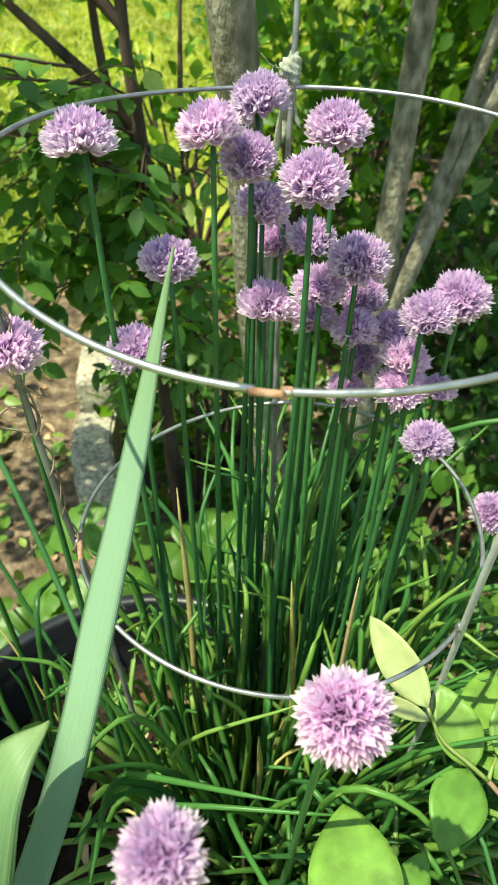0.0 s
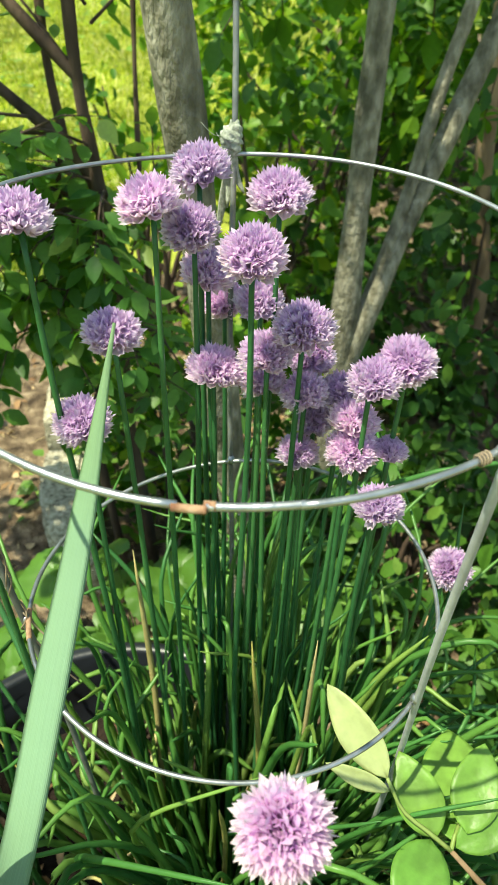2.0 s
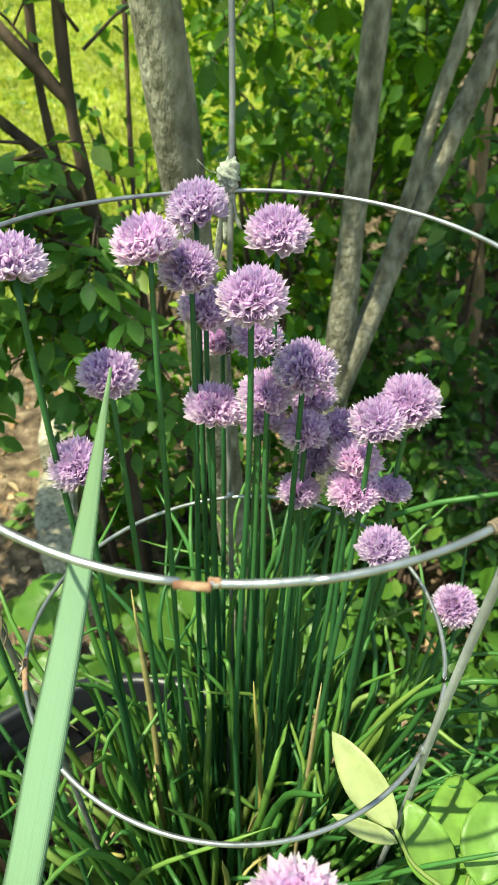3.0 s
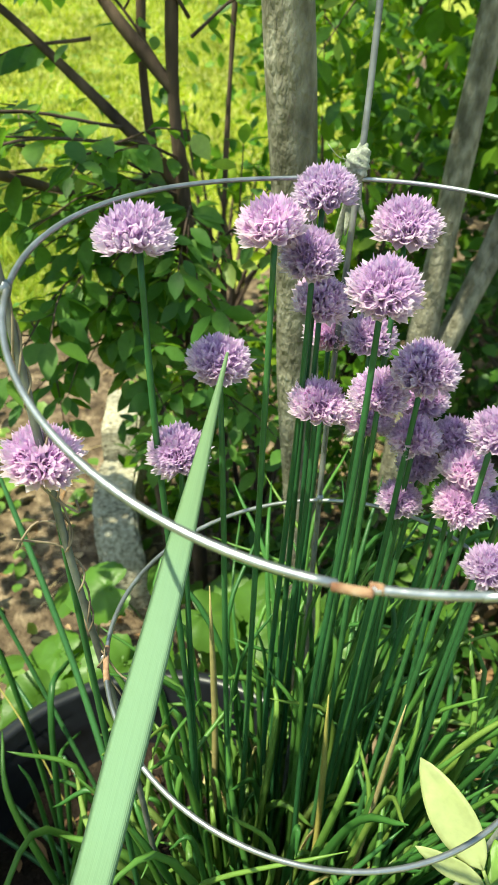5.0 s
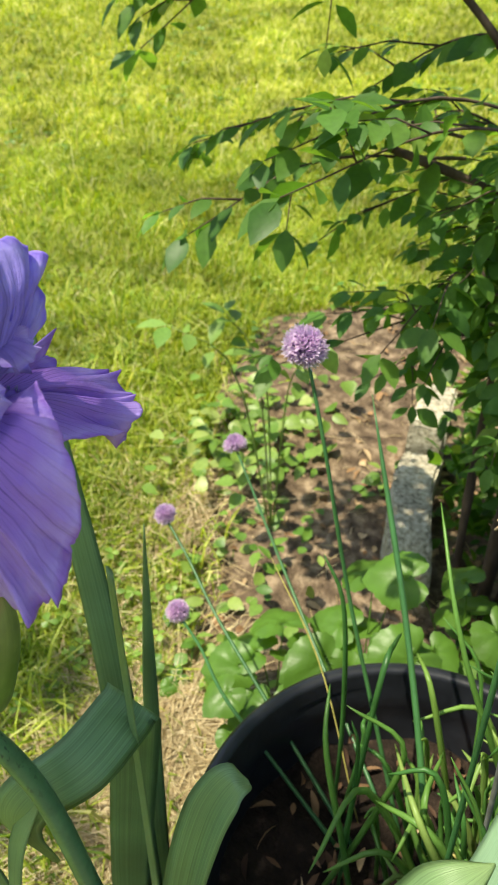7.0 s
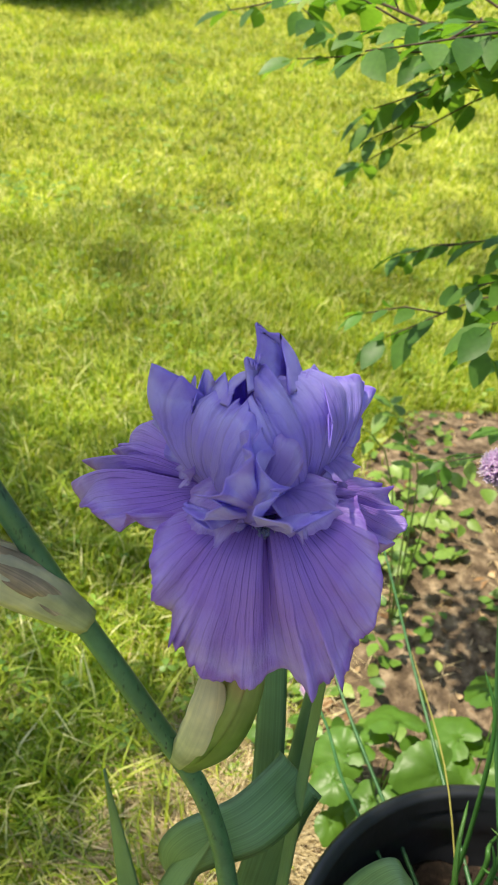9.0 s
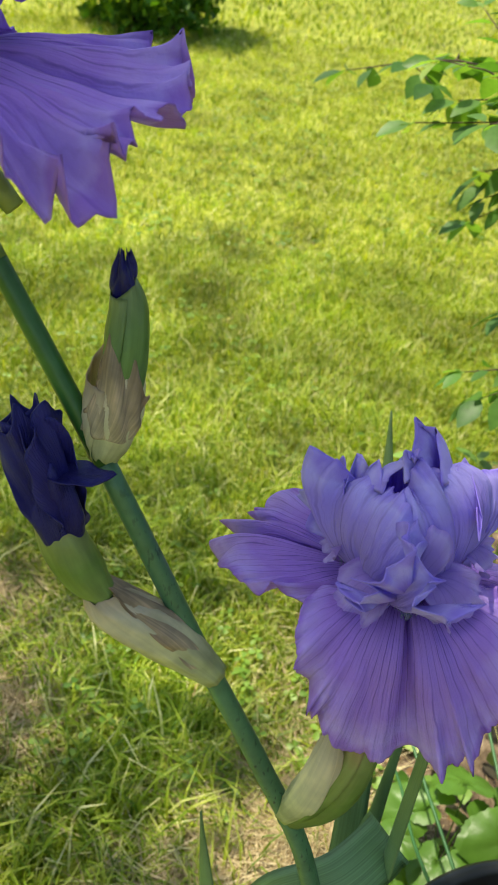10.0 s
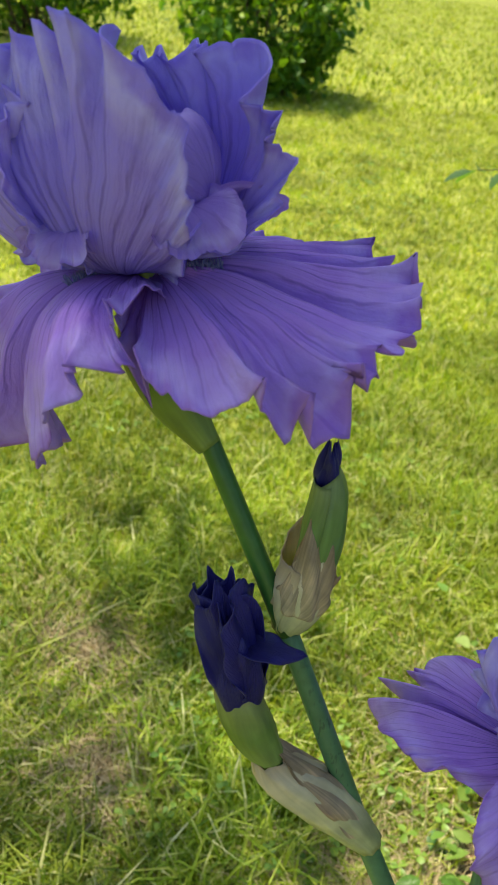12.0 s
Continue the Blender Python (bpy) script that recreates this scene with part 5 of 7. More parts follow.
# ---- chives ----
def floret(shape, c, d, length, flare, tepals=6):
    """A narrow bell of pointed tepals on a short stalk, pointing along d."""
    d = unit(d)
    a = unit(np.cross(d, rng.normal(0, 1, 3)))
    b = np.cross(d, a)
    tube(shape, np.array([c * 0.25, c]), [0.0003, 0.0004], 3, False)
    for k in range(tepals):
        t = 6.28319 * k / tepals + rng.uniform(-0.15, 0.15)
        o = a * math.cos(t) + b * math.sin(t)
        s = a * -math.sin(t) + b * math.cos(t)
        L = length * rng.uniform(0.85, 1.12)
        f = flare * rng.uniform(0.7, 1.3)
        w = length * 0.27
        v0 = c + o * length * 0.05
        v1 = c + d * L * 0.55 + o * length * (0.20 + 0.16 * f)
        v2 = c + d * L + o * length * (0.18 + 0.40 * f)
        shape.add([v0, v1 + s * w, v1 + o * w * 0.35, v1 - s * w, v2], [(0, 1, 2), (0, 2, 3), (1, 4, 2), (2, 4, 3)])
    if rng.uniform() < 0.6:
        for k in range(2):
            e = c + d * length * 0.95 + rng.normal(0, 1, 3) * length * 0.1
            tube(shape, np.array([c + d * length * 0.5, e]), [0.00022, 0.0003], 3, False)


def head_mesh(seed, n=112, radius=0.0185, low=-0.42, flare=0.6):
    global rng
    keep, rng = rng, np.random.default_rng(seed)
    sh = Shape()
    for k in range(n):
        z = 1 - (1 - low) * (k + 0.5) / n
        t = k * 2.39996 + rng.uniform(-0.25, 0.25)
        r = math.sqrt(max(0, 1 - z * z))
        d = unit(np.array([r * math.cos(t), r * math.sin(t), z]) + rng.normal(0, 0.09, 3))
        s = rng.uniform(0.86, 1.10)
        c = d * radius * 0.40 * s + np.array([0, 0, radius * 0.10 * (1 - z)])
        floret(sh, c, d + np.array([0, 0, 0.34]) + rng.normal(0, 0.12, 3), radius * 0.60 * s, flare)
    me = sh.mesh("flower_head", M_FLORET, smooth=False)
    top, foot_ = max(v.co.z for v in me.vertices), min(v.co.z for v in me.vertices)
    me.transform(Matrix.Translation((0, 0, -0.5 * (top + foot_))))
    rng = keep
    return me


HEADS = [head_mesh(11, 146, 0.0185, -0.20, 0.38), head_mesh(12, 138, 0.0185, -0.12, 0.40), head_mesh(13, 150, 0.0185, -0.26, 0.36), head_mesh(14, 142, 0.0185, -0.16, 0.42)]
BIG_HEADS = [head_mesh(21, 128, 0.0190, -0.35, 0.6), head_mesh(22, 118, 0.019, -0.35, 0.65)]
SPATHE_SH = Shape()
for k in range(3):
    a = k * 2.1
    strap(SPATHE_SH, spline([(0, 0, -0.0075), (0.004 * math.cos(a), 0.004 * math.sin(a), -0.0065), (0.009 * math.cos(a), 0.009 * math.sin(a), -0.0085)], 6), np.array([0.001, 0.003, 0.004, 0.004, 0.003, 0.0006]), (-math.sin(a), math.cos(a), 0), 0.0002)
BRACT = SPATHE_SH.mesh("bract", M_BRACT)


def chive_stalk(head, foot, mesh, scale=1.0, tilt=(0, 0), sag=0.02, label="slender green chive stalk with a round lilac flower head", r=0.0021):
    head, foot = np.array(head), np.array(foot)
    t = thing("chive_flower", label, "chive flower", tuple(foot), "chive flowers in the pot")
    neck = head - foot + np.array([-tilt[0] * 0.010, -tilt[1] * 0.010, -0.0098]) * scale
    mid = neck * 0.5 + np.array([neck[0] * 0.12 + rng.normal(0, sag * 0.2), neck[1] * 0.12 + rng.normal(0, sag * 0.2), sag * 0.3])
    sh = Shape()
    P = spline([(0, 0, 0), mid * 0.55, mid, neck * 0.8 + mid * 0.08, neck], 20)
    P[-1] = neck
    tube(sh, P, np.linspace(r * 1.15, r * 0.72, 20) * (1 + 0.04 * np.sin(np.arange(20) * 1.7)), 7)
    part("stalk", sh, M_CHIVE_STEM, t)
    ob = new("flower_head", mesh)
    ob.parent = t
    ob.location = head - foot
    ob.rotation_euler = (-tilt[1] * 0.9, tilt[0] * 0.9, rng.uniform(0, 6.28))
    ob.scale = (scale, scale, scale * 1.06)
    br = new("bract", BRACT)
    br.parent = ob
    return t


CLUMP = np.array((0.065, 0.405, 0.272))
HEAD_AT = [
    ((-0.010, 0.455, 0.908), 1.0), ((0.048, 0.489, 0.903), 1.0), ((0.074, 0.525, 0.906), 0.95), ((0.068, 0.500, 0.884), 0.92), ((0.117, 0.521, 0.894), 1.02), ((0.100, 0.450, 0.891), 1.0),
    ((0.077, 0.514, 0.852), 0.95), ((0.085, 0.545, 0.819), 0.9), ((0.106, 0.52, 0.83), 0.9), ((0.026, 0.466, 0.842), 0.95), ((0.127, 0.466, 0.841), 0.98), ((0.079, 0.490, 0.804), 1.0),
    ((0.108, 0.474, 0.822), 0.92), ((0.136, 0.497, 0.806), 0.85), ((0.106, 0.488, 0.795), 0.82), ((0.129, 0.472, 0.797), 0.8), ((0.007, 0.449, 0.797), 0.95), ((-0.041, 0.391, 0.836), 1.0),
    ((0.163, 0.447, 0.819), 0.85), ((0.182, 0.456, 0.826), 0.95), ((0.154, 0.482, 0.790), 0.85), ((0.159, 0.462, 0.784), 0.9), ((0.156, 0.452, 0.769), 0.9), ((0.178, 0.450, 0.77), 0.6),
    ((0.128, 0.470, 0.755), 0.75), ((0.138, 0.485, 0.768), 0.75), ((0.167, 0.417, 0.757), 0.82), ((0.225, 0.440, 0.680), 0.82),
]
for k, (p, s) in enumerate(HEAD_AT):
    off = np.array(p) - np.array((0.09, 0.47, 0.82))
    foot = CLUMP + np.array([off[0] * 0.62 + 0.01, off[1] * 0.5, 0]) + rng.normal(0, 0.006, 3) * np.array([1, 1, 0])
    lean = (off[0] * 1.8 + rng.normal(0, 0.16), off[1] * 1.2 - 0.05 + rng.normal(0, 0.13))
    chive_stalk(p, foot, HEADS[k % 4], s * 0.93, lean)
chive_stalk((0.100, 0.226, 0.800), (0.075, 0.34, 0.27), BIG_HEADS[0], 0.82, (0.1, -0.75), label="wide-open lilac chive flower leaning out of the pot")
chive_stalk((0.047, 0.178, 0.822), (0.05, 0.33, 0.27), BIG_HEADS[1], 0.62, (0.0, -0.5), label="wide-open lilac chive flower leaning out of the pot")
# stalks that lean out over the other side of the pot
for p, f, s in (((-0.234, 0.594, 0.726), (-0.05, 0.47, 0.27), 1.0), ((-0.434, 0.861, 0.375), (-0.08, 0.50, 0.27), 0.95), ((-0.441, 0.683, 0.380), (-0.10, 0.46, 0.27), 0.75), ((-0.345, 0.553, 0.387), (-0.11, 0.45, 0.27), 0.7)):
    chive_stalk(p, f, HEADS[int(rng.integers(4))], s, (-0.35, 0.25), 0.05, "lilac chive flower on a stalk leaning far out of the pot", 0.0021)
# one flowerless stalk
t = thing("chive_flower", "bare dark green chive stalk with a closed tip", "chive flower", (-0.015, 0.40, 0.27), "chive flowers in the pot")
sh = Shape()
tube(sh, spline([(0, 0, 0), (-0.027, 0.029, 0.148), (-0.085, 0.121, 0.258), (-0.17, 0.232, 0.401)], 18), np.concatenate([np.linspace(0.0032, 0.0026, 15), [0.0022, 0.0012, 0.0003]]), 7)
part("stalk", sh, M_CHIVE_STEM, t)


def chive_leaf(shape, foot, way, height, reach, r, droop=0.0, kink=0.0):
    way = unit(np.array([way[0], way[1], 0.0]))
    s = np.array([-way[1], way[0], 0]) * rng.normal(0, 0.02)
    pts = [foot, foot + way * reach * 0.22 + np.array([0, 0, height * 0.45]) + s, foot + way * reach * 0.6 + np.array([0, 0, height * 0.85]) + s * 1.6, foot + way * reach + np.array([0, 0, height * (1 - droop)])]
    if kink:
        pts.append(pts[-1] + way * kink + np.array([0, 0, -kink * 0.9]))
    P = spline(pts, 15)
    R = r * np.concatenate([np.linspace(0.95, 1.0, 8), np.linspace(0.97, 0.5, 6), [0.1]])
    tube(shape, P, R, 6)


leafs, lit_leafs, dry = Shape(), Shape(), Shape()
for k in range(360):
    a = rng.uniform(0, 6.28)
    rr = 0.075 * rng.uniform(0, 1) ** 0.5
    foot = CLUMP + np.array([0.01 + rr * math.cos(a), rr * math.sin(a), -0.005])
    way = (math.cos(a) + rng.normal(0, 0.5), math.sin(a) + rng.normal(0, 0.5))
    if math.cos(a) < -0.3 and rng.uniform() < 0.7:
        continue
    h = rng.uniform(0.20, 0.42)
    reach = rng.uniform(0.02, 0.15) * (0.5 + rr / 0.05) * (0.3 if math.cos(a) < -0.2 else 1.0)
    chive_leaf(leafs, foot, way, h, min(reach, 0.2), rng.uniform(0.0019, 0.0031), rng.uniform(0, 0.3) if rng.uniform() < 0.45 else 0.0, 0.04 if rng.uniform() < 0.04 else 0)
# shorter leaves low in the clump, sunlight put into their lighter colour
for k in range(230):
    a = rng.uniform(0, 6.28)
    rr = 0.085 * rng.uniform(0.2, 1) ** 0.5
    foot = CLUMP + np.array([0.0 + rr * math.cos(a), -0.01 + rr * math.sin(a), -0.005])
    if foot[0] < 0.0:
        continue
    chive_leaf(lit_leafs, foot, (math.cos(a) + rng.normal(0, 0.6), math.sin(a) - 0.3 + rng.normal(0, 0.6)), rng.uniform(0.10, 0.30), rng.uniform(0.03, 0.13), rng.uniform(0.0025, 0.0038), rng.uniform(0, 0.25))
# fat leaves flopping over the front and the side
for k in range(110):
    a = rng.uniform(-1.9, 0.3)
    foot = CLUMP + np.array([0.03 + 0.05 * math.cos(a), 0.05 * math.sin(a), -0.005])
    chive_leaf(leafs, foot, (math.cos(a) + rng.normal(0, 0.2), math.sin(a) + rng.normal(0, 0.2)), rng.uniform(0.16, 0.32), rng.uniform(0.1, 0.24), rng.uniform(0.0022, 0.0034), rng.uniform(0.05, 0.5), 0.03 if rng.uniform() < 0.1 else 0)
# a thinner second clump at the other side of the pot
for k in range(16):
    a = rng.uniform(1.4, 4.4)
    foot = np.array([-0.06 + 0.07 * rng.uniform(-1, 1), 0.45 + 0.06 * rng.uniform(-1, 1), 0.265])
    chive_leaf(leafs, foot, (math.cos(a), math.sin(a) + 0.3), rng.uniform(0.12, 0.38), rng.uniform(0.02, 0.10), rng.uniform(0.0020, 0.0029), rng.uniform(0, 0.2), 0.05 if rng.uniform() < 0.1 else 0)
clump = thing("chive_clump", "dense clump of hollow green chive leaves filling the pot", "chives", (0, 0, 0), kind="stuff")
part("chive_leaves", leafs, M_CHIVE, clump)
part("young_chive_leaves", lit_leafs, M_CHIVE_LIT, clump, "short chive leaves coloured lighter for the sun on them")
for foot, tip, r in (((0.02, 0.42, 0.30), (0.019, 0.476, 0.665), 0.0026), ((0.1, 0.40, 0.3), (0.098, 0.432, 0.62), 0.0022), ((0.07, 0.36, 0.35), (0.075, 0.33, 0.60), 0.002), ((0.05, 0.33, 0.3), (0.05, 0.25, 0.55), 0.0025), ((-0.1, 0.48, 0.27), (-0.27, 0.62, 0.45), 0.0008), ((0.12, 0.38, 0.40), (0.137, 0.401, 0.66), 0.0016)):
    foot, tip = np.array(foot), np.array(tip)
    tube(dry, spline([foot, (foot + tip) / 2 + np.array([0.004, 0.01, 0.02]), tip], 12), np.concatenate([np.full(9, r), [r * 0.8, r * 0.5, r * 0.1]]), 6)
for k in range(34):
    a, h = rng.uniform(0, 6.28), rng.uniform(0.02, 0.2)
    foot = CLUMP + np.array([0.07 * math.cos(a), 0.07 * math.sin(a), h])
    e = rng.normal(0, 1, 3) * np.array([0.02, 0.02, 0.02])
    tube(dry, spline([foot, foot + e + np.array([0, 0, 0.012]), foot + e * 1.5 - np.array([0, 0, 0.01])], 8), np.concatenate([np.full(6, rng.uniform(0.0008, 0.0018)), [0.0006, 0.0002]]), 5)
part("withered_leaves", dry, M_CHIVE_DRY, clump, "withered yellow chive leaves")


# ---- young plant with oval leaves at the pot's side ----
def broad_leaf(shape, base, tip, normal, width, bend=0.06, seg=12, across=8, cup=0.12):
    base, tip = np.array(base), np.array(tip)
    d = tip - base
    L = np.linalg.norm(d)
    d /= L
    s = unit(np.cross(d, normal))
    nn = np.cross(s, d)
    V, F = [], []
    for i in range(seg + 1):
        v = i / seg
        w = width * 0.5 * max(0.02, (math.sin(math.pi * v ** 0.85) ** 0.75 if 0 < v < 1 else 0.02))
        for j in range(across + 1):
            u = 2 * j / across - 1
            V.append(base + d * L * v + s * w * u + nn * (-bend * L * (v - 0.3) ** 2 * 2 + cup * w * (abs(u) ** 1.3) + 0.012 * L * math.sin(v * 9 + abs(u) * 3) * abs(u)))
    n = across + 1
    for i in range(seg):
        for j in range(across):
            F.append((i * n + j, i * n + j + 1, (i + 1) * n + j + 1, (i + 1) * n + j))
    return shape.add(V, F)


young = thing("young_oval_leaved_plant", "young plant with bright oval green leaves beside the chives", "plant", (0.265, 0.26, 0.0))
YO = np.array((0.265, 0.26, 0.0))


def yo(*p):
    return tuple(np.array(p) - YO)


sh = Shape()
tube(sh, spline([yo(0.265, 0.26, 0.0), yo(0.268, 0.25, 0.35), yo(0.247, 0.257, 0.577), yo(0.215, 0.279, 0.608), yo(0.198, 0.294, 0.620)], 20), np.linspace(0.003, 0.0014, 20), 7)
part("stem", sh, M_BARK_TAN, young, "thin pinkish brown stem")
for pts in ([(0.198, 0.294, 0.620), (0.186, 0.300, 0.629), (0.173, 0.308, 0.637), (0.165, 0.318, 0.652)], [(0.198, 0.294, 0.620), (0.201, 0.300, 0.624), (0.205, 0.306, 0.623)]):
    s2 = Shape()
    tube(s2, spline([yo(*p) for p in pts], 9), np.linspace(0.0014, 0.0010, 9), 6)
    part("shoot", s2, M_TWIG_GREEN, young, "yellow-green shoot")
NORM = (-0.15, -0.5, 0.85)
for b, tp, w in (
    ((0.206, 0.306, 0.622), (0.214, 0.364, 0.622), 0.038), ((0.190, 0.298, 0.626), (0.175, 0.334, 0.649), 0.0255), ((0.200, 0.300, 0.619), (0.206, 0.332, 0.616), 0.019), ((0.187, 0.297, 0.627), (0.165, 0.257, 0.625), 0.030),
    ((0.206, 0.298, 0.630), (0.224, 0.338, 0.648), 0.027), ((0.200, 0.294, 0.624), (0.238, 0.307, 0.635), 0.021), ((0.218, 0.277, 0.610), (0.198, 0.262, 0.622), 0.015), ((0.24, 0.262, 0.583), (0.205, 0.235, 0.60), 0.026), ((0.235, 0.265, 0.59), (0.262, 0.31, 0.60), 0.026),
):
    s2 = Shape()
    broad_leaf(s2, yo(*b), yo(*tp), NORM, w)
    part("leaf", s2, M_LIME, young, solid=0.0004)
for b, tp, w in (((0.165, 0.318, 0.652), (0.136, 0.358, 0.678), 0.022), ((0.166, 0.314, 0.646), (0.133, 0.325, 0.656), 0.010)):
    s2 = Shape()
    broad_leaf(s2, yo(*b), yo(*tp), (-0.4, -0.6, 0.7), w, 0.03)
    part("leaf", s2, M_CREAM, young, "creamy pale green young leaf", solid=0.0004)
low_leaf = thing("broad_leaf_seedling", "broad bright green leaf low in front of the pot", "plant", (0.12, 0.16, 0.0))
sh = Shape()
tube(sh, spline([(0, 0, 0), (0.008, 0.0, 0.4), (0.0, 0.04, 0.655)], 12), 0.0018, 6)
part("stem", sh, M_TWIG_GREEN, low_leaf)
for b, tp, w in (((-0.001, 0.040, 0.656), (-0.006, 0.108, 0.654), 0.042), ((0.0, 0.038, 0.652), (0.033, 0.088, 0.650), 0.022)):
    s2 = Shape()
    broad_leaf(s2, b, tp, NORM, w)
    part("leaf", s2, M_LIME, low_leaf, solid=0.0004)


# ---- violets round the pot ----
def heart_leaf(shape, at, d, nn, size):
    d = unit(d)
    s = unit(np.cross(d, nn))
    n2 = np.cross(s, d)
    V, F = [np.array(at, float)], []
    m = 44
    rows = 5
    for k in range(m):
        t = 6.28319 * k / m
        u = t if t < math.pi else t - 6.28319
        r = size * 0.5 * (1.0 + 0.10 * math.cos(t) + 0.30 * math.exp(-(u / 0.30) ** 2) - 0.62 * math.exp(-((abs(t - math.pi)) / 0.32) ** 2)) * (1 + 0.022 * math.cos(t * 22))
        for q in range(1, rows + 1):
            f = q / rows
            x, y = r * f * math.cos(t), r * f * math.sin(t)
            ribs = 0.020 * size * abs(math.cos(4.5 * u)) * f * (1.2 - f)
            V.append(np.array(at) + d * (x + size * 0.12) + s * y + n2 * (0.30 * abs(y) - 0.9 * y * y / size + ribs + 0.02 * size * math.sin(t * 7 + size * 300) * f * f - 0.16 * f * f * size * max(0.0, math.cos(t))))
    for k in range(m):
        j = (k + 1) % m
        F.append((0, 1 + k * rows, 1 + j * rows))
        for q in range(rows - 1):
            F.append((1 + k * rows + q, 1 + k * rows + q + 1, 1 + j * rows + q + 1, 1 + j * rows + q))
    return shape.add(V, F)


def violet(at, n, spread, height, size):
    t = thing("violet_plant", "violet plant with broad heart-shaped green leaves by the pot", "plant", at, "violets round the pot")
    for k in range(n):
        a = rng.uniform(0, 6.28)
        r = spread * rng.uniform(0.2, 1)
        p = np.array([r * math.cos(a), r * math.sin(a), height * rng.uniform(0.55, 1.1)])
        if math.hypot(at[0] + p[0] - POT[0], at[1] + p[1] - POT[1]) < 0.235 and at[2] + p[2] < 0.4:
            p[2] = 0.395 - at[2]
        st = Shape()
        tube(st, spline([(0, 0, 0), (p[0] * 0.5, p[1] * 0.5, p[2] * 0.75), tuple(p)], 7), 0.0012, 4)
        part("leaf_stalk", st, M_VIOLET, t)
        sh = Shape()
        heart_leaf(sh, p, (math.cos(a) - 0.2, math.sin(a) - 0.5, -0.25), unit(np.array([0.1 + rng.normal(0, 0.25), -0.35 + rng.normal(0, 0.2), 1])), size * rng.uniform(0.7, 1.15))
        part("leaf", sh, M_VIOLET, t)
    return t


violet((-0.28, 0.69, 0.01), 10, 0.10, 0.19, 0.075)
violet((-0.17, 0.74, 0.01), 11, 0.10, 0.24, 0.08)
violet((-0.05, 0.78, 0.01), 10, 0.10, 0.26, 0.085)
violet((0.10, 0.80, 0.01), 9, 0.10, 0.26, 0.085)
violet((-0.33, 0.62, 0.01), 3, 0.05, 0.12, 0.055)
violet((-0.43, 0.70, 0.01), 4, 0.05, 0.05, 0.035)


# ---- iris ----
FALL_OUT = ((0, 0.95), (10, 0.98), (20, 0.99), (30, 0.98), (40, 0.94), (50, 0.88), (60, 0.80), (70, 0.69), (80, 0.56), (90, 0.42), (100, 0.26))
STAND_OUT = ((0, 0.98), (8, 0.985), (18, 0.97), (27, 0.90), (35, 0.82), (43, 0.70), (52, 0.54), (62, 0.36), (74, 0.19), (86, 0.09))
CREST_OUT = ((0, 0.92), (12, 1.0), (28, 1.0), (42, 0.86), (56, 0.6), (70, 0.35), (80, 0.2))
STYLE_OUT = ((0, 0.50), (8, 0.60), (20, 0.90), (32, 1.0), (44, 0.88), (56, 0.55), (66, 0.3), (76, 0.15))


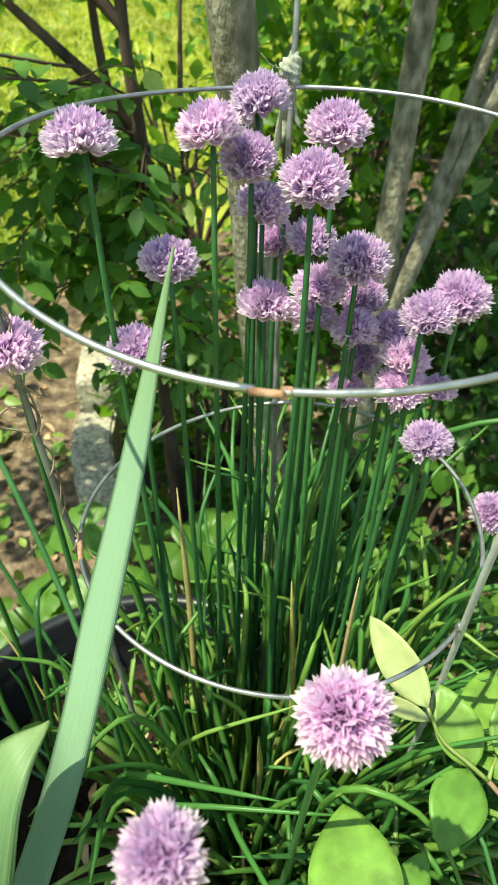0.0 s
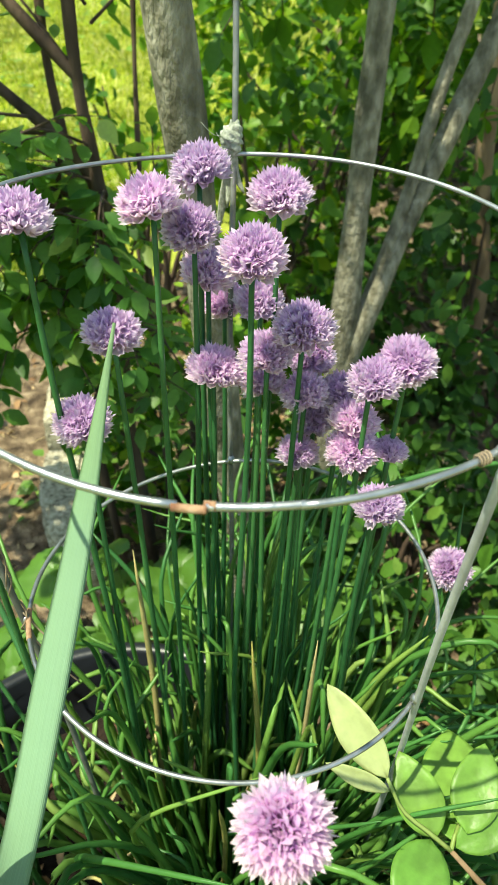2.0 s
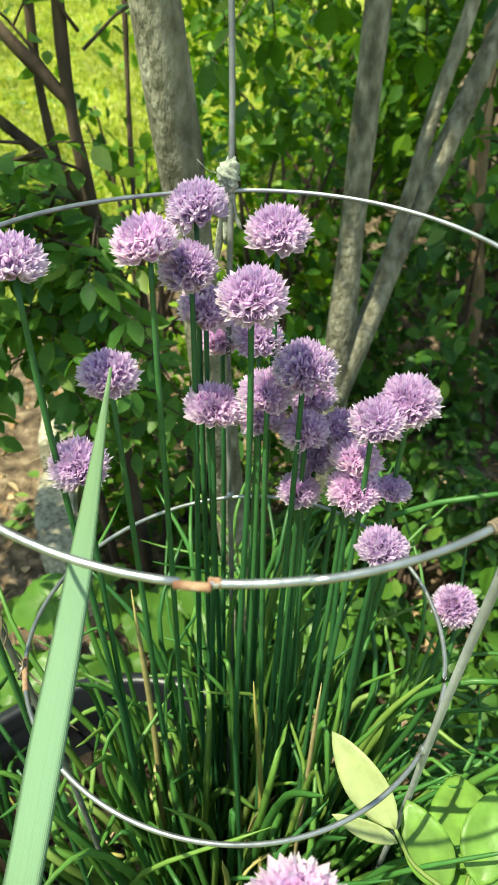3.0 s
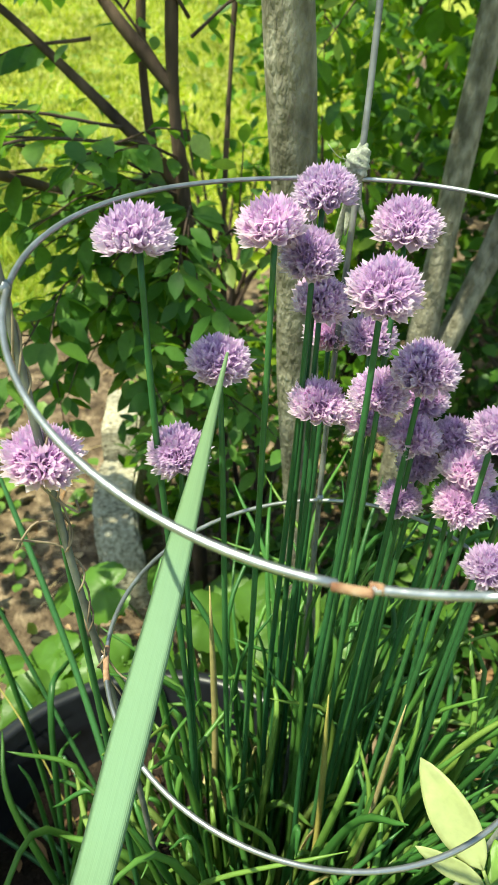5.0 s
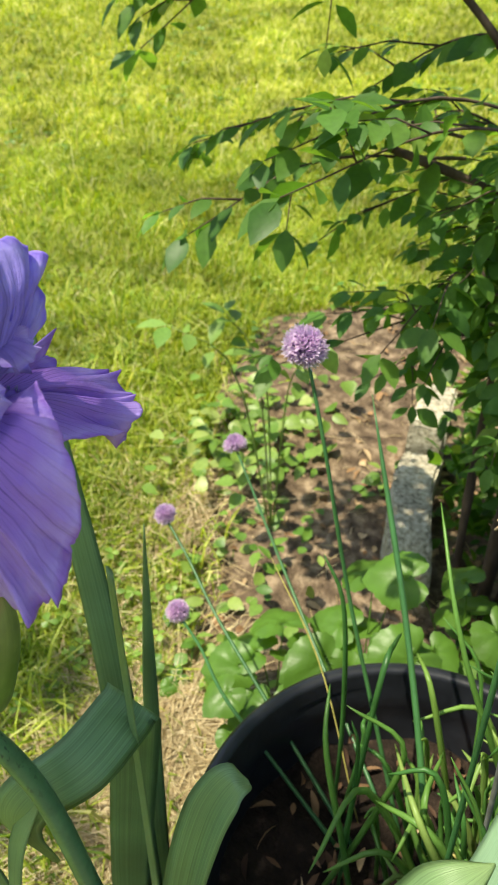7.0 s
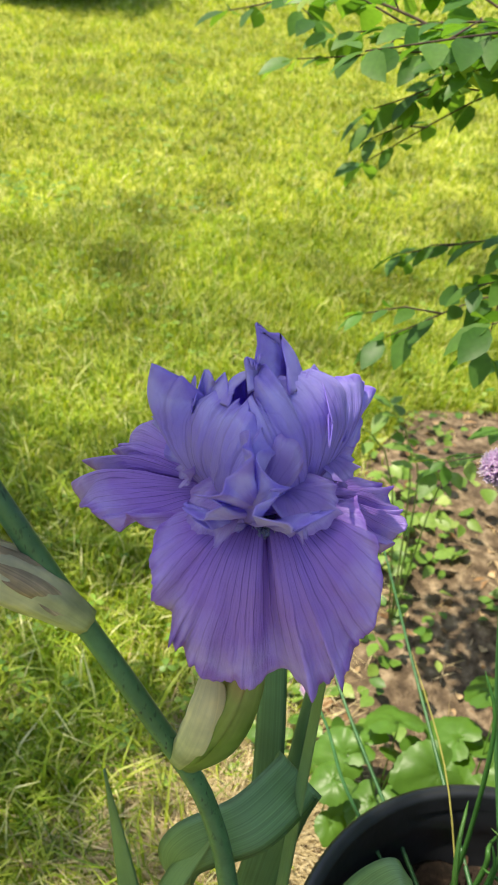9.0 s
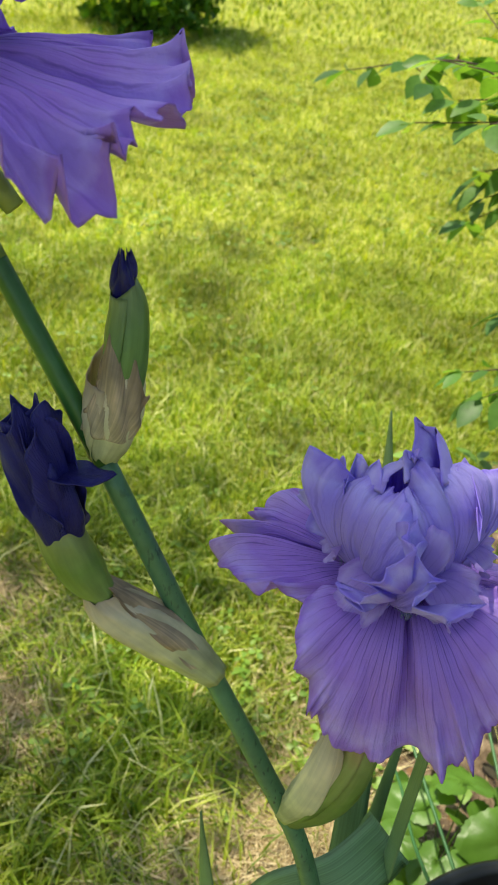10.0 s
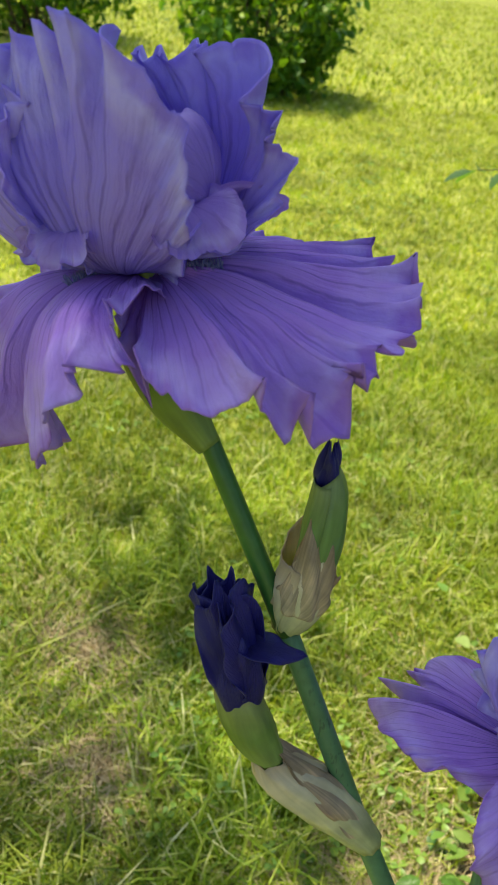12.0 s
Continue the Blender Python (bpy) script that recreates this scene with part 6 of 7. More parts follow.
def fan_petal(shape, length, widen, path, outline, ruffle, waves, phase, cup, folds=0.02, crease=0.0, nt=250, nr=36, serrate=0.007, claw=0.0, crumple=0.034):
    """A petal that fans out from its base: softly frilled all round its edge, with folds that run out from the base.
    path(v) gives out and up along its middle; widen stretches it sideways; outline: reach at each angle."""
    deg = [-o[0] for o in outline[:0:-1]] + [o[0] for o in outline]
    ctrl = [(d, o[1], 0.0) for d, o in zip(deg, list(outline[:0:-1]) + list(outline))]
    curve = spline(ctrl, 160)
    top = radians(outline[-1][0])
    V, UV, F = [], [], []
    for j in range(nt + 1):
        th = top * (2 * j / nt - 1)
        tw = th + 0.09 * math.sin(2.6 * th + phase) + 0.10 * noise.noise((th * 3.1, phase, 2.0))
        amp = 0.75 + 0.8 * noise.noise((th * 1.7, phase * 2.3, 5.0))
        lobe = 0.5 + 0.5 * math.sin(waves * tw + phase)
        R = length * float(np.interp(math.degrees(th), curve[:, 0], curve[:, 1]))
        w1, w2, w3 = 2.0 * lobe - 1.1, math.sin(waves * 1.83 * tw + phase * 1.7), math.sin(waves * 0.24 * tw + phase * 2.2)
        frill = 0.75 + 0.9 * noise.noise((th * 2.3, phase * 1.1, 8.0))
        R *= 1 + 0.03 * (lobe - 0.6) + 0.014 * w2 * frill + 0.03 * noise.noise((th * 3, phase, 1.0)) + serrate * math.sin(waves * 2.7 * tw + phase)
        side = 0.55 + 0.45 * min(1.0, R / length * 1.3)
        for i in range(nr + 1):
            r = (i / nr) ** 0.85
            al, sd = r * R * math.cos(th), r * R * math.sin(th) * widen
            sd *= 1 - claw * (1 - min(1.0, r / 0.62)) ** 1.3
            hgt = ruffle * length * side * amp * (0.45 * r ** 3.0 * math.sin(waves * 0.36 * tw - phase * 1.4) + 0.8 * r ** 4.0 * w1 + (0.85 * frill * r ** 5 + 0.05 * r ** 2) * w2)
            hgt += folds * length * r ** 1.1 * w3 * (1.2 - 0.5 * r) + folds * 0.14 * length * r * math.sin(waves * 1.6 * tw - phase) * (1 - 0.6 * r)
            hgt += length * (crumple * r * noise.noise((al * 34 + phase * 9, sd * 40, phase)) + 0.25 * crumple * r * noise.noise((al * 80 + phase * 3, sd * 110, phase)) + 0.010 * r * noise.noise((al * 75, sd * 160 + phase * 7, phase)))
            hgt += cup * sd * sd / (length * 0.5) * (1.15 - 0.75 * min(1.0, al / length))
            hgt -= crease * length * math.exp(-((th - 0.02) / (0.07 + 0.06 * r)) ** 2) * min(1, 2.5 * r)
            v = al / length
            (o, z), (o2, z2) = path(v), path(v + 0.02)
            tx, tz = o2 - o, z2 - z
            tl = math.hypot(tx, tz) or 1
            V.append((o - tz / tl * hgt, sd, z + tx / tl * hgt))
            UV.append((0.5 + 0.5 * th / top, r))
    n = nr + 1
    for j in range(nt):
        for i in range(nr):
            F.append((j * n + i, j * n + i + 1, (j + 1) * n + i + 1, (j + 1) * n + i))
    return shape.add(V, F, UV)


def arc_path(length, angles):
    """A path whose slope (degrees above level) runs through the given angles."""
    n = 60
    slope = spline([(q, d, 0.0) for q, d in enumerate(angles)], n)[:, 1]
    a = np.radians(np.concatenate([slope, np.full(12, slope[-1])]))
    o = np.concatenate([[0.0], np.cumsum(np.cos(a))]) * length / n
    z = np.concatenate([[0.0], np.cumsum(np.sin(a))]) * length / n
    k = np.arange(len(o)) / n

    def path(v):
        v = np.maximum(v, 0.0)
        return np.interp(v, k, o), np.interp(v, k, z)

    return path


def wander(r, x, terms=4, low=0.6, high=3.2):
    """A smooth random curve of about unit height over x."""
    return sum(math.sqrt(2.0 / terms) * np.sin(x * r.uniform(low, high) + r.uniform(0, 6.28)) for _ in range(terms))


def ruffled_petal(shape, length, width, path, outline, ruffle, lobes, seed, cup=0.0, pleat=0.02, crease=0.0, roll_back=0.0, claw=0.0, skew=0.0, dome=0.0, nt=280, nr=44):
    """A petal fanning out from its base. Its rim is longer than its body, so it lies in overhanging frills that run on
    inward as soft pleats. path: out and up along its middle; outline: reach at each angle off the middle; ruffle: height
    of the frills in metres; cup: hollow across; roll_back: the rim turning under; claw: how much the base narrows;
    dome: how far the sides close in where the petal arches back over the heart of the flower."""
    r = np.random.default_rng(seed)
    deg = [-o[0] for o in outline[:0:-1]] + [o[0] for o in outline]
    curve = spline([(d, o[1], 0.0) for d, o in zip(deg, list(outline[:0:-1]) + list(outline))], 160)
    top = radians(outline[-1][0])
    th = np.linspace(-top, top, nt + 1)[:, None]
    s = th / top
    rr = np.linspace(0, 1, nr + 1)[None, :] ** 0.8
    big = math.pi * 0.36 * lobes * s + 0.9 * wander(r, s * 3) + r.uniform(0, 6.28)
    mid = math.pi * lobes * s + 1.2 * wander(r, s * 5) + r.uniform(0, 6.28)
    fine = 2.4 * mid + 1.6 * wander(r, s * 9)
    amp = ruffle * np.clip(0.8 + 0.5 * wander(r, s * 5), 0.2, 1.7) * (1 - 0.4 * np.abs(s) ** 4)
    reach = np.interp(np.degrees(th), curve[:, 0], curve[:, 1]) * length * (1 + skew * s)
    notch = np.maximum(0.0, np.sin(big + 1.2)) ** 6
    reach = reach * (1 + 0.012 * wander(r, s * 5) - 0.012 * notch - 0.040 * (1 - np.abs(np.sin(0.5 * mid))) ** 2 - 0.012 * (1 - np.abs(np.sin(0.5 * fine))) ** 2 + 0.003 * np.sin(2.9 * fine))
    tq = th + amp / length * (0.16 * rr ** 3 * np.cos(big) + 0.20 * rr ** 5 * np.cos(mid))
    al = rr * reach * np.cos(tq)
    sd = rr * reach * np.sin(tq) * width / length
    sd = sd * (1 - claw * (1 - np.minimum(1.0, rr / 0.62)) ** 1.3)
    h = amp * ((0.10 * rr + 0.46 * rr ** 2.8) * np.sin(big) + 0.50 * rr ** 4 * np.sin(mid) + 0.26 * rr ** 7 * np.sin(fine) + 0.03 * rr ** 14 * np.sin(2.9 * fine))
    h = h + pleat * length * rr * (1.1 - 0.6 * rr) * (0.7 * np.sin(0.5 * mid + 1.3) + 0.6 * np.abs(np.sin(0.85 * mid)) + 0.25 * np.abs(np.sin(1.9 * mid + 0.4)))
    h = h + 0.007 * length * rr * (np.sin(al * 230 + 3 * wander(r, s * 6)) * np.sin(sd * 280 + seed) + np.sin(al * 110 - sd * 150 + seed))
    h = h + cup * sd * sd / (length * 0.5) * (1.15 - 0.6 * np.minimum(1.0, al / length))
    h = h - crease * length * np.exp(-((th - 0.03) / (0.05 + 0.05 * rr)) ** 2) * np.minimum(1, 2.5 * rr)
    h = h - roll_back * length * np.maximum(0.0, rr - 0.68) ** 2 * 6
    v = al / length
    o, z = path(v)
    o2, z2 = path(v + 0.03)
    tx, tz = o2 - o, z2 - z
    tl = np.hypot(tx, tz) + 1e-9
    widest = np.linspace(0, 1, 80)[int(np.argmax(path(np.linspace(0, 1, 80))[0]))]
    sd = sd * np.where(v > widest, 1 - dome * (1 - o / path(widest)[0]), 1.0)
    V = np.stack([o - tz / tl * h, sd, z + tx / tl * h], -1).reshape(-1, 3)
    UV = np.stack([np.broadcast_to(0.5 + 0.5 * s, o.shape), np.broadcast_to(rr, o.shape)], -1).reshape(-1, 2)
    ij = np.arange((nt + 1) * (nr + 1)).reshape(nt + 1, nr + 1)
    F = np.stack([ij[:-1, :-1], ij[:-1, 1:], ij[1:, 1:], ij[1:, :-1]], -1).reshape(-1, 4)
    return shape.add(V, F.tolist(), UV.tolist())


def turned(ob, deg, at=(0, 0, 0), tilt=0.0, roll=0.0):
    ob.matrix_local = pose(*at, 0, 0, deg) @ pose(0, 0, 0, roll, tilt, 0)
    return ob


def iris_bloom(name, label, at, face, lean, falls, stands, foot, arm):
    """face: degrees of the front fall; lean: (rx, ry) of the whole bloom; falls and stands: turn, slopes, length, width, seed, ruffle, lobes, roll, cup, skew."""
    t = thing(name, label, "iris flower", at, "iris flowers")
    t.rotation_euler = (radians(lean[0]), radians(lean[1]), radians(face))
    for turn, slopes, length, width, seed, ruf, lobes, roll, cup, skew in falls:
        sh = Shape()
        path = arc_path(length, slopes)
        ruffled_petal(sh, length, width, path, FALL_OUT, ruf, lobes, seed, cup, 0.009, 0.075, 0.0, 0.95 if width < 0.05 else 0.0, skew)
        f = turned(part("fall", sh, M_FALL, t, "broad ruffled violet fall with dark veins", solid=0.0005), turn, (0.004 * math.cos(radians(turn)), 0.004 * math.sin(radians(turn)), 0.0), 0, roll)
        hb, hi = Shape(), Shape()
        for q in range(260):
            v = rng.uniform(0.03, 0.27)
            o, z = path(v)
            p = np.array([o, rng.normal(0, 0.0021), z - 0.002])
            e = p + np.array([rng.normal(0.0008, 0.0007), rng.normal(0, 0.0008), rng.uniform(0.003, 0.0046)])
            tube(hi if v < 0.13 else hb, np.array([p, e]), [0.00026, 0.00016], 3)
        part("beard", hb, M_BEARD, f, "blue-violet beard hairs")
        part("beard", hi, M_BEARD_IN, f, "bronze beard hairs in the throat")
    for turn, slopes, length, width, seed, ruf, lobes, roll, cup, skew in stands:
        sh = Shape()
        ruffled_petal(sh, length, width, arc_path(length, slopes), STAND_OUT, ruf, lobes, seed, cup, 0.018, -0.03, 0.0, 0.80, skew, 0.6)
        turned(part("standard", sh, M_STANDARD, t, "upright ruffled blue-violet standard", solid=0.0005), turn, (0.003 * math.cos(radians(turn)), 0.003 * math.sin(radians(turn)), 0.002), 0, roll)
    for k, fall in enumerate(falls):
        sh = Shape()
        ruffled_petal(sh, arm, arm * 0.8, arc_path(arm, (62, 44, 22, 12, 40)), STYLE_OUT, 0.0022, 3, 60 + k, -0.55, 0.03, -0.10, 0.0, 0.3, 0.0, 0.0, 110, 26)
        style = turned(part("style_arm", sh, M_STYLE, t, "pale violet style arm", solid=0.0005), fall[0], (0, 0, 0.008))
        lobe = arm * (0.92 if k == 0 else 0.62)
        for side in (-1, 1):
            s2 = Shape()
            ruffled_petal(s2, lobe, lobe * 0.85, arc_path(lobe, (34, -8, -50, -74)), CREST_OUT, 0.0034, 4, 70 + 2 * k + side, 0.25, 0.03, 0.0, -0.10, 0.3, 0.0, 0.0, 110, 26)
            turned(part("crest", s2, M_STYLE, style, "flared pale violet crest lobe"), 46 * side, (arm * 0.66, side * arm * 0.16, arm * 0.40))
        if k == 0:
            s3 = Shape()
            ruffled_petal(s3, arm * 1.05, arm * 0.95, arc_path(arm * 1.05, (62, 90, 112, 150)), CREST_OUT, 0.0030, 4, 90, 0.35, 0.03, 0.0, -0.10, 0.3, 0.0, 0.0, 110, 26)
            turned(part("crest", s3, M_STYLE, style, "upright frilled crest curling back"), 0, (arm * 0.92, 0, arm * 0.42))
    sh = Shape()
    q = Matrix.Rotation(-radians(face), 3, "Z") @ (Vector(foot) - Vector(at))
    tube(sh, spline([(0, 0, 0.006), (q.x * 0.12, q.y * 0.12, -0.010), tuple(q * 0.6), tuple(q)], 12), np.array([0.005, 0.0056, 0.0052, 0.0046, 0.0042, 0.0042, 0.0046, 0.005, 0.0052, 0.005, 0.0046, 0.0042]), 10)
    part("flower_tube", sh, M_TWIG_GREEN, t, "green flower tube")
    return t


# lower bloom, its front fall turned to the path
iris_bloom(
    "iris_flower", "fully open ruffled blue-violet bearded iris flower", (-0.243, 0.262, 0.868), -54, (9, 0),
    [(0, (30, 4, -50, -78, -84, -76), 0.101, 0.064, 3, 0.0085, 12, 0, -0.05, 0.0), (106, (-10, -20, -36, -46, -20), 0.080, 0.032, 5, 0.0120, 6, 24, -0.3, 0.0), (-112, (8, 6, 0, -28, -66), 0.104, 0.044, 8, 0.0105, 9, -16, -0.2, 0.0)],
    [(49, (14, 56, 88, 124, 176), 0.081, 0.104, 13, 0.0120, 15, 0, 0.16, 0.0), (178, (56, 80, 96, 116, 150), 0.078, 0.076, 15, 0.0135, 14, 0, 0.22, 0.0), (-53, (4, 48, 84, 122, 176), 0.081, 0.104, 18, 0.0120, 15, 0, 0.16, 0.0)],
    (-0.240, 0.255, 0.80), 0.031,
)
# upper bloom
iris_bloom(
    "iris_flower", "fully open blue-violet bearded iris flower at the top of the stalk", (-0.424, 0.141, 1.050), 28, (6, -15),
    [(0, (15, -6, -20, -26, -18, 2), 0.106, 0.086, 23, 0.0135, 18, 10, -0.25, 0.0), (-124, (28, -6, -50, -74, -76), 0.104, 0.066, 26, 0.010, 13, 0, -0.1, 0.0), (121, (24, 6, -16, -30, -30), 0.092, 0.060, 28, 0.010, 12, 0, -0.1, 0.0)],
    [(178, (30, 66, 92, 110, 128), 0.092, 0.096, 31, 0.010, 14, 0, 0.20, 0.0), (-99, (0, 52, 86, 98, 110), 0.108, 0.114, 33, 0.0120, 16, 0, 0.14, 0.0), (64, (2, 46, 80, 98, 112), 0.094, 0.116, 36, 0.0115, 15, 0, 0.05, 0.0)],
    (-0.398, 0.152, 0.998), 0.036,
)

stalk = thing("iris_stalk", "leaning grey-green iris stalk carrying blooms and dark buds", "iris plant", (-0.205, 0.235, 0.0))
SO = np.array((-0.205, 0.235, 0.0))
STEM = [(-0.205, 0.235, 0.0), (-0.20, 0.245, 0.35), (-0.222, 0.246, 0.56), (-0.246, 0.244, 0.655), (-0.277, 0.224, 0.735), (-0.307, 0.204, 0.804), (-0.352, 0.175, 0.911), (-0.395, 0.154, 0.992), (-0.402, 0.151, 1.004)]
sh = Shape()
P = spline(STEM, 60) - SO
R = np.linspace(0.0068, 0.0042, 60)
node = int(np.argmin(np.abs(P[:, 2] - 0.912)))
tube(sh, P[: node + 1], R[: node + 1], 12)
part("stem", sh, M_IRIS_STEM, stalk)
sh = Shape()
tube(sh, P[node:], R[node:] * 0.97, 12)
part("stem", sh, M_IRIS_STEM_TOP, stalk, "fresh dark green top of the stalk")


def sheath(pts, radii, mat, parent, label, open_side=None, name="spathe", lap=0.9, slant=0.22, ridge=0.03, tatter=0.0):
    """A leafy wrap rolled round a stalk or bud: a swollen pod whose edge laps over itself, with a slanting tip."""
    sh = Shape()
    m, n = 26, 30
    P = spline(pts, m)
    R = spline([(k, r, 0.0) for k, r in enumerate(radii)], m)[:, 1]
    T, A, B = frames_along(P)
    o = np.array(open_side if open_side is not None else (0, -1, 0), float)
    V, F, UV = [], [], []
    s = np.linspace(0, 1, m)
    for i in range(m):
        for j in range(n):
            q = j / (n - 1)
            a = (6.283 + lap) * q + 0.5 * s[i]
            e = s[i] * (1 - slant + slant * math.sin(math.pi * min(1, q * 1.05)) ** 1.5)
            e *= 1 + tatter * s[i] ** 3 * noise.noise((a * 2.3, radii[1] * 900, 3.0))
            c = np.array([np.interp(e, s, P[:, k]) for k in range(3)])
            ti = T[i]
            x = unit(o - ti * (o @ ti))
            y = np.cross(ti, x)
            r = max(0.0008, float(np.interp(e, s, R))) * (0.95 + 0.13 * q)
            r *= 1 + ridge * math.sin(a * 7 + i * 0.25) + ridge * 0.8 * noise.noise((a * 4, i * 0.1, 4.0)) + 0.05 * noise.noise((math.cos(a) * 1.6, math.sin(a) * 1.6, i * 0.16 + radii[1] * 300))
            V.append(c + x * r * math.cos(a) + y * r * math.sin(a) * 0.92)
            UV.append((q, s[i]))
    for i in range(m - 1):
        for j in range(n - 1):
            F.append((i * n + j, i * n + j + 1, (i + 1) * n + j + 1, (i + 1) * n + j))
    sh.add(V, F, UV)
    return part(name, sh, mat, parent, label, solid=0.0005)


def rel(p):
    return tuple(np.array(p) - SO)


# wraps and buds along the stalk
sheath([rel((-0.392, 0.155, 0.986)), rel((-0.408, 0.146, 1.004)), rel((-0.422, 0.139, 1.022)), rel((-0.428, 0.138, 1.042))], (0.0055, 0.0115, 0.0100, 0.002), M_SPATHE_GREEN, stalk, "green spathe with a brown edge", (0.7, -0.3, 0.2))
sheath([rel((-0.352, 0.176, 0.908)), rel((-0.351, 0.180, 0.926)), rel((-0.354, 0.184, 0.948)), rel((-0.362, 0.186, 0.966))], (0.0055, 0.0115, 0.011, 0.006), M_SPATHE, stalk, "papery beige spathe", (-0.6, -0.5, 0.2), slant=0.45, ridge=0.07, tatter=0.10)
sheath([rel((-0.350, 0.182, 0.930)), rel((-0.350, 0.186, 0.950)), rel((-0.354, 0.190, 0.972)), rel((-0.359, 0.191, 0.986))], (0.0066, 0.0086, 0.0080, 0.0040), M_BUD_WRAP, stalk, "green bud wrap", (-0.5, -0.8, 0.2))


def bud(at, d, length, radius, label, frill=0.12, seed=1):
    d = unit(d)
    sh = Shape()
    n, m = 48, 34
    a0 = unit(np.cross(d, (0.3, 1, 0.1)))
    b0 = np.cross(d, a0)
    V, UV, F = [], [], []
    for i in range(m + 1):
        v = i / m
        r = radius * (math.sin(math.pi * min(1, 0.18 + 0.62 * v)) ** 0.8) * (1 if v < 0.8 else 1 - (v - 0.8) * 1.6)
        for k in range(n):
            a = 6.28319 * k / n
            rr = r * (1 + frill * (0.4 + v) * math.sin(3 * a + v * 4.5 + seed) + frill * 0.6 * v * math.sin(7 * a - v * 6 + seed * 2) + frill * 0.5 * noise.noise((math.cos(a) * 2, math.sin(a) * 2, v * 5 + seed)))
            e = length * (v + 0.10 * v ** 4 * math.sin(5 * a + seed) + 0.05 * v ** 3 * math.sin(11 * a + seed * 3))
            V.append(np.array(at) + d * e + a0 * rr * math.cos(a) + b0 * rr * math.sin(a))
            UV.append((k / n, v))
    for i in range(m):
        for k in range(n):
            F.append((i * n + k, i * n + (k + 1) % n, (i + 1) * n + (k + 1) % n, (i + 1) * n + k))
    sh.add(V, F, UV)
    ob = part("bud", sh, M_BUD, stalk, label)
    return ob


bud(rel((-0.356, 0.190, 0.968)), (-0.10, 0.03, 1), 0.026, 0.0047, "dark blue-violet bud tip", 0.22, 2)
sheath([rel((-0.300, 0.207, 0.795)), rel((-0.318, 0.188, 0.820)), rel((-0.334, 0.168, 0.840)), rel((-0.340, 0.160, 0.850))], (0.006, 0.0115, 0.0105, 0.004), M_SPATHE, stalk, "papery beige bract", (0.3, 0.5, 0.8), slant=0.4, ridge=0.08, tatter=0.14)
sheath([rel((-0.308, 0.199, 0.806)), rel((-0.319, 0.187, 0.822)), rel((-0.335, 0.167, 0.842)), rel((-0.343, 0.158, 0.855))], (0.0075, 0.0124, 0.0114, 0.0075), M_PAPER, stalk, "torn brown papery edge of the bract", (0.56, -0.48, 0.0), "papery_edge", -3.6, 0.5, 0.10, 0.30)
sheath([rel((-0.351, 0.178, 0.922)), rel((-0.351, 0.181, 0.934)), rel((-0.355, 0.185, 0.952)), rel((-0.360, 0.187, 0.972))], (0.0108, 0.0124, 0.0118, 0.0085), M_PAPER, stalk, "torn brown papery edge of the wrap", (-0.6, -0.8, 0.08), "papery_edge", -3.9, 0.6, 0.10, 0.28)
sh = Shape()
tube(sh, spline([rel((-0.305, 0.203, 0.80)), rel((-0.332, 0.172, 0.838)), rel((-0.352, 0.157, 0.866))], 10), 0.0045, 8)
part("side_stem", sh, M_IRIS_STEM, stalk)
sheath([rel((-0.336, 0.166, 0.846)), rel((-0.345, 0.160, 0.858)), rel((-0.352, 0.156, 0.872)), rel((-0.358, 0.154, 0.884))], (0.006, 0.0100, 0.0105, 0.0085), M_SPATHE_GREEN, stalk, "yellowish green bud wrap", (0.5, 0.2, 0.6))
big = bud(rel((-0.350, 0.157, 0.868)), (-0.20, -0.09, 0.75), 0.058, 0.0106, "half-open dark indigo bud with frilled tip", 0.24, 1)
bd = Vector((-0.20, -0.09, 0.75)).normalized().to_track_quat("Z", "Y").to_matrix().to_4x4()
for k in range(5):
    s2 = Shape()
    fan_petal(s2, 0.062 + 0.004 * (k % 3), 0.42, arc_path(0.064, (80, 86, 92, 96, 90)), ((0, 1.06), (6, 0.98), (14, 0.94), (22, 0.98), (32, 0.86), (46, 0.6), (60, 0.35), (74, 0.15)), 0.05, 9.0, 1.3 * k + 0.5, 1.25, 0.04, 0.03, 56, 24, 0.012)
    pp = part("rolled_petal", s2, M_BUD, stalk, "crumpled dark indigo petal", solid=0.0005)
    pp.matrix_local = Matrix.Translation(rel((-0.352, 0.156, 0.874))) @ bd @ pose(0, 0, 0, 0, 0, 72 * k + 20) @ Matrix.Translation((0.0062, 0, 0)) @ pose(0, 0, 0, 0, 0, 14)
sh = Shape()
fan_petal(sh, 0.036, 0.75, arc_path(0.036, (25, 15, 18, 25)), ((0, 1.0), (8, 0.86), (18, 0.7), (34, 0.6), (50, 0.4), (66, 0.2)), 0.04, 6.0, 0.6, 0.5, 0.02, 0.0, 30, 14)
pt = part("opening_petal", sh, M_BUD, stalk, "dark petal flap turning out", solid=0.0006)
pt.matrix_local = Matrix.Translation(rel((-0.360, 0.152, 0.905))) @ pose(0, 0, 0, 0, 0, 25)
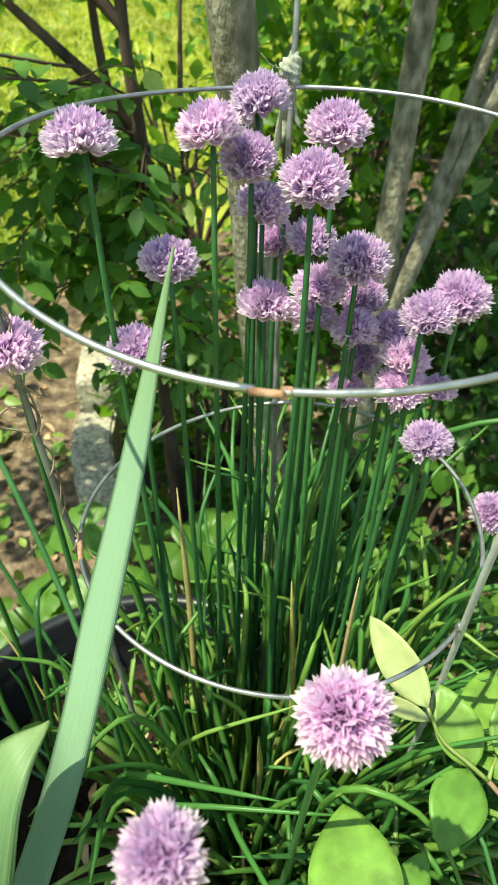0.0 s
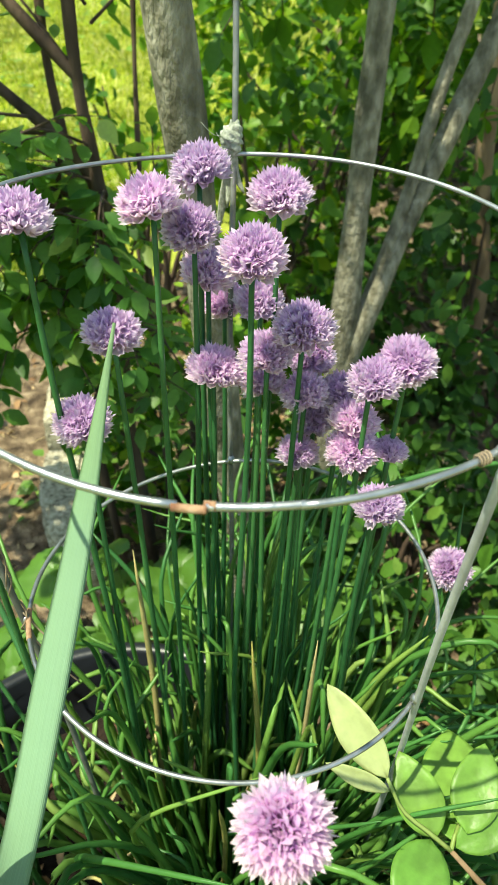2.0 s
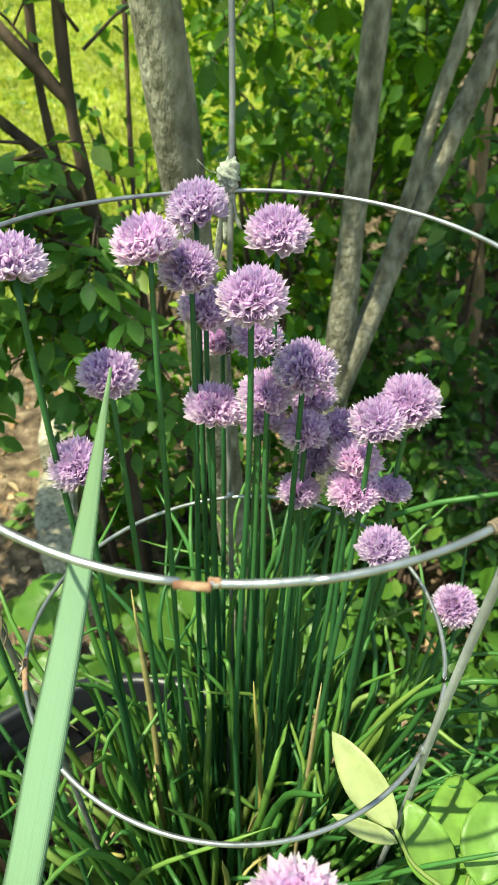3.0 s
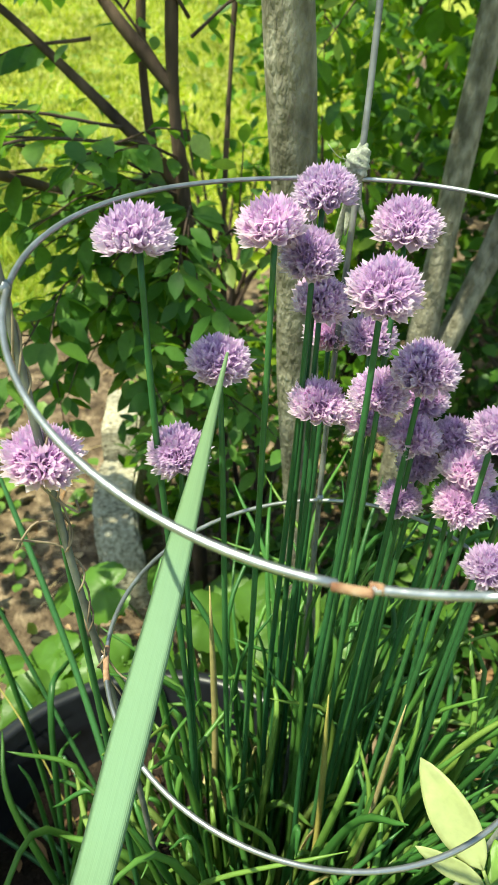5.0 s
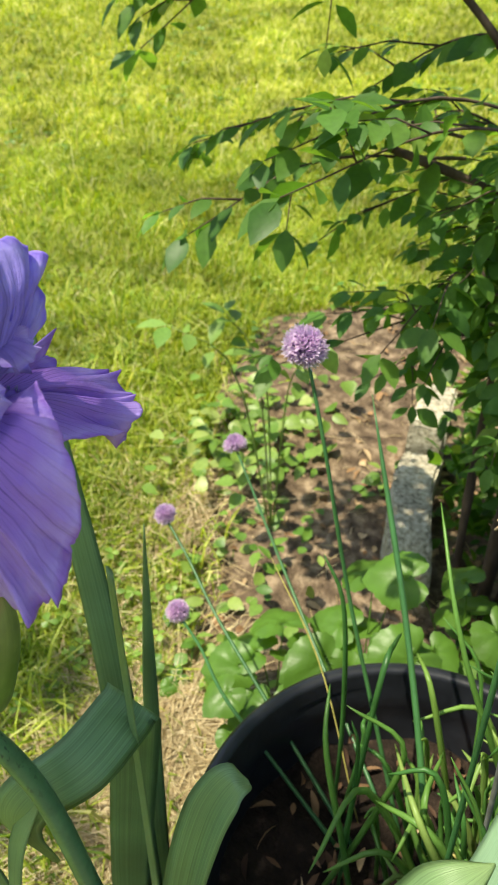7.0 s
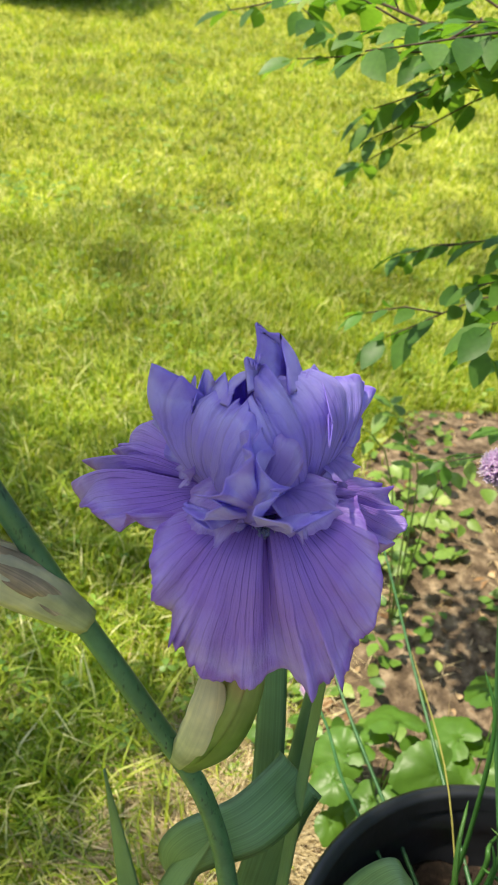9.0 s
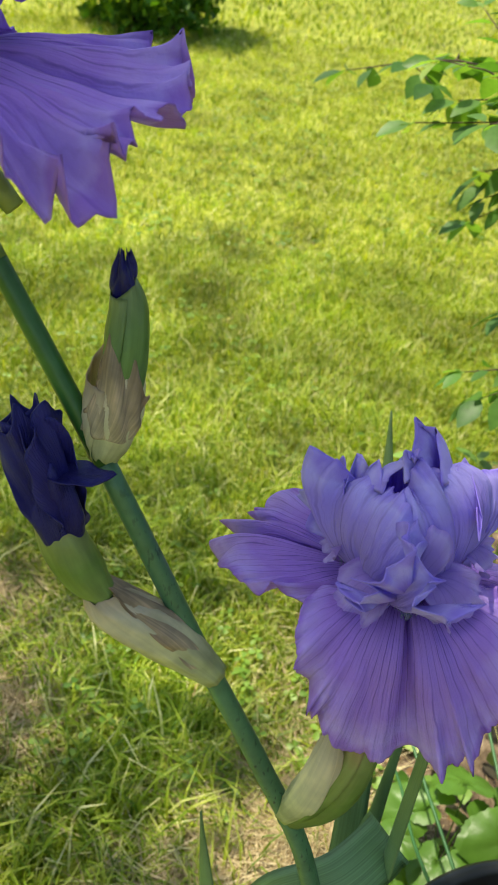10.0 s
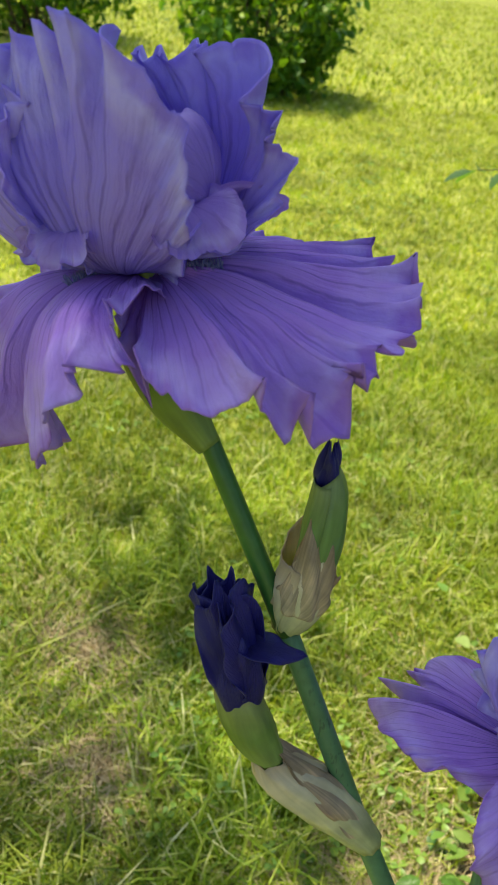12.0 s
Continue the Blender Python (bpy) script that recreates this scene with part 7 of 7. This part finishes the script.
# branch of the lower bloom
sh = Shape()
tube(sh, spline([rel((-0.262, 0.236, 0.69)), rel((-0.240, 0.242, 0.735)), rel((-0.238, 0.252, 0.785)), rel((-0.243, 0.262, 0.84))], 14), 0.0052, 9)
part("side_stem", sh, M_IRIS_STEM, stalk)
sheath([rel((-0.257, 0.238, 0.695)), rel((-0.241, 0.240, 0.730)), rel((-0.234, 0.247, 0.768)), rel((-0.238, 0.254, 0.806))], (0.007, 0.0112, 0.0098, 0.0030), M_SPATHE_GREEN, stalk, "swollen yellow-green spathe narrowing upward", (-0.6, -0.6, 0.2), slant=0.25)
sheath([rel((-0.261, 0.235, 0.698)), rel((-0.249, 0.233, 0.730)), rel((-0.244, 0.235, 0.765)), rel((-0.246, 0.238, 0.790))], (0.0065, 0.0096, 0.0080, 0.0022), M_SPATHE, stalk, "papery beige outer spathe", (0.8, 0.5, 0.2), slant=0.45, ridge=0.07, tatter=0.10)


def iris_leaf(pts, widths, side, label, mat=M_IRIS_LEAF, keel=0.0, thick=0.0014, n=44):
    base = np.array(pts[0])
    t = thing("iris_leaf", label, "iris leaf", tuple(base), "iris leaves")
    sh = Shape()
    P = spline(pts, n) - base
    W = np.interp(np.linspace(0, 1, n), np.linspace(0, 1, len(widths)), widths)
    S = np.array(side, float)
    if S.ndim == 2:
        S = np.array([np.interp(np.linspace(0, 1, n), np.linspace(0, 1, len(S)), S[:, c]) for c in range(3)]).T
    strap(sh, P, W, S, thick, keel)
    part("blade", sh, mat, t)
    return t


iris_leaf([(-0.16, 0.15, 0.0), (-0.14, 0.14, 0.3), (-0.065, 0.195, 0.55), (-0.022, 0.272, 0.655), (-0.003, 0.331, 0.72), (0.013, 0.388, 0.778), (0.032, 0.442, 0.857)], (0.011, 0.0105, 0.0092, 0.0096, 0.0098, 0.0072, 0.0006), (0.93, -0.3, 0.15), "long pale waxy iris leaf leaning through the wire cage", M_BLADE)
iris_leaf([(-0.12, 0.12, 0.0), (-0.10, 0.14, 0.4), (-0.066, 0.195, 0.60), (-0.046, 0.232, 0.672), (-0.034, 0.256, 0.705), (-0.018, 0.275, 0.712)], (0.017, 0.019, 0.020, 0.020, 0.015, 0.0006), ((1, -0.2, 0), (1, -0.2, 0), (0.95, -0.3, 0.1), (0.85, -0.45, 0.1), (0.6, -0.75, 0.0), (0.5, -0.8, 0.0)), "broad green iris leaf arching over to a point")
iris_leaf(
    [(-0.25, 0.29, 0.0), (-0.256, 0.315, 0.3), (-0.248, 0.335, 0.5), (-0.236, 0.330, 0.592), (-0.232, 0.316, 0.606), (-0.237, 0.278, 0.604), (-0.260, 0.253, 0.584), (-0.272, 0.250, 0.545), (-0.266, 0.262, 0.48)],
    (0.016, 0.017, 0.018, 0.020, 0.020, 0.020, 0.019, 0.015, 0.004),
    ((0.9, 0.4, 0), (0.9, 0.4, 0), (0.85, 0.4, -0.2), (0.75, 0.15, -0.55), (0.75, 0.1, -0.6), (0.75, 0.1, -0.6), (0.75, 0.1, -0.55), (0.8, 0.2, -0.4), (0.8, 0.3, -0.3)),
    "broad iris leaf folded over in the middle", n=60,
)
iris_leaf([(-0.19, 0.24, 0.0), (-0.18, 0.26, 0.35), (-0.165, 0.27, 0.52), (-0.155, 0.283, 0.60), (-0.145, 0.293, 0.632), (-0.138, 0.30, 0.628)], (0.015, 0.017, 0.018, 0.017, 0.013, 0.003), (0.85, -0.45, 0), "short iris leaf with a curled tip", keel=0.5)
iris_leaf([(-0.26, 0.36, 0.0), (-0.262, 0.37, 0.3), (-0.275, 0.40, 0.5), (-0.282, 0.423, 0.655)], (0.010, 0.009, 0.006, 0.0005), (0.8, 0.5, 0), "narrow upright iris leaf")
iris_leaf([(-0.24, 0.31, 0.0), (-0.25, 0.33, 0.3), (-0.285, 0.37, 0.55), (-0.33, 0.40, 0.75), (-0.36, 0.42, 0.85)], (0.015, 0.014, 0.012, 0.008, 0.0006), (0.85, 0.45, 0), "tall upright iris leaf behind the flower")
iris_leaf([(-0.27, 0.24, 0.0), (-0.285, 0.235, 0.3), (-0.30, 0.235, 0.48), (-0.325, 0.235, 0.62)], (0.015, 0.015, 0.011, 0.0006), (0.9, 0.3, 0), "green iris leaf beside the flower stalk")
iris_leaf([(-0.27, 0.20, 0.0), (-0.28, 0.21, 0.3), (-0.27, 0.235, 0.52), (-0.25, 0.26, 0.6)], (0.016, 0.016, 0.014, 0.001), (0.8, -0.5, 0), "green iris leaf beside the flower stalk")
iris_leaf([(-0.21, 0.29, 0.0), (-0.215, 0.30, 0.3), (-0.222, 0.31, 0.55), (-0.226, 0.315, 0.74)], (0.010, 0.0095, 0.008, 0.005), (0.8, -0.5, 0), "upright pale iris leaf behind the bloom")
